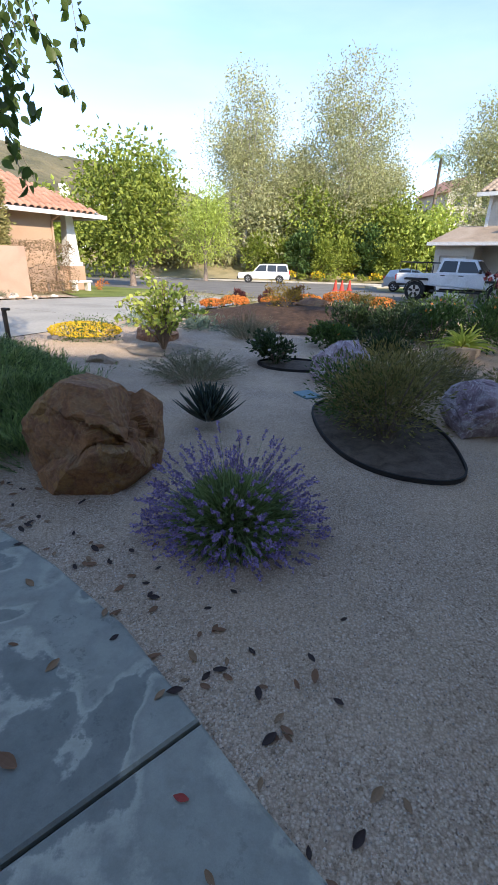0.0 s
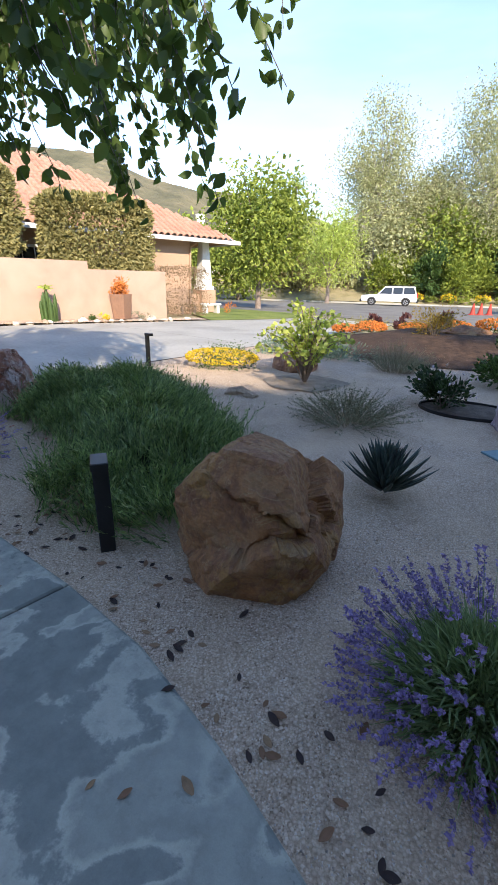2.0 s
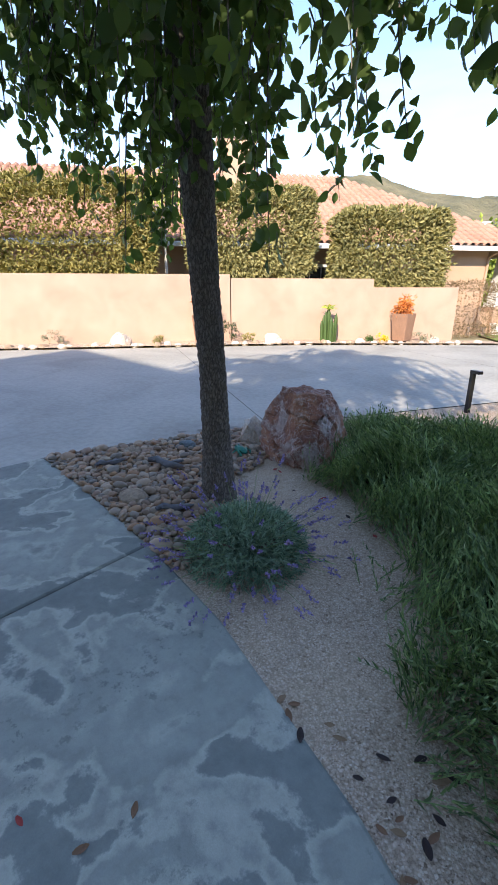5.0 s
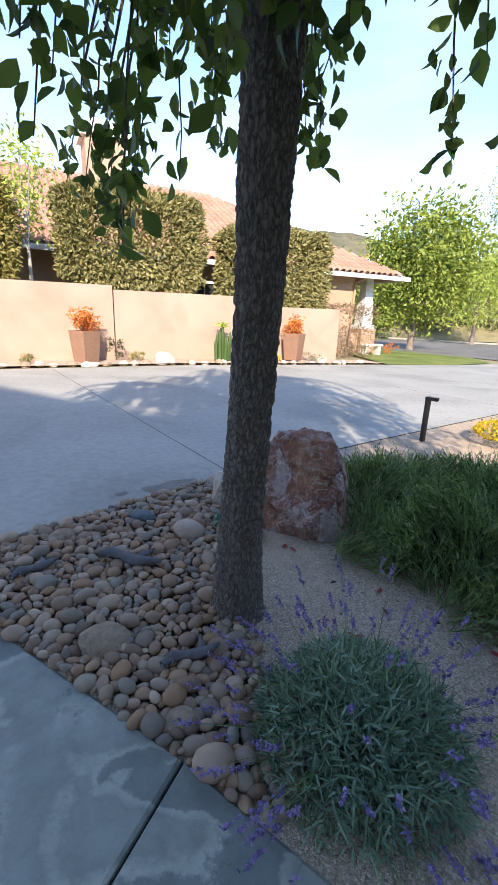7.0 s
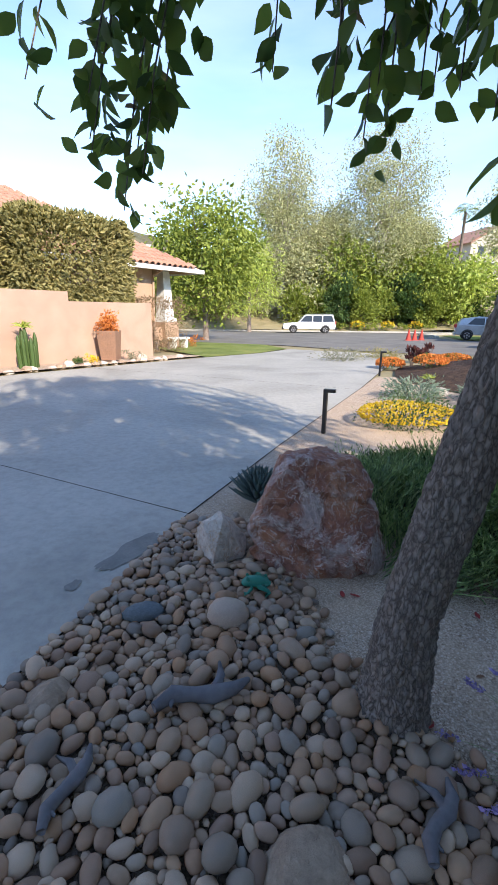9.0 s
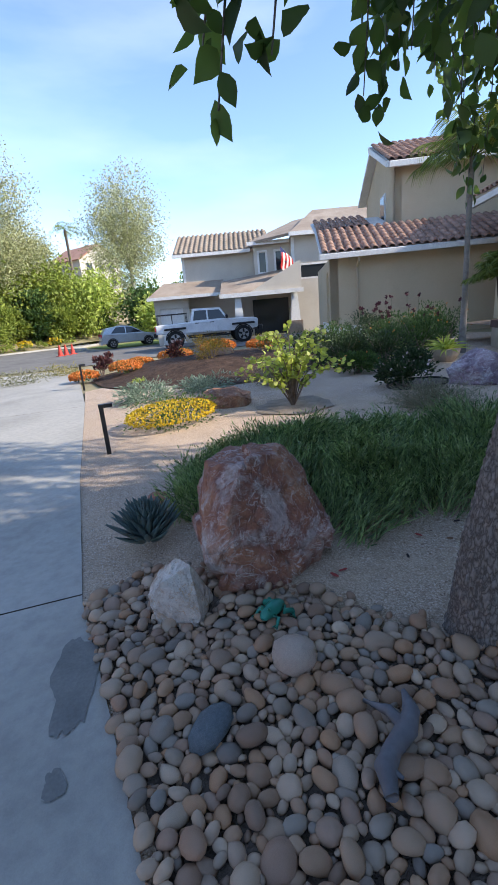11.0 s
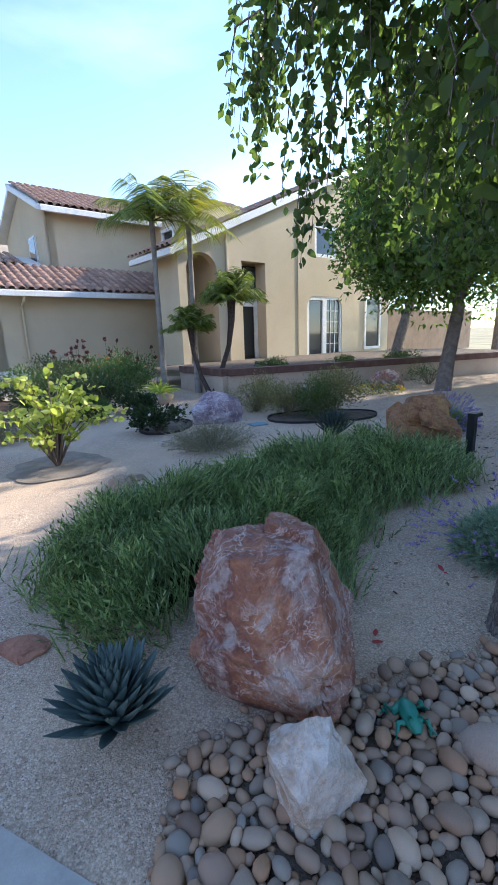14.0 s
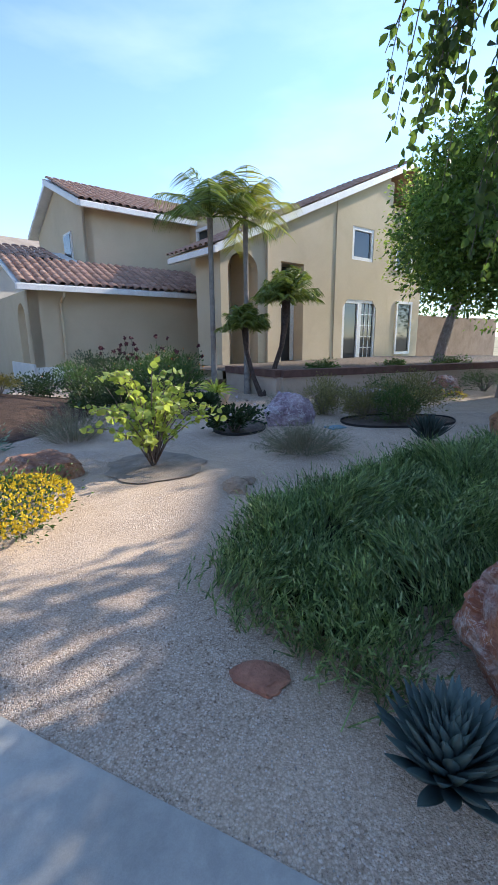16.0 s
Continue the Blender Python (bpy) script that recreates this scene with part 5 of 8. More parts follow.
def tree(name, label, x, y, z, trunk_h, trunk_r, crown_c, crown_r, mat, bark, n=3000, leaf=0.3, width=0.5, k=60, csize=1.2, seed=1, category="tree", group="", lean=(0, 0), limbs=9):
    t = thing(name, pose(x, y, z), label, category, group)
    rng = random.Random(seed)
    g = Geo()
    top = Vector((lean[0], lean[1], trunk_h))
    c = Vector(crown_c)
    g.tube([(0, 0, -0.15), (lean[0] * 0.3, lean[1] * 0.3, trunk_h * 0.35), top, top + (c - top) * 0.7, c + Vector((0, 0, crown_r[2] * 0.8))], [trunk_r * 1.25, trunk_r, trunk_r * 0.85, trunk_r * 0.5, trunk_r * 0.08], 9)
    for i in range(limbs):
        a = i * 2.399 + rng.random()
        f = rng.uniform(0.0, 0.9)
        s = top + (c - top) * f
        e = c + Vector((math.cos(a) * crown_r[0] * 0.8, math.sin(a) * crown_r[1] * 0.8, rng.uniform(-0.5, 0.75) * crown_r[2]))
        mid = (s + e) / 2 + Vector((0, 0, 0.08 * crown_r[2]))
        g.tube([s, mid, e], [trunk_r * 0.4, trunk_r * 0.25, trunk_r * 0.06], 6)
    part("trunk", g, bark, t, "", True)
    P, D = clumps(k, max(4, n // k), crown_c, crown_r, csize, seed)
    part("crown", leaf_mesh("crown", P, D, RNG.uniform(0.7, 1.3, len(P)) * leaf, width, mat), None, t)
    return t


# ---- the drooping tree by the walk ----
def twig_leaves(pts, step, P, D, L, size, rng):
    for a, b in zip(pts, pts[1:]):
        v = b - a
        n = max(1, int(v.length / step))
        for i in range(n):
            p = a + v * (i + rng.random()) / n
            side = Vector((rng.gauss(0, 1), rng.gauss(0, 1), rng.gauss(-0.9, 0.5)))
            P.append(p + Vector((rng.gauss(0, 0.03), rng.gauss(0, 0.03), rng.gauss(0, 0.03))))
            D.append(v.normalized() * 0.3 + side.normalized())
            L.append(size * rng.uniform(0.7, 1.25))


def furrowed_trunk(path, radii, sides=110, rings=330):
    """A trunk whose bark is cut by real furrows between upright plates."""
    zs = [p.z for p in path]
    g = Geo()
    for i in range(rings + 1):
        f = i / rings
        z = zs[0] + (zs[-1] - zs[0]) * f ** 1.5
        x, y, r = (float(np.interp(z, zs, q)) for q in ([p.x for p in path], [p.y for p in path], radii))
        for k in range(sides):
            a = 2 * math.pi * k / sides
            q = Vector((math.cos(a) * 0.10, math.sin(a) * 0.10, z * 0.42))
            q += 0.012 * Vector((noise.noise(q * 30), noise.noise(q * 30 + Vector((5, 0, 0))), noise.noise(q * 30 + Vector((0, 5, 0)))))
            ds = noise.voronoi(q / 0.021)[0]
            plate_h = min(1.0, (ds[1] - ds[0]) / 0.45)
            rr = r * (1 + 0.05 * noise.noise(Vector((math.cos(a), math.sin(a), z * 1.5)))) - 0.012 * min(1, r / 0.09) * (1 - plate_h) ** 1.4 + 0.002 * noise.noise(q * 160)
            g.v.append((x + rr * math.cos(a), y + rr * math.sin(a), z))
    for i in range(rings):
        for k in range(sides):
            k2 = (k + 1) % sides
            g.f.append((i * sides + k, i * sides + k2, (i + 1) * sides + k2, (i + 1) * sides + k))
    return g


def garden_tree():
    rng = random.Random(12)
    t = thing("tree", pose(-4.22, 3.44, 0), "leaning furrowed-bark tree with drooping leafy branches", "tree")
    g = Geo()
    trunk = [(0.02, -0.06, -0.1), (0.02, -0.065, 0.05), (0.03, -0.075, 0.40), (0.09, -0.14, 0.90), (0.16, -0.23, 1.40), (0.21, -0.30, 1.95), (0.29, -0.40, 2.5), (0.34, -0.45, 3.1), (0.36, -0.44, 3.9), (0.36, -0.42, 4.7)]
    trunk = [Vector(p) for p in trunk]
    part("trunk", furrowed_trunk(trunk, [0.16, 0.122, 0.097, 0.086, 0.083, 0.089, 0.096, 0.07, 0.045, 0.015]), BARK, t, "", True)
    gb, P, D, L = Geo(), [], [], []
    ends = []
    for i in range(34):
        a = i * 2.399
        f = 0.68 + 0.30 * (i % 10) / 10
        k = f * (len(trunk) - 1)
        s = trunk[int(k)].lerp(trunk[min(int(k) + 1, len(trunk) - 1)], k % 1)
        w = Vector((math.cos(a), math.sin(a), 0))
        north = max(0.0, w.y)
        reach = rng.uniform(1.3, 2.7) * (1.15 - 0.45 * (i % 10) / 10) * (1 - 0.45 * north)
        rise = rng.uniform(0.25, 1.0) + 0.4 * north
        pts = [s, s + w * reach * 0.3 + Vector((0, 0, rise * 0.6)), s + w * reach * 0.62 + Vector((0, 0, rise)), s + w * reach * 0.85 + Vector((0, 0, rise * 0.85)), s + w * reach + Vector((0, 0, rise * 0.35))]
        gb.tube(pts, [0.028, 0.022, 0.014, 0.008, 0.004], 6)
        low = 1.85 + 0.55 * north + (0.25 if w.x < -0.3 else 0)
        for _ in range(22):
            q = rng.uniform(0.10, 0.99) * (len(pts) - 1)
            b = pts[int(q)].lerp(pts[min(int(q) + 1, len(pts) - 1)], q % 1)
            out = (w * rng.uniform(0.0, 0.8) + Vector((rng.gauss(0, 0.6), rng.gauss(0, 0.6), rng.uniform(-0.1, 0.5))))
            ln = rng.uniform(0.35, 1.0)
            tw = [b, b + out * 0.22 * ln, b + out * 0.42 * ln + Vector((0, 0, -0.22 * ln)), b + out * 0.52 * ln + Vector((0, 0, -0.62 * ln)), b + out * 0.56 * ln + Vector((0, 0, -1.0 * ln))]
            if tw[-1].z < low:
                continue
            ends.append(tw)
    # long hanging sprays that the walk passes
    for x, y, z, zt in ((-1.24, 2.74, 1.62, 2.9), (-1.32, 2.80, 1.85, 2.9), (-1.18, 2.85, 1.95, 2.9), (-1.5, 3.0, 2.0, 2.9), (-1.05, 3.1, 2.1, 2.9), (-1.75, 2.6, 2.0, 2.8), (-1.9, 2.9, 1.9, 2.8), (-1.6, 2.4, 2.1, 2.8), (-5.1, 3.62, 1.62, 2.3), (-5.02, 3.55, 1.70, 2.3), (-5.16, 3.55, 1.75, 2.3), (-5.08, 3.68, 1.72, 2.3), (-5.2, 3.66, 1.82, 2.3), (-4.98, 3.62, 1.85, 2.3), (-5.12, 3.45, 1.85, 2.3), (-5.3, 3.5, 1.9, 2.3), (-3.3, 2.95, 1.50, 2.5), (-4.33, 2.88, 1.50, 2.5), (-4.5, 2.75, 1.75, 2.5), (-2.7, 3.4, 1.95, 2.7), (-2.5, 2.9, 1.9, 2.7), (-3.0, 2.5, 1.9, 2.6), (-2.9, 3.2, 1.85, 2.6), (-3.3, 3.6, 1.9, 2.7), (-4.6, 2.9, 1.95, 2.6)):
        e = Vector((x + 4.22, y - 3.44, z))
        b = Vector((e.x * 0.85, e.y * 0.85, zt))
        ends.append([b, b.lerp(e, 0.3) + Vector((0.03, 0, 0.05)), b.lerp(e, 0.6), b.lerp(e, 0.85), e])
        root = trunk[6]
        gb.tube([root, root.lerp(b, 0.5) + Vector((0, 0, 0.45)), b], [0.016, 0.011, 0.005], 5)
    # sprays over the ground cover on the far side
    for _ in range(64):
        f, q = rng.random(), rng.random()
        x, y = -3.75 + 1.75 * f, 3.25 + 1.5 * q * (0.35 + 0.65 * f)
        z = 2.2 + 0.42 * q + rng.uniform(0, 0.75) + (0.35 if f < 0.4 and q > 0.5 else 0.0)
        e = Vector((x + 4.22, y - 3.44, z))
        ln = rng.uniform(0.35, 0.7)
        b = Vector((e.x * 0.9, e.y * 0.86, z + ln))
        ends.append([b, b.lerp(e, 0.3) + Vector((0.06, 0.05, 0.06)), b.lerp(e, 0.6) + Vector((0.03, 0.03, 0)), b.lerp(e, 0.85), e])
    for x, y, zt in ((-2.1, 4.6, 3.5), (-2.5, 4.2, 3.3), (-2.2, 3.8, 3.3), (-2.9, 4.1, 3.2), (-2.7, 3.5, 3.1), (-3.2, 3.8, 3.1)):
        b = Vector((x + 4.22, y - 3.44, zt))
        gb.tube([trunk[6], trunk[6].lerp(b, 0.5) + Vector((0, 0, 0.35)), b, b + Vector((0.12, 0.1, -0.25))], [0.024, 0.016, 0.007, 0.003], 6)
    for x, y, z in ((-2.50, 4.18, 1.80), (-2.46, 4.10, 1.95), (-2.58, 4.22, 2.0), (-2.40, 4.0, 2.05), (-2.0, 4.70, 2.95), (-2.05, 4.62, 2.75), (-1.95, 4.45, 2.65), (-2.1, 4.5, 2.5), (-2.2, 4.3, 2.3)):
        e = Vector((x + 4.22, y - 3.44, z))
        b = Vector((e.x * 0.95, e.y * 0.9, z + 0.8))
        ends.append([b, b.lerp(e, 0.3), b.lerp(e, 0.6) + Vector((0.02, 0, 0)), b.lerp(e, 0.85), e])
    # skirt of hanging twigs under the crown, thin on the north side
    for _ in range(165):
        a, r = radians(rng.uniform(-175, 18)), rng.uniform(0.4, 2.5)
        c = Vector((0.36 + r * math.cos(a), -0.45 + r * math.sin(a), 0))
        near_path = min((Vector((c.x - 4.22, c.y + 3.44)) - Vector(q)).length for q in ((-3.3, 1.9), (-3.7, 1.9), (-4.1, 1.95), (-4.7, 2.1), (-5.3, 2.5), (-2.6, 1.8)))
        if near_path < 0.4:
            continue
        zb = rng.uniform(1.95, 2.3) if near_path < 0.8 else rng.uniform(1.66, 2.15) if r > 1.5 else rng.uniform(1.85, 2.25)
        e = Vector((c.x, c.y, zb))
        b = Vector((c.x * 0.88, c.y * 0.88 - 0.03, zb + rng.uniform(0.45, 0.95)))
        ends.append([b, b.lerp(e, 0.3) + Vector((rng.gauss(0, 0.04), rng.gauss(0, 0.04), 0.05)), b.lerp(e, 0.6) + Vector((rng.gauss(0, 0.03), rng.gauss(0, 0.03), 0)), b.lerp(e, 0.85), e])
    for _ in range(42):
        e = Vector((rng.uniform(-0.45, 0.75), rng.uniform(-0.75, 0.45), rng.uniform(1.78, 2.2)))
        b = Vector((e.x * 0.9, e.y * 0.9, e.z + rng.uniform(0.4, 0.7)))
        ends.append([b, b.lerp(e, 0.3) + Vector((rng.gauss(0, 0.05), rng.gauss(0, 0.05), 0.05)), b.lerp(e, 0.6), b.lerp(e, 0.85), e])
    for tw in ends:
        gb.tube(tw, [0.005, 0.004, 0.003, 0.0025, 0.002], 4, False)
        twig_leaves(tw, 0.021, P, D, L, 0.076, rng)
    part("branch_work", gb, BARK, t, "", True)
    part("crown", ovate_mesh("crown", [tuple(p) for p in P], [tuple(d) for d in D], L, 0.62, L_TREE), None, t)
    return t


garden_tree()


# ---- low green mass ----
MASS = [(-3.70, 5.85), (-4.25, 5.40), (-4.30, 4.98), (-3.95, 4.70), (-3.95, 4.10), (-3.55, 4.02), (-3.05, 3.75), (-2.72, 3.35), (-2.45, 2.85), (-1.95, 2.58), (-1.52, 2.72), (-1.42, 3.02), (-1.25, 3.35), (-1.35, 3.80), (-1.75, 4.45), (-2.20, 4.95), (-2.75, 5.55)]


def inside(x, y, poly):
    c = False
    for i in range(len(poly)):
        (x1, y1), (x2, y2) = poly[i - 1], poly[i]
        if (y1 > y) != (y2 > y) and x < (x2 - x1) * (y - y1) / (y2 - y1) + x1:
            c = not c
    return c


def edge_dist(x, y, poly):
    best = 9.0
    for i in range(len(poly)):
        a, b, p = Vector(poly[i - 1]), Vector(poly[i]), Vector((x, y))
        t = max(0, min(1, (p - a).dot(b - a) / ((b - a).length_squared + 1e-9)))
        best = min(best, (p - a - (b - a) * t).length)
    return best


def green_mass():
    t = thing("ground_cover", pose(0, 0, 0), "dense dark green mounding ground cover with spiky shoots", "shrub")
    rng = random.Random(3)
    shoots = {0: ([], [], []), 1: ([], [], []), 2: ([], [], [])}
    Q, E = [], []
    while len(Q) < 11500:
        x, y = rng.uniform(-4.6, -1.0), rng.uniform(2.3, 6.15)
        jx, jy = x + 0.20 * noise.noise(Vector((x * 3.2, y * 3.2, 1))), y + 0.20 * noise.noise(Vector((x * 3.2, y * 3.2, 7)))
        if not inside(jx + rng.gauss(0, 0.06), jy + rng.gauss(0, 0.06), MASS):
            continue
        d = edge_dist(jx, jy, MASS) if inside(jx, jy, MASS) else 0.0
        lump = 0.78 + 0.85 * noise.noise(Vector((x * 2.4, y * 2.4, 0))) + 0.55 * noise.noise(Vector((x * 6.5, y * 6.5, 5)))
        h = 0.10 + 0.32 * min(1, (d / 0.42)) ** 0.6 * max(0.25, lump)
        gx, gy = noise.noise(Vector((x * 2.5, y * 2.5, 4))), noise.noise(Vector((x * 2.5, y * 2.5, 9)))
        way = Vector((gx * 1.5 + rng.gauss(0, 0.38), gy * 1.5 + rng.gauss(0, 0.38), rng.uniform(0.55, 1.4))).normalized()
        ln = rng.uniform(0.13, 0.26) + (0.10 if rng.random() < 0.2 else 0.0)
        root = Vector((x, y, max(0.0, h - way.z * ln) * rng.uniform(0.55, 1.0)))
        tone = 2 if rng.random() < 0.10 else 1 if rng.random() < 0.42 else 0
        P, D, L = shoots[tone]
        for j in range(8):
            f = (j + 0.5) / 8
            P.append(tuple(root + way * ln * f))
            s = Vector((rng.gauss(0, 1), rng.gauss(0, 1), rng.gauss(0.1, 0.5)))
            D.append(tuple(way * 1.7 + s.normalized() * 0.8))
            L.append(rng.uniform(0.028, 0.052) * (1.15 - 0.3 * f))
        Q.append(tuple(root))
        E.append(tuple(way * ln * 1.06))
    for tone, mat in ((0, L_GRASS_DARK), (1, L_GRASS), (2, L_GRASS_TIP)):
        P, D, L = shoots[tone]
        part("foliage", blade_mesh("foliage", P, D, L, 0.0085, mat, 0.08, 2), None, t)
    E = np.array(E)
    part("stem_work", blade_mesh("stem_work", Q, E, np.linalg.norm(E, axis=1), 0.0055, L_GRASS, 0.0, 2), None, t)
    # near-black sheet under the shoots; the shade between them is in its colour
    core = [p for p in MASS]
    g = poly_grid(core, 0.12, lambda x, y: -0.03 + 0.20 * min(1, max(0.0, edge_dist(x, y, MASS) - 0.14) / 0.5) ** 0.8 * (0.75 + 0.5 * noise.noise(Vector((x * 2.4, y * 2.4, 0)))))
    part("inner_shade_sheet", g, SHADOW_CORE, t, "dark sheet standing for the shade inside the plant", True)


SHADOW_CORE = speckled("plant_inner_shade", (0.02, 0.028, 0.014), (0.035, 0.045, 0.02), (0.05, 0.06, 0.03), 20, 90, 0.95, 1.0, 0.02)
green_mass()


# ---- lavenders ----
def lavender(x, y, r, h, label, leaf_mat, n_leaf, n_spike, seed, spread=1.0):
    t = thing("lavender", pose(x, y, 0), label, "lavender", "lavender plants")
    rng = np.random.default_rng(seed)
    d = rng.normal(size=(n_leaf, 3)) * np.array([1, 1, 0.7]) + np.array([0, 0, 0.75])
    d /= np.linalg.norm(d, axis=1, keepdims=True)
    f = rng.random((n_leaf, 1)) ** 0.5
    P = d * f * np.array([r, r, h * 0.75]) * 0.85
    P[:, 2] = np.maximum(P[:, 2], 0.02)
    short = 0.6 if spread == 1.0 and n_spike < 300 else 1.0
    part("foliage", blade_mesh("foliage", P, d + rng.normal(size=d.shape) * (0.9 if short < 1 else 0.35), rng.uniform(0.04, 0.11, n_leaf) * short, 0.0065, leaf_mat, 0.1, 2), None, t)
    if n_spike:
        d = rng.normal(size=(n_spike, 3)) * np.array([1, 1, 0.5]) + np.array([0, 0, 0.25])
        d[:, 2] = np.abs(d[:, 2]) * 0.9 + 0.08
        d /= np.linalg.norm(d, axis=1, keepdims=True)
        ln = rng.uniform(0.72, 1.22, (n_spike, 1)) * spread
        root = d * np.array([r, r, h]) * 0.35
        end = d * np.array([r, r, h]) * ln * 1.25
        v = end - root
        part("stalk_work", blade_mesh("stalk_work", root, v, np.linalg.norm(v, axis=1), 0.0035, L_LAV, 0.05, 3), None, t)
        P, D = [], []
        for k in range(n_spike):
            w = v[k] / np.linalg.norm(v[k])
            for j in range(16):
                f = 0.84 + 0.16 * j / 16
                p = root[k] + v[k] * f + np.array([0, 0, -1]) * np.linalg.norm(v[k]) * 0.05 * f * f
                P.append(p)
                D.append(w * 0.8 + rng.normal(size=3) * 0.7)
        part("bloom", leaf_mesh("bloom", P, D, rng.uniform(0.010, 0.019, len(P)), 0.8, L_PURPLE), None, t)
    g = Geo()
    for i in range(14):
        a = i * 2.4
        g.tube([(0, 0, -0.02), (math.cos(a) * r * 0.3, math.sin(a) * r * 0.3, h * 0.25), (math.cos(a) * r * 0.55, math.sin(a) * r * 0.55, h * 0.42)], [0.010, 0.006, 0.003], 5)
    part("woody_base", g, BARK2, t)


lavender(-0.08, 2.05, 0.345, 0.40, "blooming purple lavender bush with green centre", L_LAV, 9000, 640, 5)
lavender(-3.53, 3.03, 0.41, 0.43, "grey-green lavender bush with few purple blooms beside the walk", L_LAVG, 12000, 150, 6, 1.0)


# ---- agaves ----
def agave(x, y, r, n, mat, label, seed, wide=0.19):
    t = thing("agave", pose(x, y, 0), label, "agave", "agaves")
    rng = random.Random(seed)
    for i in range(n):
        f = i / n
        az = i * 2.39996
        el = 0.22 + 1.28 * f ** 0.9 + rng.uniform(-0.07, 0.07)
        L = r * (1.0 - 0.16 * f) * rng.uniform(0.92, 1.06)
        W = r * wide * (1 - 0.15 * f)
        g = Geo()
        seg = 6
        for k in range(seg + 1):
            s = k / seg
            w = W * (0.62 + 0.75 * s - 0.25 * s * s) * (1 - s ** 2.6) + 0.0015
            b = 0.34 * L * s * s * (1 - f)
            c = Vector((L * s * math.cos(el), 0, L * s * math.sin(el) + b))
            th = 0.018 * (1 - s) + 0.002
            n_ = Vector((-math.sin(el), 0, math.cos(el)))
            g.v += [tuple(c + Vector((0, -w, 0)) + n_ * w * 0.45), tuple(c - n_ * th), tuple(c + Vector((0, w, 0)) + n_ * w * 0.45), tuple(c + n_ * th * 0.3)]
        for k in range(seg):
            for j in range(4):
                g.f.append((4 * k + j, 4 * k + (j + 1) % 4, 4 * k + 4 + (j + 1) % 4, 4 * k + 4 + j))
        ob = part("leaf", g, mat, t, "", True)
        ob.matrix_local = pose(0.03 * math.cos(az) * (1 - f), 0.03 * math.sin(az) * (1 - f), 0.045 + 0.075 * f, 0, 0, math.degrees(az))
    return t


agave(-0.385, 3.57, 0.28, 78, L_AGAVE1, "dark narrow-leaved agave rosette in gravel", 2, 0.085)
agave(-4.68, 5.02, 0.205, 96, L_AGAVE, "blue-green broad-leaved agave rosette beside the marbled boulder", 3, 0.15)

# ---- shrubs of the garden ----
def arching_shrub(x, y, r, h, n, leaf, mat, label, seed):
    t = thing("shrub", pose(x, y, 0), label, "shrub")
    rng = random.Random(seed)
    g, P, D, L = Geo(), [], [], []
    for i in range(n):
        a = i * 2.399 + rng.uniform(-0.3, 0.3)
        f = rng.uniform(0.25, 1.0)
        top = Vector((math.cos(a) * r * f, math.sin(a) * r * f, h * (1.05 - 0.55 * f * f) * rng.uniform(0.75, 1.05)))
        pts = [Vector((0, 0, -0.02)), Vector((top.x * 0.25, top.y * 0.25, top.z * 0.5)), Vector((top.x * 0.62, top.y * 0.62, top.z * 0.88)), top, top + Vector((math.cos(a), math.sin(a), -0.25)) * 0.14]
        g.tube(pts, [0.010, 0.008, 0.005, 0.003, 0.002], 5)
        for k in range(1, 4):
            m = int((pts[k + 1] - pts[k]).length / 0.030)
            for j in range(m):
                p = pts[k].lerp(pts[k + 1], (j + rng.random()) / max(m, 1))
                side = Vector((rng.gauss(0, 1), rng.gauss(0, 1), rng.gauss(-0.2, 0.5))).normalized()
                P.append(tuple(p))
                D.append(tuple(side))
                L.append(leaf * rng.uniform(0.65, 1.2))
    part("stem_work", g, BARK2, t)
    part("foliage", ovate_mesh("foliage", P, D, L, 0.85, mat), None, t)


arching_shrub(-1.42, 6.72, 0.66, 1.02, 44, 0.075, L_LIME, "sunlit lime-green leafy shrub in a soil ring", 3)
whole("soil_ring", poly_grid([(-1.42 + (0.56 + 0.14 * noise.noise(Vector((math.cos(a) * 1.6, math.sin(a) * 1.6, 2)))) * math.cos(a), 6.70 + (0.50 + 0.16 * noise.noise(Vector((math.cos(a) * 2.1, math.sin(a) * 2.1, 6)))) * math.sin(a)) for a in np.linspace(0, 2 * math.pi, 41)[:-1]], 0.4, lambda x, y: 0.012), LIGHT_SOIL, "bare soil ring round the shrub", "soil", kind="structure")
bush("flower_clump", "low mound of bright yellow flowers", -2.88, 7.42, 0.60, 0.26, L_MID, 2200, 0.035, 0.5, "flowers", 4, False, L_YELLOW, "", 2600, 0.028, squash=0.75)
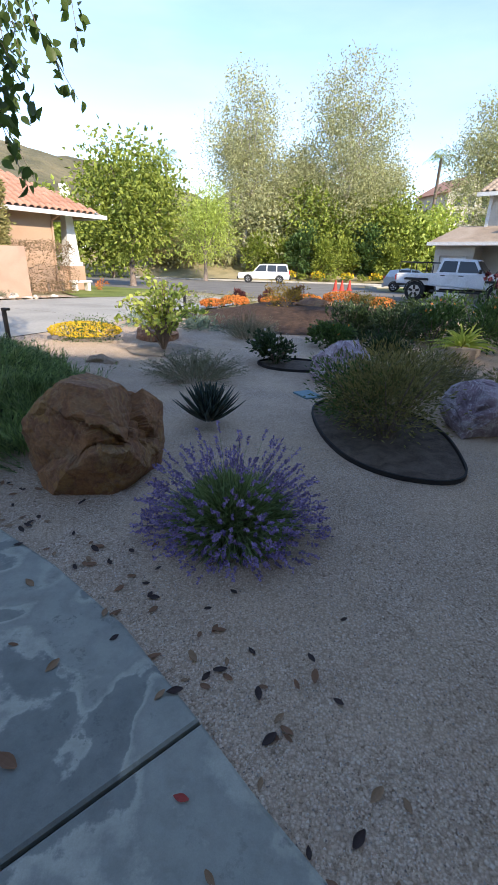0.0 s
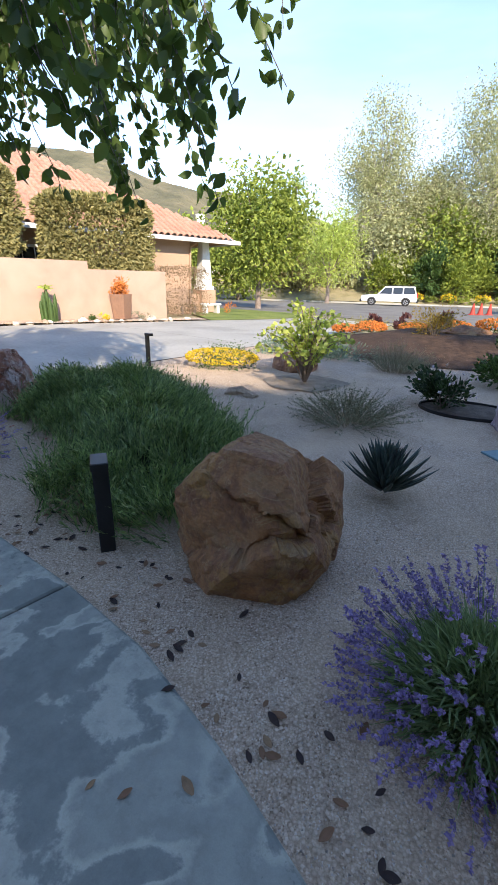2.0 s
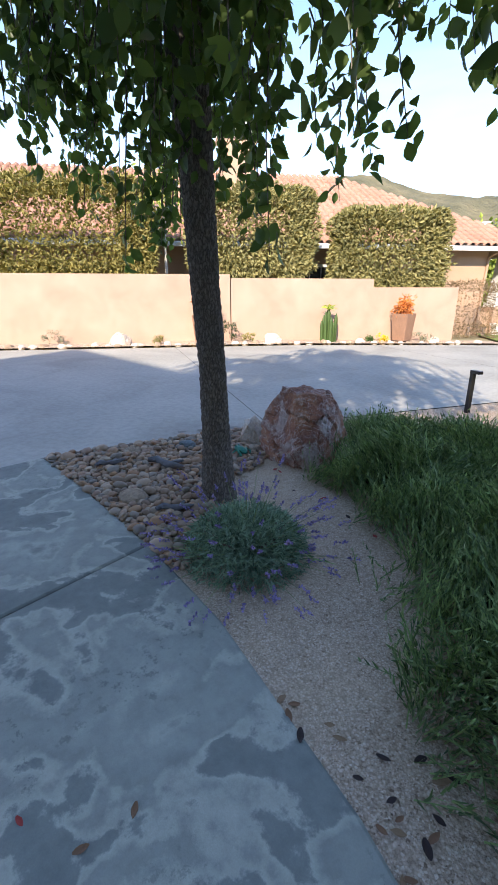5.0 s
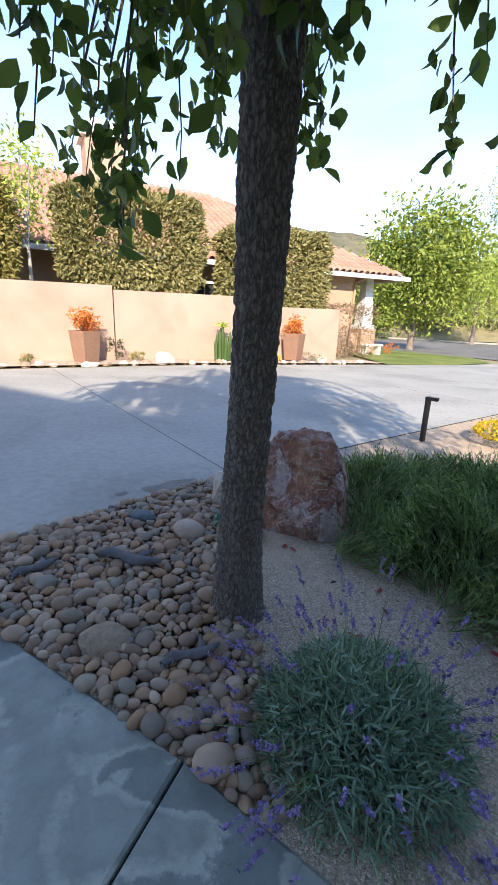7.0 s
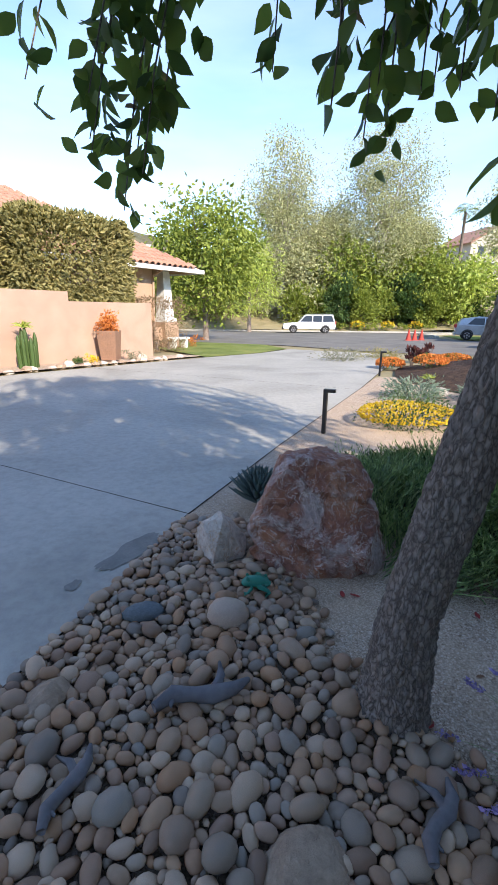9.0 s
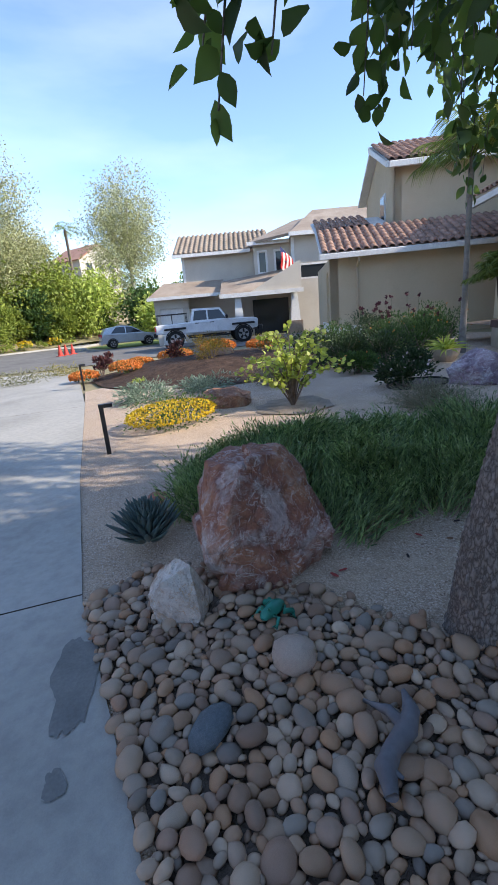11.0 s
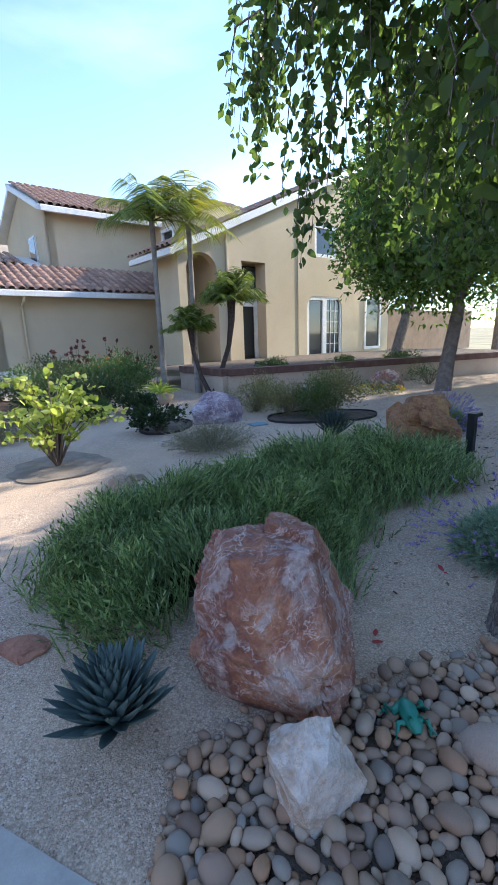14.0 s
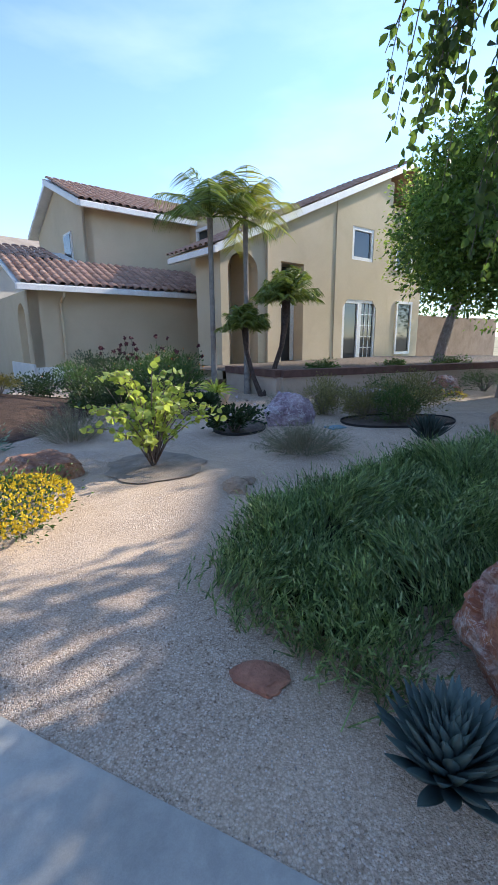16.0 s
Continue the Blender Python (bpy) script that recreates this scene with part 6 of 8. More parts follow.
def wispy_shrub(x, y, r, h, n, label, seed):
    """Fine dry stems fanning from the ground, set with tiny pale leaves."""
    t = thing("shrub", pose(x, y, gz(x, y)), label, "shrub")
    rng = np.random.default_rng(seed)
    a, f = rng.uniform(0, 2 * math.pi, n), rng.random(n) ** 0.6
    root = np.stack([np.cos(a) * r * 0.45 * f, np.sin(a) * r * 0.45 * f, np.zeros(n)], 1)
    v = np.stack([np.cos(a) * r * 0.62 * f, np.sin(a) * r * 0.62 * f, h * (1.1 - 0.5 * f) * rng.uniform(0.6, 1.1, n)], 1) + rng.normal(size=(n, 3)) * 0.05
    ln = np.linalg.norm(v, axis=1)
    part("stem_work", blade_mesh("stem_work", root, v, ln, 0.0045, L_TAN, 0.12, 3), None, t)
    s = rng.uniform(0.3, 1.0, (n, 14))
    P = (root[:, None, :] + v[:, None, :] * s[:, :, None]).reshape(-1, 3)
    P[:, 2] -= (ln[:, None] * 0.12 * s * s).ravel()
    part("foliage", leaf_mesh("foliage", P, rng.normal(size=P.shape) + np.array([0, 0, 0.5]), rng.uniform(0.012, 0.028, len(P)), 0.4, L_GREY), None, t)


wispy_shrub(-0.72, 5.12, 0.62, 0.34, 520, "airy dry silver-tan shrub on the gravel", 5)
wispy_shrub(-0.2, 8.1, 0.6, 0.5, 420, "airy dry silver-tan shrub on the gravel", 6)
wispy_shrub(2.35, 5.15, 0.4, 0.36, 300, "low grey-tan dry shrub by the planter wall", 16)
bush("rose_bush", "dark green glossy bush with pale blooms in a dark soil bed", 0.25, 6.0, 0.40, 0.46, L_DARK, 1100, 0.06, 0.6, "bush", 7, True, plain("pale_bloom", (0.6, 0.5, 0.5), 0.8), "", 26, 0.05)
bed = [(0.52, 3.85), (0.55, 3.35), (0.66, 2.95), (0.86, 2.72), (1.08, 2.63), (1.30, 2.62), (1.45, 2.75), (1.53, 3.1), (1.58, 3.5), (1.50, 4.0), (1.20, 4.40), (0.75, 4.40), (0.56, 4.15)]


def edged_bed(poly, name_label):
    whole("soil_bed", poly_grid(poly, 0.3, lambda x, y: 0.008 + 0.012 * noise.noise(Vector((x * 5, y * 5, 2))) + 0.02 * min(1, edge_dist(x, y, poly) / 0.2)), SOIL, "dark soil bed inside the edging", "soil", kind="structure")
    g = Geo()
    n = len(poly)
    for i in range(n):
        a, b = Vector(poly[i]), Vector(poly[(i + 1) % n])
        strip(a - (b - a) * 0.02, b + (b - a) * 0.02, 0.014, -0.03, 0.034, g)
    whole("bed_edging", g, STEEL, name_label, "edging")


def smooth_loop(poly, times=2):
    for _ in range(times):
        out = []
        for i in range(len(poly)):
            (x1, y1), (x2, y2) = poly[i], poly[(i + 1) % len(poly)]
            out += [(0.75 * x1 + 0.25 * x2, 0.75 * y1 + 0.25 * y2), (0.25 * x1 + 0.75 * x2, 0.25 * y1 + 0.75 * y2)]
        poly = out
    return poly


edged_bed(smooth_loop(bed), "dark flexible edging round the shrub bed")
edged_bed(smooth_loop([(-0.05, 6.05), (0.15, 5.65), (0.6, 5.55), (1.0, 5.65), (1.1, 5.95), (0.8, 6.25), (0.3, 6.35)]), "dark flexible edging round the rose bed")
bush("shrub", "reddish green feathery shrub in the edged bed", 1.05, 3.36, 0.54, 0.74, L_REDB, 4600, 0.042, 0.32, seed=8)
bush("shrub", "fresh green feathery shrub in the edged bed", 0.86, 3.62, 0.40, 0.66, L_MID, 3000, 0.042, 0.3, seed=18)
bush("shrub", "reddish green feathery shrub in the edged bed", 1.15, 4.05, 0.38, 0.55, L_REDB, 3500, 0.04, 0.3, seed=9)
bush("shrub", "reddish green feathery shrub in the edged bed", 1.75, 4.6, 0.42, 0.55, L_REDB, 3500, 0.04, 0.3, seed=10)
bush("shrub", "fine green shrub by the low wall", 3.1, 3.2, 0.5, 0.55, L_MID, 1400, 0.05, 0.3, seed=11)
bush("shrub", "fine green shrub by the low wall", 2.6, 4.3, 0.45, 0.6, L_REDB, 1200, 0.05, 0.3, seed=12)
bush("shrub", "fine green shrub by the low wall", 4.9, 0.4, 0.6, 0.5, L_MID, 1400, 0.05, 0.3, seed=13)
bush("flower_clump", "low strip of small yellow flowers before the red boulder", 3.6, 2.0, 0.62, 0.16, L_MID, 900, 0.04, 0.4, "flowers", 14, False, L_YELLOW, "", 260, 0.035)


def strap_plant(x, y, r, n, mat, label, z=None, width=0.035, lift=0.9):
    t = thing("strap_plant", pose(x, y, gz(x, y) if z is None else z), label, "plant", "strap-leaved plants")
    a = RNG.uniform(0, 2 * math.pi, n)
    e = RNG.uniform(0.35, 1.4, n)
    D = np.stack([np.cos(a) * np.cos(e), np.sin(a) * np.cos(e), np.sin(e) * lift], 1)
    part("leaf_tuft", blade_mesh("leaf_tuft", np.zeros((n, 3)) + RNG.normal(size=(n, 3)) * 0.03 * np.array([1, 1, 0]), D, RNG.uniform(0.7, 1.1, n) * r, width, mat, 0.45, 6), None, t)
    return t


strap_plant(2.95, 6.55, 0.62, 60, L_LIME, "yellow-green strap-leaved plant in a pale bowl", 0.2, 0.05)
whole("planter_bowl", Geo().tube([(0, 0, 0), (0, 0, 0.12), (0, 0, 0.24)], [0.16, 0.24, 0.27], 16), PLANTER, "pale low bowl holding the strap plant", "pot", m=pose(2.95, 6.55, 0))
for k, (x, y, r) in enumerate([(3.2, 8.2, 0.55), (3.9, 8.8, 0.6), (4.4, 9.5, 0.65), (2.7, 9.3, 0.55), (5.1, 10.1, 0.6), (0.2, 9.9, 0.35), (-1.3, 10.9, 0.35), (2.1, 9.0, 0.4)]):
    strap_plant(x, y, r, 70, L_MID if k % 2 else L_LIME, "clump of arching green strap leaves", None, 0.03)
for k, (x, y, r, h) in enumerate([(3.6, 7.4, 0.6, 0.85), (2.3, 7.5, 0.55, 0.7), (4.4, 7.9, 0.7, 0.95), (1.6, 8.0, 0.5, 0.65), (5.0, 8.8, 0.7, 0.9), (2.9, 8.6, 0.5, 0.65), (5.6, 7.7, 0.7, 1.0), (3.3, 10.4, 0.6, 0.6), (4.0, 9.9, 0.7, 0.8), (5.7, 9.5, 0.7, 1.0), (6.4, 8.6, 0.7, 1.1), (2.0, 8.6, 0.5, 0.6), (1.2, 7.4, 0.4, 0.4), (6.3, 10.6, 0.7, 0.9), (3.0, 7.9, 0.55, 0.75), (1.9, 6.7, 0.35, 0.4)]):
    bush("shrub", "dense dark green flowering shrub beside the garage", x, y, r, h, L_DARK if k % 2 else L_MID, 1500, 0.065, 0.5, "shrub", 30 + k, True, None if k % 2 else L_ORANGE, "", 14, 0.05)
# tall dark seed heads
t = thing("seed_heads", pose(4.6, 8.3, 0.05), "tall thin stalks with dark red flower heads", "flowers")
g = Geo()
P = []
for i in range(26):
    x, y = random.uniform(-0.9, 0.9), random.uniform(-1.2, 1.2)
    h = random.uniform(0.75, 1.3)
    g.tube([(x, y, 0), (x + 0.03, y, h * 0.5), (x + 0.05, y + 0.02, h)], [0.006, 0.005, 0.004], 4)
    for j in range(14):
        P.append((x + 0.05, y + 0.02, h + 0.01))
part("stalk_work", g, L_MID, t)
part("bloom", leaf_mesh("bloom", P, RNG.normal(size=(len(P), 3)), 0.065, 0.7, plain("dark_red_bloom", (0.10, 0.02, 0.03), 0.8)), None, t)

# ---- mulch mound with orange flowers ----
MOUND = [(-0.9, 9.0), (0.4, 8.55), (2.2, 8.6), (3.6, 9.6), (4.6, 11.4), (3.2, 13.6), (0.8, 14.6), (-0.9, 14.2), (-1.6, 12.4), (-1.9, 10.9)]
whole("mulch_bed", poly_grid(smooth_loop(MOUND), 0.3, lambda x, y: gz(x, y) + 0.015 + 0.30 * min(1, edge_dist(x, y, MOUND) / 1.6) ** 1.2), MULCH, "raised brown mulch bed", "mulch", kind="structure")


def mz(x, y):
    return gz(x, y) + 0.30 * min(1, edge_dist(x, y, MOUND) / 1.6) ** 1.2 if inside(x, y, MOUND) else gz(x, y)


for k, (x, y, r, h) in enumerate([(2.2, 12.6, 0.5, 0.35), (-0.7, 12.6, 0.38, 0.28), (1.3, 13.4, 0.5, 0.3), (3.0, 11.7, 0.4, 0.3), (-1.4, 13.4, 0.35, 0.25), (0.4, 13.9, 0.4, 0.25)]):
    bush("flower_clump", "low mound of orange flowers on the mulch", x, y, r, h, L_MID, 500, 0.05, 0.5, "flowers", 50 + k, False, L_ORANGE, "orange flower mounds", 800, 0.06, z=mz(x, y))
bush("shrub", "golden bronze rounded shrub on the mulch", 0.6, 10.9, 0.55, 0.50, leafy("bronze_leaf", (0.16, 0.12, 0.02), (0.36, 0.25, 0.05), 0.6, 0.3), 1500, 0.05, 0.4, seed=60, z=mz(0.6, 10.9))
bush("shrub", "golden bronze rounded shrub on the mulch", 2.3, 10.6, 0.45, 0.42, leafy("bronze_green_leaf", (0.12, 0.11, 0.03), (0.26, 0.21, 0.06), 0.6, 0.3), 1000, 0.05, 0.4, seed=61, z=mz(2.3, 10.6))
for k, (x, y) in enumerate([(-0.7, 13.9), (1.0, 12.9), (0.2, 15.3)]):
    bush("shrub", "dark purple-leaved succulent shrub", x, y, 0.26, 0.5, leafy("dark_purple_leaf", (0.05, 0.02, 0.03), (0.13, 0.05, 0.05), 0.6, 0.2), 320, 0.10, 0.5, "shrub", 63 + k, z=mz(x, y))
bush("succulent_mat", "blue-green succulent ground cover with a pale rock", -2.25, 9.15, 0.62, 0.22, L_SUCC, 1500, 0.07, 0.3, "succulents", 70, False, squash=0.8)
bush("succulent_mat", "blue-green succulent ground cover", -1.15, 9.0, 0.55, 0.2, L_SUCC, 1100, 0.07, 0.3, "succulents", 71, False)
boulder("rock", R_WHITE, -1.75, 9.3, 0.16, 0.16, 0.18, 41, "pale upright rock in the succulents", 0, 0.2, 0.6, 0.03, "rock", subdiv=4)
boulder("boulder", R_BROWN, 1.3, 11.6, 0.75, 0.6, 0.25, 43, "flat brown boulder on the mulch mound", 0, 0.25, 0.7, -0.2)
bush("ground_cover", "grey-green straggling cover beside the driveway", -2.2, 15.8, 0.9, 0.22, L_GREY, 900, 0.08, 0.3, "shrub", 72, False)
bush("ground_cover", "grey-green straggling cover beside the driveway", -0.8, 16.6, 0.9, 0.2, L_OLIVE, 900, 0.08, 0.3, "shrub", 73, False)

# ---- palms ----
def frond(g_list, base, az, el, length, n=22, leaf=0.28, droop=0.9):
    pts = []
    for k in range(9):
        s = k / 8
        pts.append(Vector(base) + Vector((math.cos(az) * math.cos(el) * s, math.sin(az) * math.cos(el) * s, math.sin(el) * s - droop * 0.5 * s * s)) * length)
    P, D, L = g_list
    for i in range(n):
        s = 0.15 + 0.85 * i / n
        k = min(int(s * 8), 7)
        p = pts[k].lerp(pts[k + 1], s * 8 - k)
        d = (pts[k + 1] - pts[k]).normalized()
        side = d.cross(Vector((0, 0, 1))).normalized()
        for sg in (-1, 1):
            P.append(tuple(p))
            D.append(tuple(side * sg * 0.9 + d * 0.55 + Vector((0, 0, -0.35))))
            L.append(leaf * (0.55 + 0.6 * math.sin(math.pi * min(1, s * 0.95))))
    return pts


def palm(name, label, x, y, z, path, radii, n_frond, length, leaf, mat, bark, droop=0.9, seed=1):
    t = thing(name, pose(x, y, z), label, "palm", "palms by the house")
    rng = random.Random(seed)
    part("trunk", Geo().tube(path, radii, 10), bark, t, "", True)
    lists = ([], [], [])
    g = Geo()
    for i in range(n_frond):
        pts = frond(lists, path[-1], i * 2.399 + rng.uniform(-0.2, 0.2), rng.uniform(0.1, 1.35), length * rng.uniform(0.8, 1.1), 22, leaf, droop)
        g.tube(pts, [0.016, 0.014, 0.012, 0.010, 0.008, 0.007, 0.006, 0.004, 0.002], 4)
    part("frond_rib", g, mat, t)
    part("frond_spray", blade_mesh("frond_spray", lists[0], lists[1], np.array(lists[2]), 0.022, mat, 0.35, 3), None, t)
    return t


GREYBARK = speckled("ringed_palm_bark", (0.18, 0.15, 0.13), (0.27, 0.24, 0.21), (0.35, 0.31, 0.27), 8, 60, 0.9, 0.6)
palm("palm_tree", "slender grey king palm with arching fronds", 4.25, 6.75, 0, [(0, 0, -0.1), (0.0, 0, 1.2), (-0.02, 0, 2.6), (0, 0, 3.75)], [0.085, 0.06, 0.052, 0.06], 22, 1.5, 0.46, L_PALM, GREYBARK, 0.85, 2)
palm("palm_tree", "slender grey king palm with arching fronds", 4.6, 6.02, 0, [(0, 0, -0.1), (-0.05, 0, 1.2), (0.02, 0, 2.6), (0.02, 0, 3.85)], [0.085, 0.06, 0.052, 0.06], 20, 1.4, 0.44, leafy("palm_yellow_green", (0.16, 0.18, 0.03), (0.34, 0.33, 0.07), 0.5, 0.4), GREYBARK, 0.8, 3)
DARKBARK = speckled("dark_palm_bark", (0.05, 0.035, 0.03), (0.09, 0.065, 0.055), (0.14, 0.10, 0.085), 20, 60, 0.9, 1.0, 0.02)
palm("palm_tree", "short dark-trunked date palm with fine fronds", 4.2, 5.62, 0, [(0, 0, -0.05), (0.12, -0.18, 0.45), (0.25, -0.40, 1.1), (0.27, -0.48, 1.65), (0.28, -0.50, 2.15)], [0.07, 0.055, 0.055, 0.075, 0.10], 64, 0.85, 0.22, L_PALM, DARKBARK, 0.5, 4)
palm("palm_tree", "short dark-trunked date palm with fine fronds", 4.15, 5.66, 0, [(0, 0, -0.05), (-0.05, 0.20, 0.45), (-0.05, 0.34, 1.0), (-0.05, 0.38, 1.55)], [0.065, 0.05, 0.05, 0.08], 46, 0.62, 0.19, L_PALM, DARKBARK, 0.5, 5)

# ---- trees right of the house ----
tree("tree", "grey-trunked leafy shade tree before the house", 3.72, 0.55, 0, 1.75, 0.15, (0.1, 0.25, 3.55), (1.75, 1.95, 1.75), L_SHADE, BARK2, 42000, 0.105, 0.55, 330, 0.62, 21, lean=(0.05, -0.25), limbs=14)
tree("tree", "leaning pale-trunked leafy tree behind the low wall", 8.6, 0.15, 0.45, 2.2, 0.16, (0.9, -0.6, 4.2), (2.0, 2.2, 1.9), L_LIME, BARK2, 12000, 0.12, 0.5, 140, 0.9, 22, lean=(0.55, -0.75))
tree("tree", "dense green garden tree beyond the walk", 9.6, -5.2, 0, 2.6, 0.17, (0, 0, 5.4), (2.8, 2.8, 2.7), L_SUN, BARK2, 9000, 0.15, 0.5, 130, 1.0, 23)
tree("tree", "leafy tree behind the block wall", 20.0, -9.0, 0, 2.6, 0.2, (0, 0, 5.0), (3.2, 3.2, 3.2), L_SUN, BARK2, 5000, 0.22, 0.5, 90, 1.4, 24)
tree("tree", "leafy tree behind the block wall", 26.0, -4.0, 0, 2.6, 0.2, (0, 0, 4.6), (3.4, 3.4, 3.0), L_MID, BARK2, 5000, 0.22, 0.5, 90, 1.4, 25)
bush("hedge_strip", "low green planting along the wall cap", 5.6, 2.4, 0.4, 0.24, L_MID, 900, 0.06, 0.4, "plants", 24, False, z=0.46)
bush("hedge_strip", "low green planting along the wall cap", 5.0, 4.2, 0.5, 0.22, L_MID, 1100, 0.06, 0.4, "plants", 25, False, z=0.46)
bush("hedge_strip", "low green planting along the wall cap", 6.4, 0.6, 0.5, 0.26, L_MID, 1100, 0.06, 0.4, "plants", 26, False, z=0.46)


# ---- river pebbles ----
PEB_AREA = [(-3.66, 2.66), (-4.3, 2.70), (-5.1, 2.72), (-5.80, 2.72), (-5.67, 3.2), (-5.51, 3.7), (-5.385, 4.1), (-5.19, 4.76), (-4.80, 4.72), (-4.62, 4.2), (-4.45, 3.85), (-4.42, 3.6), (-4.25, 3.3), (-3.95, 3.05)]


def stone_geo(seed, div=2):
    rng = random.Random(seed)
    bm = bmesh.new()
    bmesh.ops.create_icosphere(bm, subdivisions=div, radius=1.0)
    sx, sy, sz = 1.0, rng.uniform(0.6, 0.9), rng.uniform(0.42, 0.65)
    for v in bm.verts:
        k = 1 + 0.22 * noise.noise(v.co * 0.9 + Vector((seed * 3.1, 0, 0)))
        v.co = Vector((v.co.x * sx * k, v.co.y * sy * k, v.co.z * sz * k))
    g = Geo()
    bm.verts.index_update()
    g.v = [tuple(v.co) for v in bm.verts]
    g.f = [tuple(v.index for v in f.verts) for f in bm.faces]
    bm.free()
    return g


STONES = [stone_geo(k) for k in range(8)]
SMALL = [stone_geo(k, 1) for k in range(6)]
STONE_MESH = [g.mesh("pebble", PEBBLE, True) for g in STONES]
peb = thing("pebble_bed", pose(0, 0, 0), "bed of mixed grey and brown river pebbles", "pebbles")
CENTRE = (-4.75, 3.65)
part("bed_soil", poly_grid([(CENTRE[0] + (x - CENTRE[0]) * 0.95, CENTRE[1] + (y - CENTRE[1]) * 0.93) for x, y in PEB_AREA], 0.5, lambda x, y: 0.006), SOIL, peb)
rng = random.Random(8)
placed = []
cell = {}


def free_spot(x, y, r, tight=0.64):
    i, j = int(x / 0.12), int(y / 0.12)
    for a in range(i - 2, i + 3):
        for b in range(j - 2, j + 3):
            for (px, py, pr) in cell.get((a, b), ()):
                if (px - x) ** 2 + (py - y) ** 2 < ((pr + r) * tight) ** 2:
                    return False
    cell.setdefault((i, j), []).append((x, y, r))
    return True


for (x, y, r) in ((-4.84, 4.36, 0.15), (-4.55, 2.90, 0.13), (-4.80, 3.80, 0.085), (-5.19, 3.81, 0.085), (-4.22, 3.44, 0.14)):
    cell.setdefault((int(x / 0.12), int(y / 0.12)), []).append((x, y, r))
for size, count in ((0.058, 18), (0.045, 90), (0.034, 420), (0.025, 1700), (0.017, 4200)):
    made = 0
    for _ in range(count * 12):
        if made >= count:
            break
        x, y = rng.uniform(-5.82, -3.6), rng.uniform(2.64, 4.8)
        jx, jy = x + rng.gauss(0, 0.045), y + rng.gauss(0, 0.045)
        if not inside(jx, jy, PEB_AREA) or not inside(x, y, garden):
            continue
        r = size * rng.uniform(0.85, 1.2)
        if free_spot(x, y, r):
            placed.append((x, y, r))
            made += 1
placed.sort(key=lambda p: -p[2])
rest = Geo()
for k, (x, y, r) in enumerate(placed):
    m = pose(x, y, r * 0.34 + rng.uniform(0, 0.022), rng.uniform(-20, 20), rng.uniform(-20, 20), rng.uniform(0, 360)) @ Matrix.Scale(r, 4)
    if k < 290:
        ob = part("pebble", STONE_MESH[k % 8], None, peb)
        ob.matrix_local = m
    else:
        s = (STONES if r > 0.02 else SMALL)[k % 6]
        rest.add([m @ Vector(v) for v in s.v], s.f)
ob = part("small_pebbles", rest, PEBBLE, peb, "", True)
ob["kind"] = "stuff"
ob = whole("oval_stone", STONES[2], R_TAN, "large smooth pale pink oval stone among pebbles", "stone", smooth=True)
ob.data.materials[0] = rock_mat("pink_granite", [(0.3, (0.80, 0.60, 0.47)), (0.6, (0.88, 0.70, 0.56)), (0.8, (0.90, 0.76, 0.65))], None, 9, 0.7)
ob.matrix_basis = pose(-4.80, 3.80, 0.05, 0, 6, 40) @ Matrix.Scale(0.095, 4)
ob = whole("blue_stone", STONES[5], R_TAN, "flat blue-grey slate stone among pebbles", "stone", smooth=True)
ob.data.materials[0] = rock_mat("blue_slate", [(0.3, (0.18, 0.22, 0.25)), (0.6, (0.26, 0.31, 0.34)), (0.8, (0.33, 0.37, 0.40))], None, 6, 0.7)
ob.matrix_basis = pose(-5.19, 3.81, 0.035, 0, 0, 20) @ Matrix.Diagonal((0.09, 0.075, 0.06, 1))


def driftwood(x, y, turn, scale):
    g = Geo()
    pts = [Vector((-0.20 + 0.08 * i, 0.03 * math.sin(i * 1.3), 0.035 + 0.008 * math.sin(i * 2))) for i in range(6)]
    g.tube(pts, [0.022, 0.034, 0.030, 0.036, 0.028, 0.012], 12)
    g.tube([pts[3], pts[3] + Vector((0.05, 0.07, 0.01)), pts[3] + Vector((0.07, 0.16, 0.0))], [0.028, 0.02, 0.008], 7)
    g.tube([pts[1], pts[1] + Vector((-0.02, -0.06, 0.0))], [0.02, 0.006], 7)
    g.v = [tuple(Vector(p) + 0.007 * Vector((noise.noise(Vector(p) * 40), noise.noise(Vector(p) * 40 + Vector((3, 0, 0))), noise.noise(Vector(p) * 40 + Vector((0, 3, 0)))))) for p in g.v]
    ob = whole("driftwood", g, GALV, "weathered grey driftwood piece on the pebbles", "driftwood", "driftwood pieces", smooth=True)
    ob.matrix_basis = pose(x, y, 0.035, 0, 0, turn) @ Matrix.Scale(scale, 4)


boulder("rock", R_TAN, -5.42, 3.36, 0.11, 0.09, 0.07, 33, "smooth brown rock at the pebble edge", 60, 0.08, 0.4, 0.02, "rock", subdiv=4)
boulder("rock", R_TAN, -4.05, 2.78, 0.08, 0.07, 0.06, 35, "smooth brown rock at the pebble edge", 20, 0.08, 0.4, 0.02, "rock", subdiv=4)
driftwood(-4.86, 3.36, 22, 0.85)
driftwood(-4.18, 3.0, 60, 0.6)
driftwood(-5.2, 3.05, 80, 0.6)


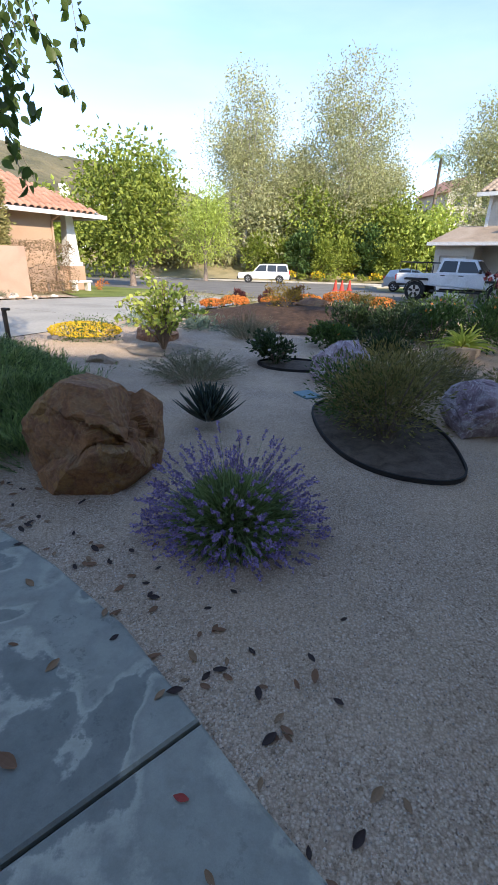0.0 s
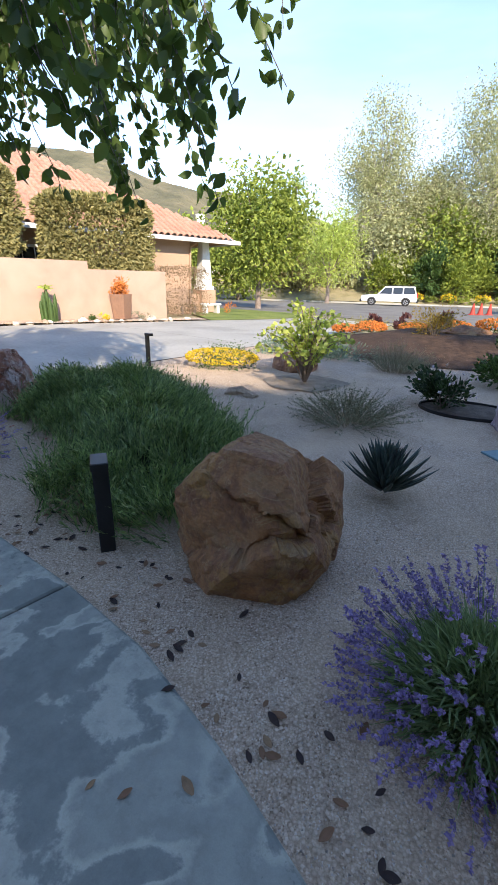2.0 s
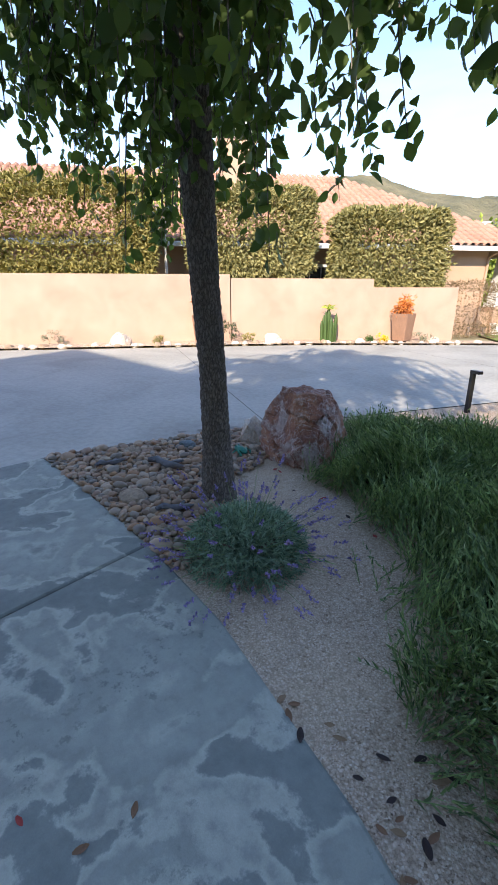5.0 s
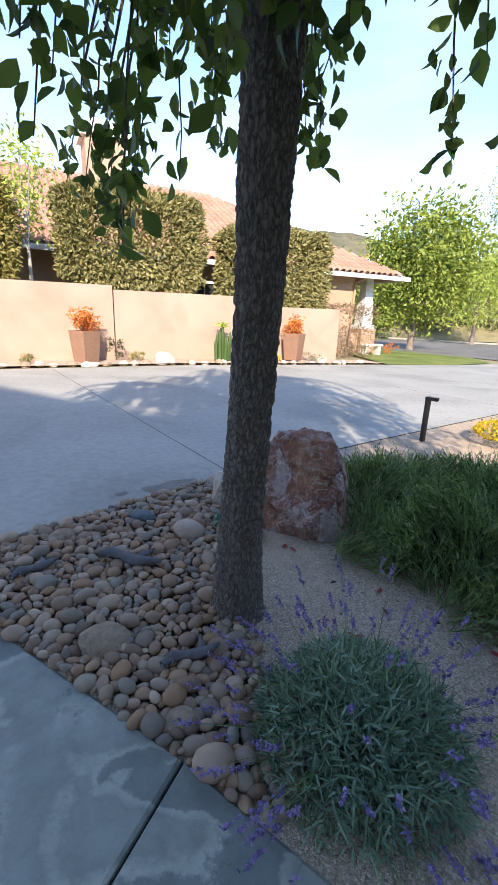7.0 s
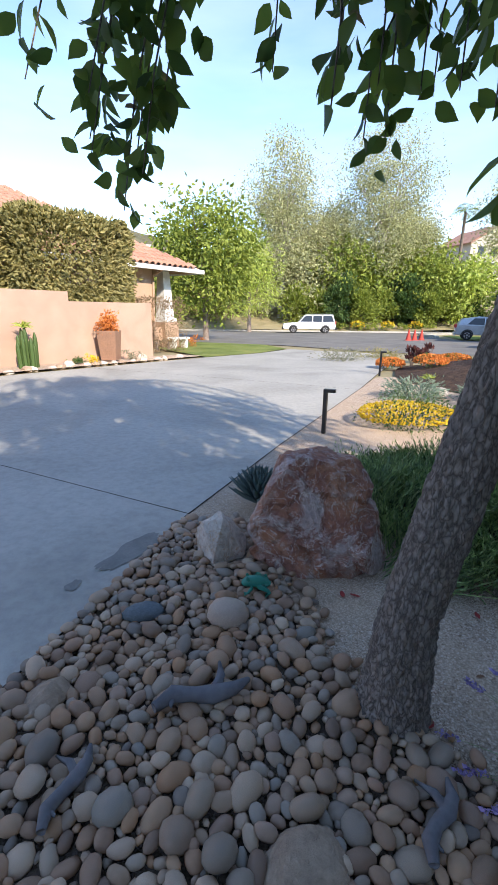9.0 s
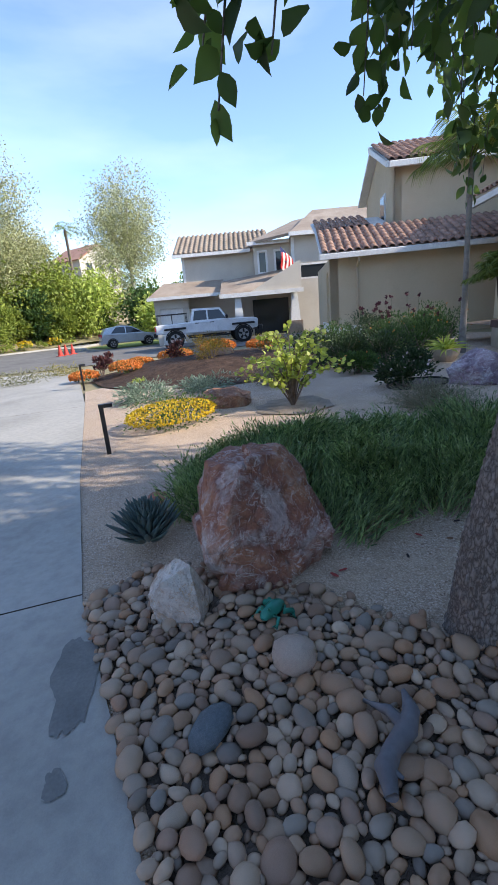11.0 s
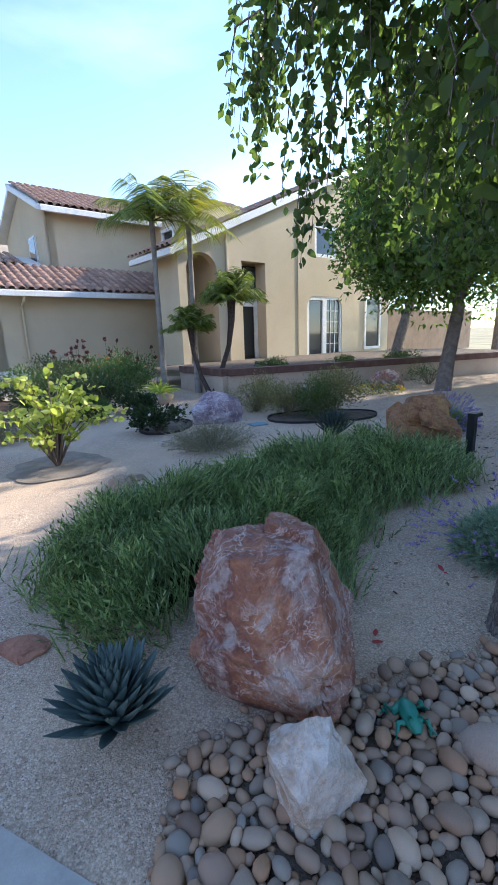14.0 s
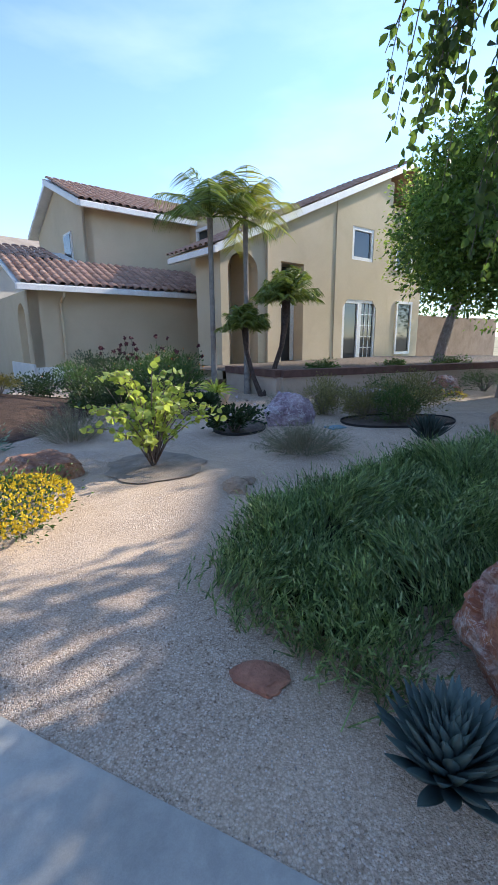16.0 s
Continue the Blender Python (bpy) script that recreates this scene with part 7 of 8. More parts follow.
def frog_figurine(x, y, z, turn):
    g = Geo()
    g.tube([(-0.065, 0, 0.018), (-0.045, 0, 0.026), (-0.01, 0, 0.034), (0.025, 0, 0.036), (0.048, 0, 0.034), (0.066, 0, 0.028), (0.074, 0, 0.024)], [0.010, 0.024, 0.032, 0.028, 0.026, 0.018, 0.008], 12)
    for s in (1, -1):
        g.tube([(0.045, s * 0.016, 0.050), (0.048, s * 0.018, 0.062), (0.050, s * 0.019, 0.068)], [0.010, 0.009, 0.004], 8)
        g.tube([(-0.040, s * 0.018, 0.024), (-0.008, s * 0.052, 0.038), (-0.048, s * 0.062, 0.022), (-0.058, s * 0.060, 0.006)], [0.015, 0.014, 0.010, 0.007], 8)
        g.tube([(0.028, s * 0.022, 0.026), (0.030, s * 0.050, 0.028), (0.048, s * 0.056, 0.008)], [0.010, 0.009, 0.006], 8)
        for k in (-1, 0, 1):
            g.tube([(0.046, s * 0.056, 0.008), (0.066, s * 0.056 + k * 0.012, 0.004)], [0.004, 0.0025], 5)
            g.tube([(-0.056, s * 0.060, 0.007), (-0.034, s * 0.074 + k * 0.012, 0.004)], [0.005, 0.0025], 5)
    whole("frog_figurine", g, TEAL, "small teal-green glazed frog figurine on the pebbles", "figurine", smooth=True, m=pose(x, y, z, 0, 0, turn))


frog_figurine(-4.68, 4.02, 0.03, 185)


# ---- far trees and plantings ----
tree("street_tree", "bright green rounded street tree on the lawn", -8.0, 28.8, gz(0, 28.8), 2.0, 0.17, (0, 0, 4.7), (3.0, 3.0, 3.3), L_FAR, BARK2, 9000, 0.26, 0.6, 190, 1.1, 31)
tree("willow_tree", "weeping pale green tree beyond the street", -6.0, 49.5, -0.9, 2.5, 0.2, (0, 0, 5.4), (3.0, 3.0, 3.6), L_LIME, BARK2, 5000, 0.5, 0.18, 70, 1.5, 32)
for k, (x, y, h, r) in enumerate([(-2.4, 59, 20, 4.4), (9.6, 60, 22, 5.2), (26.4, 59, 20, 4.8), (4.0, 62, 14, 4.4), (13.5, 63, 14, 4.4)]):
    tree("birch_tree", "tall airy pale-trunked tree with sparse grey-green leaves", x, y, 0.6, h * 0.34, 0.30, (0, 0, h * 0.57), (r, r, h * 0.40), L_BIRCH, BIRCH, 26000, 0.25, 0.55, 240, 2.0, 40 + k, "tree", "tall birch-like trees", (0.3, 0.2), 16)
for k, (x, y, h, r, mt) in enumerate([(-16, 50, 7, 3.6, L_FAR), (-21, 47, 8, 4, L_FAR), (-12, 60, 7.5, 3.6, L_OLIVE), (0.5, 60, 10, 3.8, L_BIRCH), (6.0, 59.5, 11, 4.2, L_FAR), (16, 60, 10.5, 4.4, L_FAR), (19.5, 58, 8.5, 3.8, L_LIME), (25.5, 54, 6.5, 3.0, L_MID), (12, 61, 11, 4.2, L_FAR), (-6.5, 61, 9, 3.8, L_BIRCH), (33, 52, 8, 3.6, L_MID), (-28, 52, 8, 4.5, L_FAR), (38, 58, 9, 4, L_FAR), (24, 49, 4.2, 2.2, L_LIME)]):
    tree("bank_tree", "leafy green tree on the planted bank", x, y, gz(0, min(y, 54)), 1.6, 0.18, (0, 0, h * 0.56), (r, r, h * 0.42), mt, BARK2, 5000, 0.46, 0.6, 110, 1.8, 60 + k, "tree", "bank trees")
for k in range(4, 13):
    x = -11 + 2.6 * k
    bush("hedge_shrub", "dense dark green hedge shrub on the bank", x, 57.0 + 0.8 * math.sin(k * 1.7), 2.1, 5.4 + 1.0 * math.sin(k * 2.3), L_FAR if k % 3 else L_MID, 2200, 0.36, 0.6, "hedge", 90 + k, False, None, "bank hedge", z=-0.5)
for k in range(9):
    x = 1.5 + 1.7 * k
    bush("flower_clump", "yellow flowering clump along the far kerb", x, 55.4 + 0.3 * math.sin(k), 0.8, 0.9, L_FAR, 260, 0.2, 0.5, "flowers", 110 + k, False, L_YELLOW if k % 2 else None, "kerb flowers", 120, 0.22, z=-0.7)


# far white houses on the rise
def far_house(x, y, z, w, d, h, turn, label, wall=TRIM, roof=TILE_N):
    t = thing("house", pose(x, y, z, 0, 0, turn), label, "house", "houses on the rise")
    part("wall", Geo().box(-w / 2, -d / 2, -8, w / 2, d / 2, h), wall, t)
    g = Geo()
    g.slab([(-w / 2, h), (w / 2, h), (0, h + w * 0.28)], -d / 2, d / 2)
    part("gable", g, wall, t)
    part("roof", plate([(-w / 2 - 0.5, -d / 2 - 0.4, h - 0.2), (0, -d / 2 - 0.4, h + w * 0.29), (0, d / 2, h + w * 0.29), (-w / 2 - 0.5, d / 2, h - 0.2)], 0.2), roof, t)
    part("roof", plate([(w / 2 + 0.5, -d / 2 - 0.4, h - 0.2), (0, -d / 2 - 0.4, h + w * 0.29), (0, d / 2, h + w * 0.29), (w / 2 + 0.5, d / 2, h - 0.2)], 0.2), roof, t)
    for i in (-1, 0, 1):
        for zz in (h * 0.25, h * 0.65):
            wi = new("window")
            wi.parent = t
            g = Geo().box(i * w * 0.28 - 0.6, -d / 2 - 0.06, zz, i * w * 0.28 + 0.6, -d / 2 + 0.02, zz + 1.4)
            part("pane", g, GLASS, wi)
    part("chimney", Geo().box(w * 0.2, 0, h, w * 0.2 + 0.9, 0.9, h + w * 0.36), wall, t)


far_house(32.5, 86, 6.5, 9, 9, 6, 15, "cream gabled house high behind the trees", STUCCO_G)
far_house(6, 84, 4.5, 14, 9, 7, -5, "cream house half hidden by birches", STUCCO_G)
far_house(-3.0, 90, 5.0, 10, 9, 6, 0, "cream house half hidden by birches", STUCCO_G)
far_house(-29, 66, 0.5, 9, 8, 6.2, -20, "white two-storey house with pink tile roof", TRIM)
far_house(-24, 72, 0.5, 10, 8, 6.6, 25, "white two-storey house with pink tile roof", TRIM)
far_house(27.5, 42.5, -0.6, 7, 8, 3.2, -48, "beige garage of the house down the street", STUCCO_G, TILE_G)
palm("palm_tree", "far fan palm above the trees", -13.5, 68, 0, [(0, 0, 0), (0, 0, 6), (0, 0, 13.5)], [0.3, 0.22, 0.2], 16, 2.6, 0.9, L_FAR, BARK2, 0.9, 6)
palm("palm_tree", "far fan palm above the trees", 25.0, 74, 1, [(0, 0, 0), (0, 0, 7), (0, 0, 14.5)], [0.3, 0.22, 0.2], 16, 2.6, 0.9, L_FAR, BARK2, 0.9, 7)


# ---- beside the neighbour's wall ----
def along_wall(a, b, z=0.0):
    p = NR @ Vector((a, b, z))
    return p.x, p.y


strip_poly = [along_wall(-22, -0.02), along_wall(1.2, -0.02), along_wall(1.2, -1.0), along_wall(-22, -1.0)]
whole("wall_border", poly_grid(strip_poly, 0.8, lambda x, y: gz(x, y) + 0.03), GRAVEL, "gravel border along the garden wall", "gravel", kind="structure")
rng = random.Random(17)
for k in range(44):
    a = -13 + 0.31 * k + rng.uniform(-0.1, 0.1)
    x, y = along_wall(a, -0.85 + rng.uniform(-0.08, 0.12))
    boulder("edge_stone", R_WHITE if k % 3 else R_TAN, x, y, rng.uniform(0.10, 0.2), rng.uniform(0.09, 0.14), rng.uniform(0.07, 0.12), 200 + k, "pale rounded stone edging the wall border", rng.uniform(0, 180), 0.2, 0.5, 0.02, "stone", "border stones", 3)
for k, (a, s) in enumerate([(-6.0, 0.32), (-10.2, 0.38), (-3.3, 0.18), (-0.9, 0.22)]):
    x, y = along_wall(a, -0.5)
    boulder("rock", R_WHITE, x, y, s, s, s * 0.9, 260 + k, "pale grey rock in the wall border", k * 40, 0.25, 0.7, 0.05, "rock", subdiv=4)
for a in (-7.9, -1.95):
    x, y = along_wall(a, -0.42)
    t = thing("flower_pot", pose(x, y, 0.0), "tall square brown pot with orange flowers", "pot", "pots by the wall")
    g = Geo()
    g.add([(-0.2, -0.2, 0), (0.2, -0.2, 0), (0.2, 0.2, 0), (-0.2, 0.2, 0), (-0.26, -0.26, 0.78), (0.26, -0.26, 0.78), (0.26, 0.26, 0.78), (-0.26, 0.26, 0.78), (-0.22, -0.22, 0.78), (0.22, -0.22, 0.78), (0.22, 0.22, 0.78), (-0.22, 0.22, 0.78), (-0.21, -0.21, 0.68), (0.21, -0.21, 0.68), (0.21, 0.21, 0.68), (-0.21, 0.21, 0.68)], [(3, 2, 1, 0)] + [(k * 4 + i, k * 4 + (i + 1) % 4, k * 4 + 4 + (i + 1) % 4, k * 4 + 4 + i) for k in range(3) for i in range(4)] + [(12, 13, 14, 15)])
    part("pot", g, TERRA, t)
    P, D = clumps(14, 40, (0, 0, 1.0), (0.22, 0.22, 0.25), 0.2, int(-a * 10))
    part("bloom", leaf_mesh("bloom", P, D, 0.10, 0.4, L_ORANGE), None, t)
# columnar cactus
x, y = along_wall(-4.3, -0.45)
t = thing("cactus", pose(x, y, 0), "cluster of upright green cactus columns", "cactus")
for k in range(9):
    a = k * 2.4
    r = 0.0 if k == 0 else 0.14 + 0.05 * (k % 2)
    h = 0.95 - 0.05 * k
    g = Geo()
    for j in range(8):
        z = h * j / 7
        rr = 0.055 * (1 if j < 6 else (0.8 if j == 6 else 0.25))
        for i in range(12):
            q = math.pi * 2 * i / 12
            w = rr * (1 if i % 2 else 0.78)
            g.v.append((r * math.cos(a) * (1 + 0.2 * z) + w * math.cos(q), r * math.sin(a) * (1 + 0.2 * z) + w * math.sin(q), z))
    for j in range(7):
        for i in range(12):
            g.f.append((j * 12 + i, j * 12 + (i + 1) % 12, j * 12 + 12 + (i + 1) % 12, j * 12 + 12 + i))
    g.f.append(tuple(7 * 12 + i for i in range(12)))
    part("column", g, L_MID, t)
strap_plant(x, y, 0.34, 26, L_LIME, "pale green rosette on top of the cactus", 0.92, 0.05)
for k, (a, r, h, mt) in enumerate([(-3.0, 0.25, 0.2, L_MID), (-2.6, 0.28, 0.2, L_YELLOW), (-1.3, 0.35, 0.35, L_GREY), (-6.7, 0.25, 0.3, L_OLIVE), (-9.2, 0.25, 0.3, L_OLIVE), (-12, 0.4, 0.35, L_GREY), (-7.2, 0.28, 0.75, L_DARK)]):
    x, y = along_wall(a, -0.45)
    bush("border_plant", "small drought plant in the wall border", x, y, r, h, mt, 260, 0.06, 0.4, "plant", 130 + k, False, None, "border plants")


# clipped hedges behind the wall
def hedge(a0, a1, b, z0, z1, mat, label, n, seed, leaf=0.115):
    x, y = along_wall((a0 + a1) / 2, b)
    t = thing("hedge", Matrix.Translation((x, y, 0)) @ pose(0, 0, 0, 0, 0, math.degrees(math.atan2(0.834, 0.552))), label, "hedge", "hedges behind the wall")
    rng = np.random.default_rng(seed)
    w, h = (a1 - a0) / 2, (z1 - z0) / 2
    q = rng.uniform(-1, 1, (n, 3))
    ax = rng.integers(0, 3, n)
    q[np.arange(n), ax] = np.sign(q[np.arange(n), ax]) * rng.uniform(0.6, 1.0, n)
    lump = np.array([1 + 0.13 * noise.noise(Vector((p[0] * 2.2 + seed, p[1] * 2, p[2] * 2.2))) for p in q])[:, None]
    rr = np.maximum(1, np.linalg.norm(q[:, [0, 2]], axis=1, keepdims=True) / 1.22)
    P = q / rr * lump * np.array([w, 0.55, h]) + np.array([0, 0, (z0 + z1) / 2])
    part("foliage", leaf_mesh("foliage", P, q + rng.normal(size=q.shape) * 0.8, rng.uniform(0.7, 1.3, n) * leaf, 0.5, mat), None, t)
    g = Geo()
    for i in (-0.5, 0.1, 0.6):
        g.tube([(i * w, 0, -0.1), (i * w * 1.05, 0, z0 + 0.3)], [0.06, 0.05], 6)
    part("stem_work", g, BARK2, t)


hedge(-3.75, -0.15, 1.0, 1.45, 3.75, L_OLIVE, "clipped olive-green hedge tree above the wall", 20000, 5, 0.14)
hedge(-8.2, -4.5, 1.0, 1.85, 4.2, L_OLIVE, "rounded olive-green hedge tree above the wall", 20000, 6, 0.14)
hedge(-14.5, -9.2, 0.9, 1.7, 4.3, leafy("yellow_hedge_leaf", (0.16, 0.15, 0.04), (0.32, 0.27, 0.09), 0.6, 0.3), "loose yellow-green shrubs above the wall", 20000, 7, 0.14)
hedge(0.35, 2.75, 1.6, -0.1, 1.75, leafy("brown_hedge_leaf", (0.14, 0.10, 0.06), (0.26, 0.18, 0.11), 0.7, 0.2), "clipped brownish hedge at the wall end", 4500, 8, 0.07)
x, y = along_wall(-8.9, 1.0)
tree("young_tree", "thin young tree with fresh green leaves", x, y, 0, 2.6, 0.05, (0, 0, 3.9), (0.8, 0.8, 1.5), L_LIME, BIRCH, 900, 0.13, 0.5, 40, 0.4, 44)
# bench and stones by the porch
whole("garden_bench", Geo().box(-0.5, -0.18, 0.36, 0.5, 0.18, 0.44, bev=0.02).box(-0.4, -0.14, 0, -0.26, 0.14, 0.36).box(0.26, -0.14, 0, 0.40, 0.14, 0.36), TRIM, "pale stone garden bench by the porch", "bench", m=NR @ pose(3.9, NY - 0.75, -0.2))
bush("border_plant", "small rusty shrub by the porch", along_wall(5.2, 2.8)[0], along_wall(5.2, 2.8)[1], 0.4, 0.6, L_ORANGE, 250, 0.08, 0.4, "plant", 140, False)


# ---- vehicles ----
def wheel(parent, x, y, r, w, side):
    wh = part("wheel", Geo().tube([(0, -w / 2, 0), (0, -w * 0.38, 0), (0, w * 0.38, 0), (0, w / 2, 0)], [r * 0.9, r, r, r * 0.9], 24), TYRE, parent, "", False)
    wh.matrix_local = pose(x, y, r)
    ri = part("rim", Geo().tube([(0, -0.02, 0), (0, 0.02, 0)], [r * 0.62, r * 0.62], 20), RIM, wh)
    ri.matrix_local = pose(0, side * w / 2, 0)
    g = Geo()
    for k in range(5):
        a = k * 2 * math.pi / 5
        m = Matrix.Translation((0, side * (w / 2 + 0.022), 0)) @ Matrix.Rotation(a, 4, "Y")
        g.box(-0.05, -0.012, r * 0.18, 0.05, 0.012, r * 0.58, m)
    part("spoke", g, TYRE, wh)


def vehicle(name, m, label, body, cabin, width, wheels, r, paint, glass_rows, tumble=0.14, extra=None):
    """body and cabin: side outlines in x and z; glass_rows: side windows as x and z outlines."""
    t = thing(name, m, label, "car", "parked vehicles")
    g = Geo().slab(body, -width / 2, width / 2)
    b = part("body", g, paint, t)
    bv = b.modifiers.new("soft", "BEVEL")
    bv.width, bv.segments = 0.05, 2
    n = len(cabin)
    zlo, zhi = min(z for _, z in cabin), max(z for _, z in cabin)

    def hw(z):
        return width / 2 - 0.03 - tumble * (z - zlo) / (zhi - zlo)

    g = Geo()
    g.add([(x, -hw(z), z) for x, z in cabin] + [(x, hw(z), z) for x, z in cabin], [tuple(range(n)), tuple(range(2 * n - 1, n - 1, -1))] + [(i, n + i, n + (i + 1) % n, (i + 1) % n) for i in range(n)])
    c = part("cabin", g, paint, t)
    for row in glass_rows:
        for s in (-1, 1):
            g = Geo()
            g.add([(x, s * (hw(z) + 0.006), z) for x, z in row], [tuple(range(len(row)))])
            part("side_window", g, GLASS, t)
    front = sorted(cabin, key=lambda p: -p[0])
    for wx in wheels:
        for s in (-1, 1):
            wheel(t, wx, s * (width / 2 - 0.08), r, 0.24, s)
            g = Geo()
            arc = [(wx + (r + 0.07) * math.cos(a), r + (r + 0.07) * math.sin(a)) for a in np.linspace(0, math.pi, 13)]
            arc += [(wx + (r + 0.01) * math.cos(a), r + (r + 0.01) * math.sin(a)) for a in np.linspace(math.pi, 0, 13)]
            k = 13
            g.add([(x, s * (width / 2 + 0.012), z) for x, z in arc], [(i, i + 1, 2 * k - 2 - i, 2 * k - 1 - i) for i in range(k - 1)])
            part("wheel_arch", g, TYRE, t)
    return t


# white estate car, nose towards -x
suv = vehicle("estate_car", pose(0.2, 49.0, gz(0, 49), 0, 0, 178), "white long estate car parked along the far kerb", [(-2.6, 0.42), (2.6, 0.42), (2.68, 0.62), (2.62, 0.95), (1.1, 1.08), (-2.55, 1.1), (-2.66, 0.8)], [(1.15, 1.06), (0.45, 1.82), (-2.35, 1.86), (-2.58, 1.08)], 2.0, (1.62, -1.62), 0.38, CAR_WHITE, [[(0.95, 1.14), (0.42, 1.72), (-0.25, 1.74), (-0.25, 1.14)], [(-0.35, 1.14), (-0.35, 1.74), (-1.25, 1.75), (-1.25, 1.14)], [(-1.35, 1.14), (-1.35, 1.75), (-2.25, 1.74), (-2.45, 1.16)]])
part("bumper", Geo().box(2.6, -0.95, 0.36, 2.78, 0.95, 0.62, bev=0.04), TYRE, suv)
part("bumper", Geo().box(-2.78, -0.95, 0.36, -2.6, 0.95, 0.62, bev=0.04), TYRE, suv)
part("roof_rail", Geo().tube([(0.2, -0.8, 1.9), (-2.1, -0.8, 1.93)], 0.025, 6), TYRE, suv)
part("roof_rail", Geo().tube([(0.2, 0.8, 1.9), (-2.1, 0.8, 1.93)], 0.025, 6), TYRE, suv)
part("tail_lamp", Geo().box(-2.68, -0.98, 0.85, -2.6, -0.82, 1.25), LAMP_RED, suv)
part("tail_lamp", Geo().box(-2.68, 0.82, 0.85, -2.6, 0.98, 1.25), LAMP_RED, suv)

# white pickup, nose away to the right
tr = Vector((7.7 + 10.6, 22.7 + 20.7)) / 2
pk = vehicle("pickup_truck", pose(tr.x, tr.y, gz(0, tr.y), 0, 0, -34), "white off-road pickup truck with black rack and arches", [(-2.7, 0.75), (2.0, 0.62), (2.5, 0.72), (2.55, 1.12), (2.4, 1.22), (0.75, 1.28), (-0.95, 1.24), (-2.72, 1.20)], [(1.02, 1.25), (0.62, 1.84), (-0.75, 1.88), (-0.95, 1.22)], 1.88, (1.72, -1.77), 0.44, CAR_WHITE, [[(0.86, 1.30), (0.58, 1.74), (-0.02, 1.76), (-0.02, 1.30)], [(-0.10, 1.30), (-0.10, 1.76), (-0.68, 1.77), (-0.80, 1.30)]], 0.12)
g = Geo()
for s in (-0.85, 0.85):
    g.tube([(-1.1, s, 1.2), (-1.1, s, 1.68), (-2.6, s, 1.68), (-2.6, s, 1.2)], 0.03, 6)
    g.tube([(-1.85, s, 1.2), (-1.85, s, 1.68)], 0.025, 6)
for x in (-1.1, -1.85, -2.6):
    g.tube([(x, -0.85, 1.68), (x, 0.85, 1.68)], 0.025, 6)
part("bed_rack", g, BLACK, pk)
part("bumper", Geo().box(2.5, -0.9, 0.58, 2.78, 0.9, 0.82, bev=0.04), BLACK, pk)
part("bumper", Geo().box(-2.85, -0.85, 0.62, -2.68, 0.85, 0.82, bev=0.03), BLACK, pk)
part("fender_flare", Geo().box(1.15, -1.02, 0.92, 2.35, -0.90, 1.02, bev=0.03), BLACK, pk)
part("fender_flare", Geo().box(1.15, 0.90, 0.92, 2.35, 1.02, 1.02, bev=0.03), BLACK, pk)
part("fender_flare", Geo().box(-2.3, -1.02, 0.92, -1.2, -0.90, 1.02, bev=0.03), BLACK, pk)
part("fender_flare", Geo().box(-2.3, 0.9, 0.92, -1.2, 1.02, 1.02, bev=0.03), BLACK, pk)
part("side_step", Geo().box(-1.1, -0.98, 0.45, 1.05, -0.84, 0.53, bev=0.02), BLACK, pk)
part("side_step", Geo().box(-1.1, 0.84, 0.45, 1.05, 0.98, 0.53, bev=0.02), BLACK, pk)
part("windscreen", Geo().add([(1.05, -0.78, 1.3), (1.05, 0.78, 1.3), (0.67, 0.72, 1.79), (0.67, -0.72, 1.79)], [(0, 1, 2, 3)]), GLASS, pk)
part("mirror", Geo().box(0.85, -1.12, 1.28, 0.97, -0.92, 1.46, bev=0.03), BLACK, pk)
part("mirror", Geo().box(0.85, 0.92, 1.28, 0.97, 1.12, 1.46, bev=0.03), BLACK, pk)
part("tail_lamp", Geo().box(-2.75, -0.92, 0.9, -2.69, -0.76, 1.14), LAMP_RED, pk)
part("tail_lamp", Geo().box(-2.75, 0.76, 0.9, -2.69, 0.92, 1.14), LAMP_RED, pk)
part("door_handle", Geo().box(0.05, -0.955, 1.14, 0.25, -0.935, 1.18), BLACK, pk)
part("door_handle", Geo().box(-0.72, -0.955, 1.14, -0.52, -0.935, 1.18), BLACK, pk)

# silver hatchback
hb = vehicle("hatchback_car", pose(10.9, 33.6, gz(0, 33.6) + 0.02, 0, 0, -20), "silver-grey small hatchback parked by the lawn", [(-2.0, 0.35), (2.0, 0.35), (2.08, 0.6), (1.95, 0.85), (1.0, 0.98), (-1.9, 1.05), (-2.08, 0.8)], [(1.05, 0.97), (0.15, 1.48), (-0.6, 1.58), (-1.7, 1.42), (-1.95, 1.02)], 1.75, (1.3, -1.3), 0.33, CAR_GREY, [[(0.85, 1.02), (0.15, 1.42), (-0.25, 1.47), (-0.25, 1.02)], [(-0.32, 1.02), (-0.32, 1.47), (-0.95, 1.46), (-1.35, 1.06)]])
part("tail_lamp", Geo().box(-2.1, -0.85, 0.8, -2.0, -0.65, 1.05), LAMP_RED, hb)
part("tail_lamp", Geo().box(-2.1, 0.65, 0.8, -2.0, 0.85, 1.05), LAMP_RED, hb)
part("bumper", Geo().box(1.95, -0.85, 0.3, 2.12, 0.85, 0.55, bev=0.05), CAR_GREY, hb)
part("bumper", Geo().box(-2.14, -0.85, 0.3, -2.0, 0.85, 0.55, bev=0.05), CAR_GREY, hb)

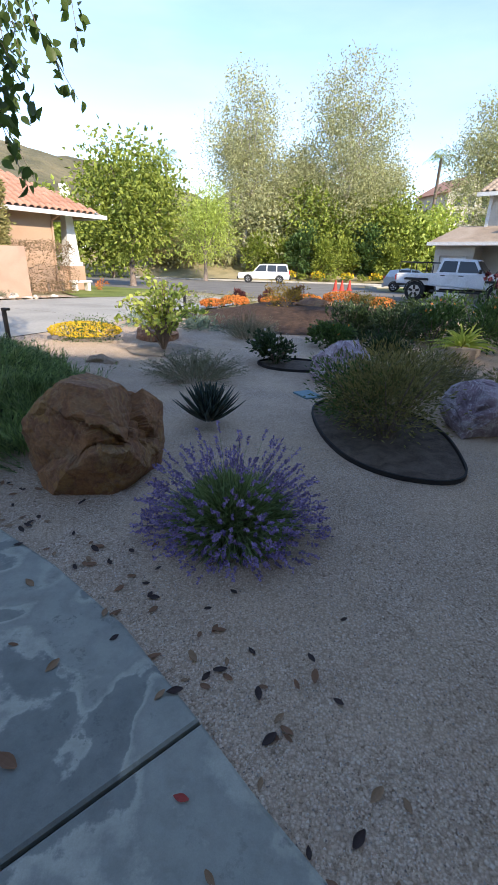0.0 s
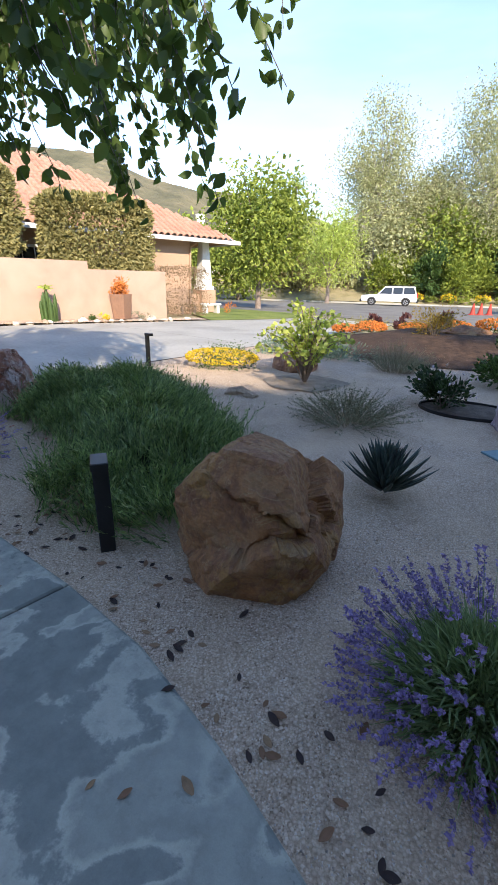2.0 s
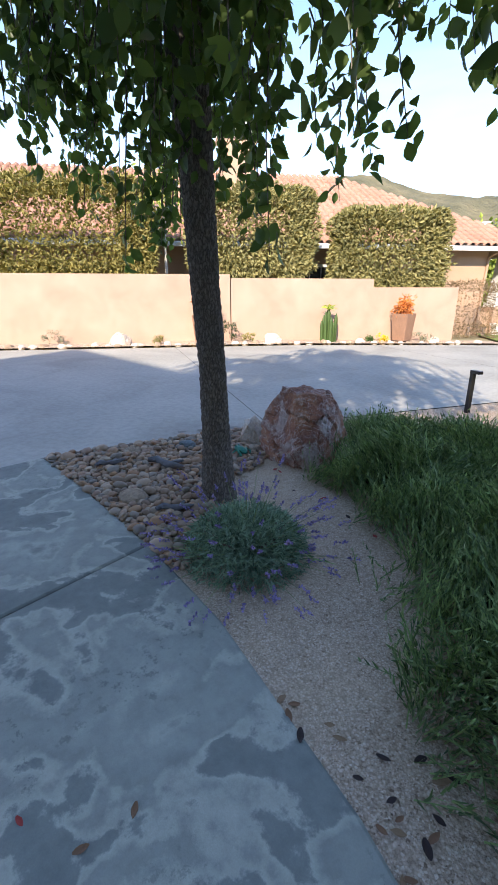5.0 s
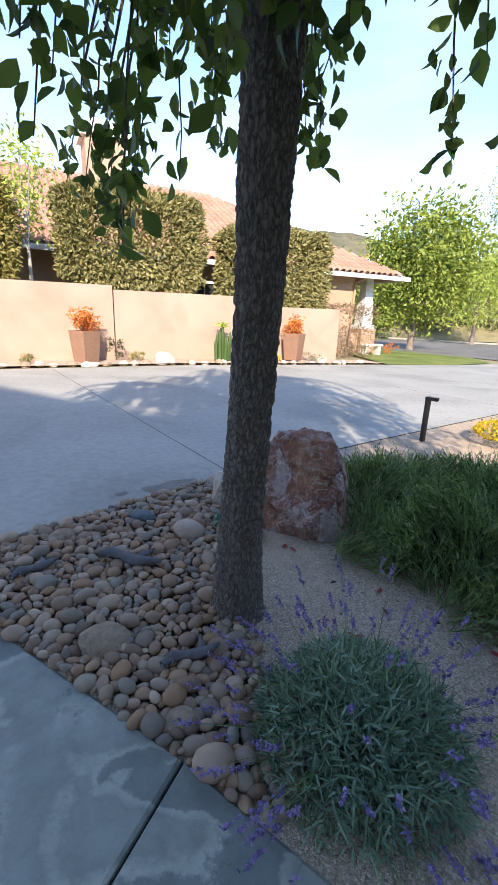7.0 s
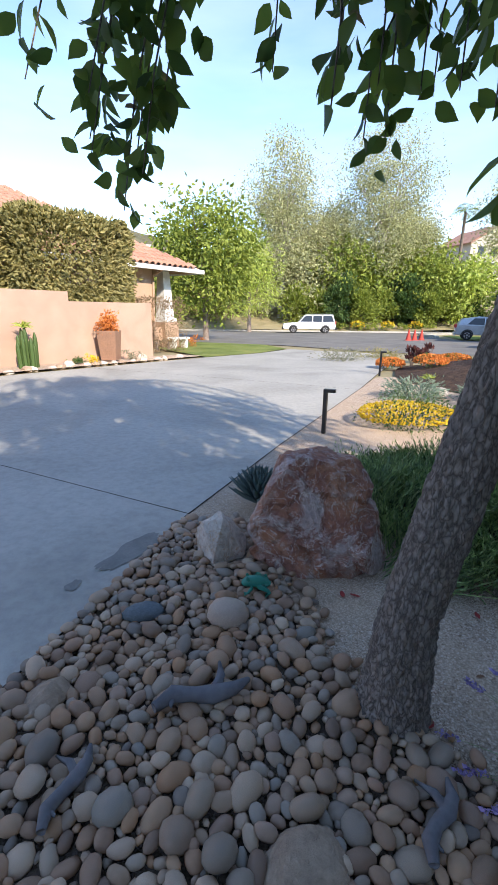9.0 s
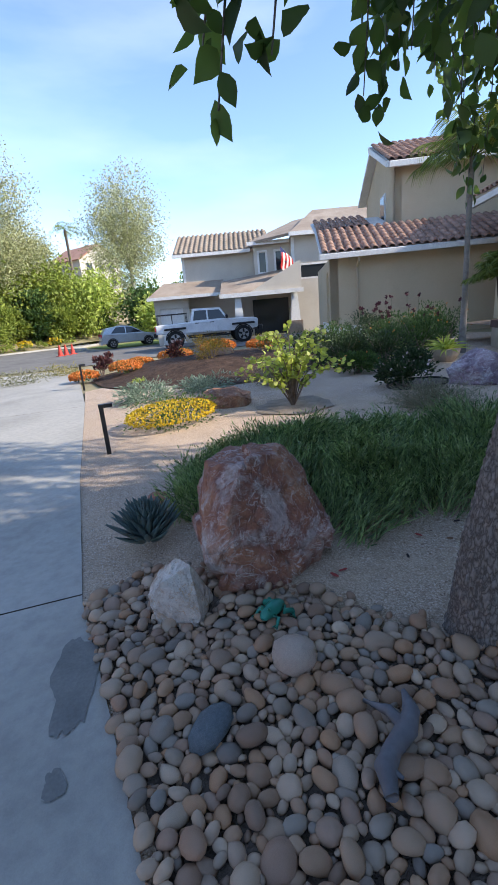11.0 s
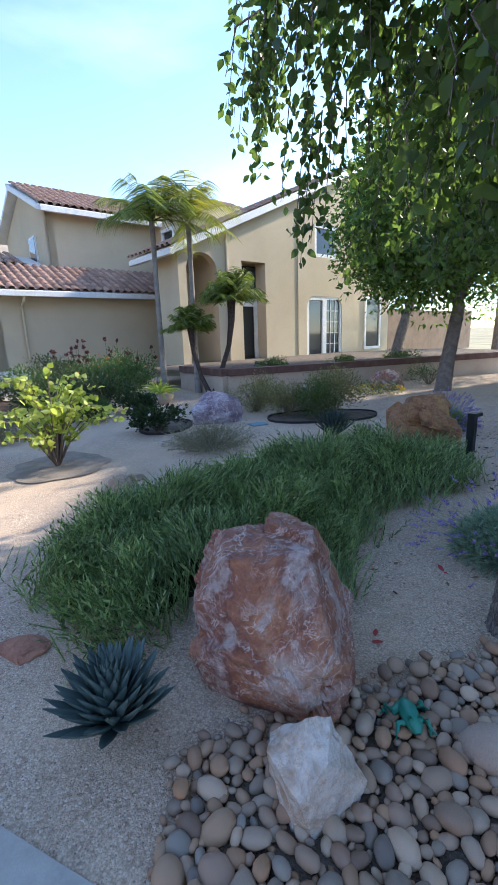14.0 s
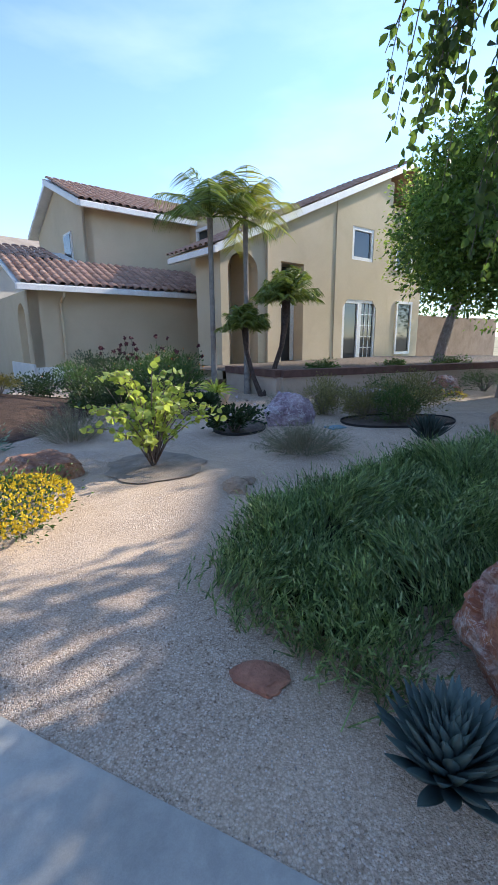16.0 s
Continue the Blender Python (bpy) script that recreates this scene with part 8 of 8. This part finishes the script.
# red cones by the far kerb
CONE = plain("red_plastic", (0.55, 0.06, 0.04), 0.6)
cone = thing("traffic_cone", pose(5.6, 32.5, gz(0, 32.5)), "red plastic safety cone beside the road", "cone", "safety cones")
part("cone_body", Geo().tube([(0, 0, 0.03), (0, 0, 0.7)], [0.17, 0.035], 16), CONE, cone)
part("base", Geo().box(-0.22, -0.22, 0, 0.22, 0.22, 0.03), CONE, cone)
for x, y in ((6.2, 32.9), (5.1, 32.2)):
    copy_thing(cone, pose(x, y, gz(0, y)))

# flag on the grey house
t = thing("flag", H2 @ pose(3.3, -2.5, 4.2, 0, 0, 0), "striped red and white flag on a slanted pole", "flag")
part("pole", Geo().tube([(0, 0.4, 0), (-0.9, -0.9, 0.9)], 0.025, 6), TRIM, t)
for k in range(7):
    g = Geo()
    for i in range(7):
        s = i / 6
        x = -0.15 - 0.75 * (k + 0.0) / 7
        x2 = -0.15 - 0.75 * (k + 1.0) / 7
        for xx in (x, x2):
            g.v.append((xx + 0.04 * math.sin(s * 5), -0.25 + xx * 0.9 + 0.1 * math.sin(s * 6 + xx * 5), 0.12 - xx * 0.9 - 1.15 * s))
    for i in range(6):
        g.f.append((2 * i, 2 * i + 1, 2 * i + 3, 2 * i + 2))
    part("stripe", g, LAMP_RED if k % 2 == 0 else TRIM, t)
g = Geo().add([(-0.55, -0.80, 0.62), (-0.92, -1.13, 0.95), (-0.92, -1.14, 0.35), (-0.55, -0.81, 0.05)], [(0, 1, 2, 3)])
part("canton", g, plain("dark_blue_cloth", (0.03, 0.04, 0.12), 0.9), t)


# ---- path lights ----
def path_light(x, y, h, turn, w=0.065):
    t = thing("path_light", pose(x, y, 0, 0, 0, turn), "black metal L-shaped path light standing in gravel", "path light", "path lights")
    part("post", Geo().box(-w / 2, -w * 0.35, -0.05, w / 2, w * 0.35, h - 0.03, bev=0.004), BLACK, t)
    part("head", Geo().box(-w / 2 - 0.002, -0.11, h - 0.035, w / 2 + 0.002, w * 0.35 + 0.002, h, bev=0.004), BLACK, t)


path_light(-1.745, 2.475, 0.52, 35, 0.075)
path_light(-3.95, 7.0, 0.51, 68, 0.06)
path_light(-2.0, 12.1, 0.5, 68, 0.06)

# valve lid flush in the gravel
whole("valve_lid", slab_geo([(0.40, 4.62), (0.52, 4.40), (0.70, 4.48), (0.58, 4.72)], -0.02, 0.018, 0.008), VALVE, "blue-green plastic valve box lid in the gravel", "lid")


# ---- fallen leaves and gravel grains ----
def curled_leaf(mat):
    g = Geo()
    for k in range(6):
        s = k / 5
        w = 0.32 * math.sin(math.pi * (0.08 + 0.87 * s))
        z = 0.10 + 0.22 * (s - 0.5) ** 2
        for q in (-1, -0.4, 0.4, 1):
            g.v.append((s - 0.5, w * q * 0.75, z + 0.22 * abs(q) ** 1.5 * w + 0.02 * math.sin(7 * s + q)))
    for k in range(5):
        for j in range(3):
            a = 4 * k + j
            g.f.append((a, a + 1, a + 5, a + 4))
    return g.mesh("fallen_leaf", mat)


LEAFS = [curled_leaf(L_DEAD), curled_leaf(plain("dark_leaf", (0.045, 0.028, 0.025), 0.8)), curled_leaf(L_REDLEAF), curled_leaf(plain("tan_leaf", (0.30, 0.19, 0.11), 0.8))]
lr = random.Random(6)
spots = [(0.395, 1.44, 1), (-0.044, 1.565, 1), (0.32, 1.09, 1)]
for _ in range(125):
    a = lr.random()
    x, y = -2.8 + 3.4 * a, 0
    base = np.interp(x, [p[0] for p in reversed(EDGE)], [p[1] for p in reversed(EDGE)])
    spots.append((x + lr.uniform(-0.1, 0.1), base + abs(lr.gauss(0.05, 0.28)), lr.choice([0, 0, 1, 1, 1, 3])))
for _ in range(22):
    x = lr.uniform(-3.0, 0.2)
    base = np.interp(x, [p[0] for p in reversed(EDGE)], [p[1] for p in reversed(EDGE)])
    spots.append((x, base - lr.uniform(0.08, 1.0), lr.choice([0, 1, 2, 3, 0])))
for _ in range(16):
    spots.append((lr.uniform(-4.4, -3.1), lr.uniform(3.3, 4.2), lr.choice([2, 2, 0, 1])))
BIG = [(-0.98, 1.22, 0), (-0.93, 1.14, 3), (-0.86, 1.02, 0), (-0.62, 0.86, 0), (-2.35, 1.95, 2), (-2.15, 1.75, 3), (-2.55, 1.72, 0), (-2.0, 1.45, 0), (-1.75, 1.35, 3)]
spots += BIG
for k, (x, y, kind) in enumerate(spots):
    ob = new("fallen_leaf", LEAFS[kind])
    on_walk = inside(x, y, walk_poly)
    ob.matrix_basis = pose(x, y, 0.012 if on_walk else 0.0, lr.uniform(-12, 12), lr.uniform(-12, 12), lr.uniform(0, 360)) @ Matrix.Scale(0.075 if (x, y, kind) in BIG else lr.uniform(0.030, 0.056), 4)
    tagged(ob, ("curled brown fallen leaf on the ground", "dark dried fallen leaf on the ground", "red fallen leaf on the ground", "tan dried fallen leaf on the ground")[kind], "leaf", "fallen leaves")

gr = np.random.default_rng(9)
tetra = np.array([(1, 0, -0.4), (-0.5, 0.8, -0.4), (-0.5, -0.8, -0.4), (0.1, 0.1, 0.8)])
tf = np.array([(0, 1, 3), (1, 2, 3), (2, 0, 3), (0, 2, 1)])
V, F = [], []
count = 0
while count < 30000:
    if count % 3:
        x, y = gr.uniform(-1.6, 1.8), gr.uniform(0.5, 3.2)
    else:
        x, y = gr.uniform(-5.4, -3.2), gr.uniform(4.4, 7.5)
    if inside(x, y, walk_poly) or not inside(x, y, garden) or inside(x, y, bed):
        if gr.random() < 0.5:
            count += 1
        continue
    dens = noise.noise(Vector((x * 1.3, y * 1.3, 5)))
    count += 1
    if dens < gr.uniform(-0.5, 0.15):
        continue
    s = gr.uniform(0.0022, 0.0052)
    a = gr.uniform(0, 6.28)
    c, sn = math.cos(a), math.sin(a)
    q = tetra * s * gr.uniform(0.7, 1.3, (1, 3))
    q = np.stack([q[:, 0] * c - q[:, 1] * sn, q[:, 0] * sn + q[:, 1] * c, q[:, 2]], 1) + np.array([x, y, gz(x, y) + s * 0.35])
    F.append(tf + len(V) * 4)
    V.append(q)
GRAIN = leafy("gravel_grain", (0.22, 0.18, 0.15), (0.55, 0.49, 0.43), 0.9, 0.0, 0.4)
tagged(new("gravel_grains", raw_mesh("gravel_grains", np.concatenate(V), np.concatenate(F), GRAIN)), "loose pale granite grains on the garden", "gravel", kind="stuff")
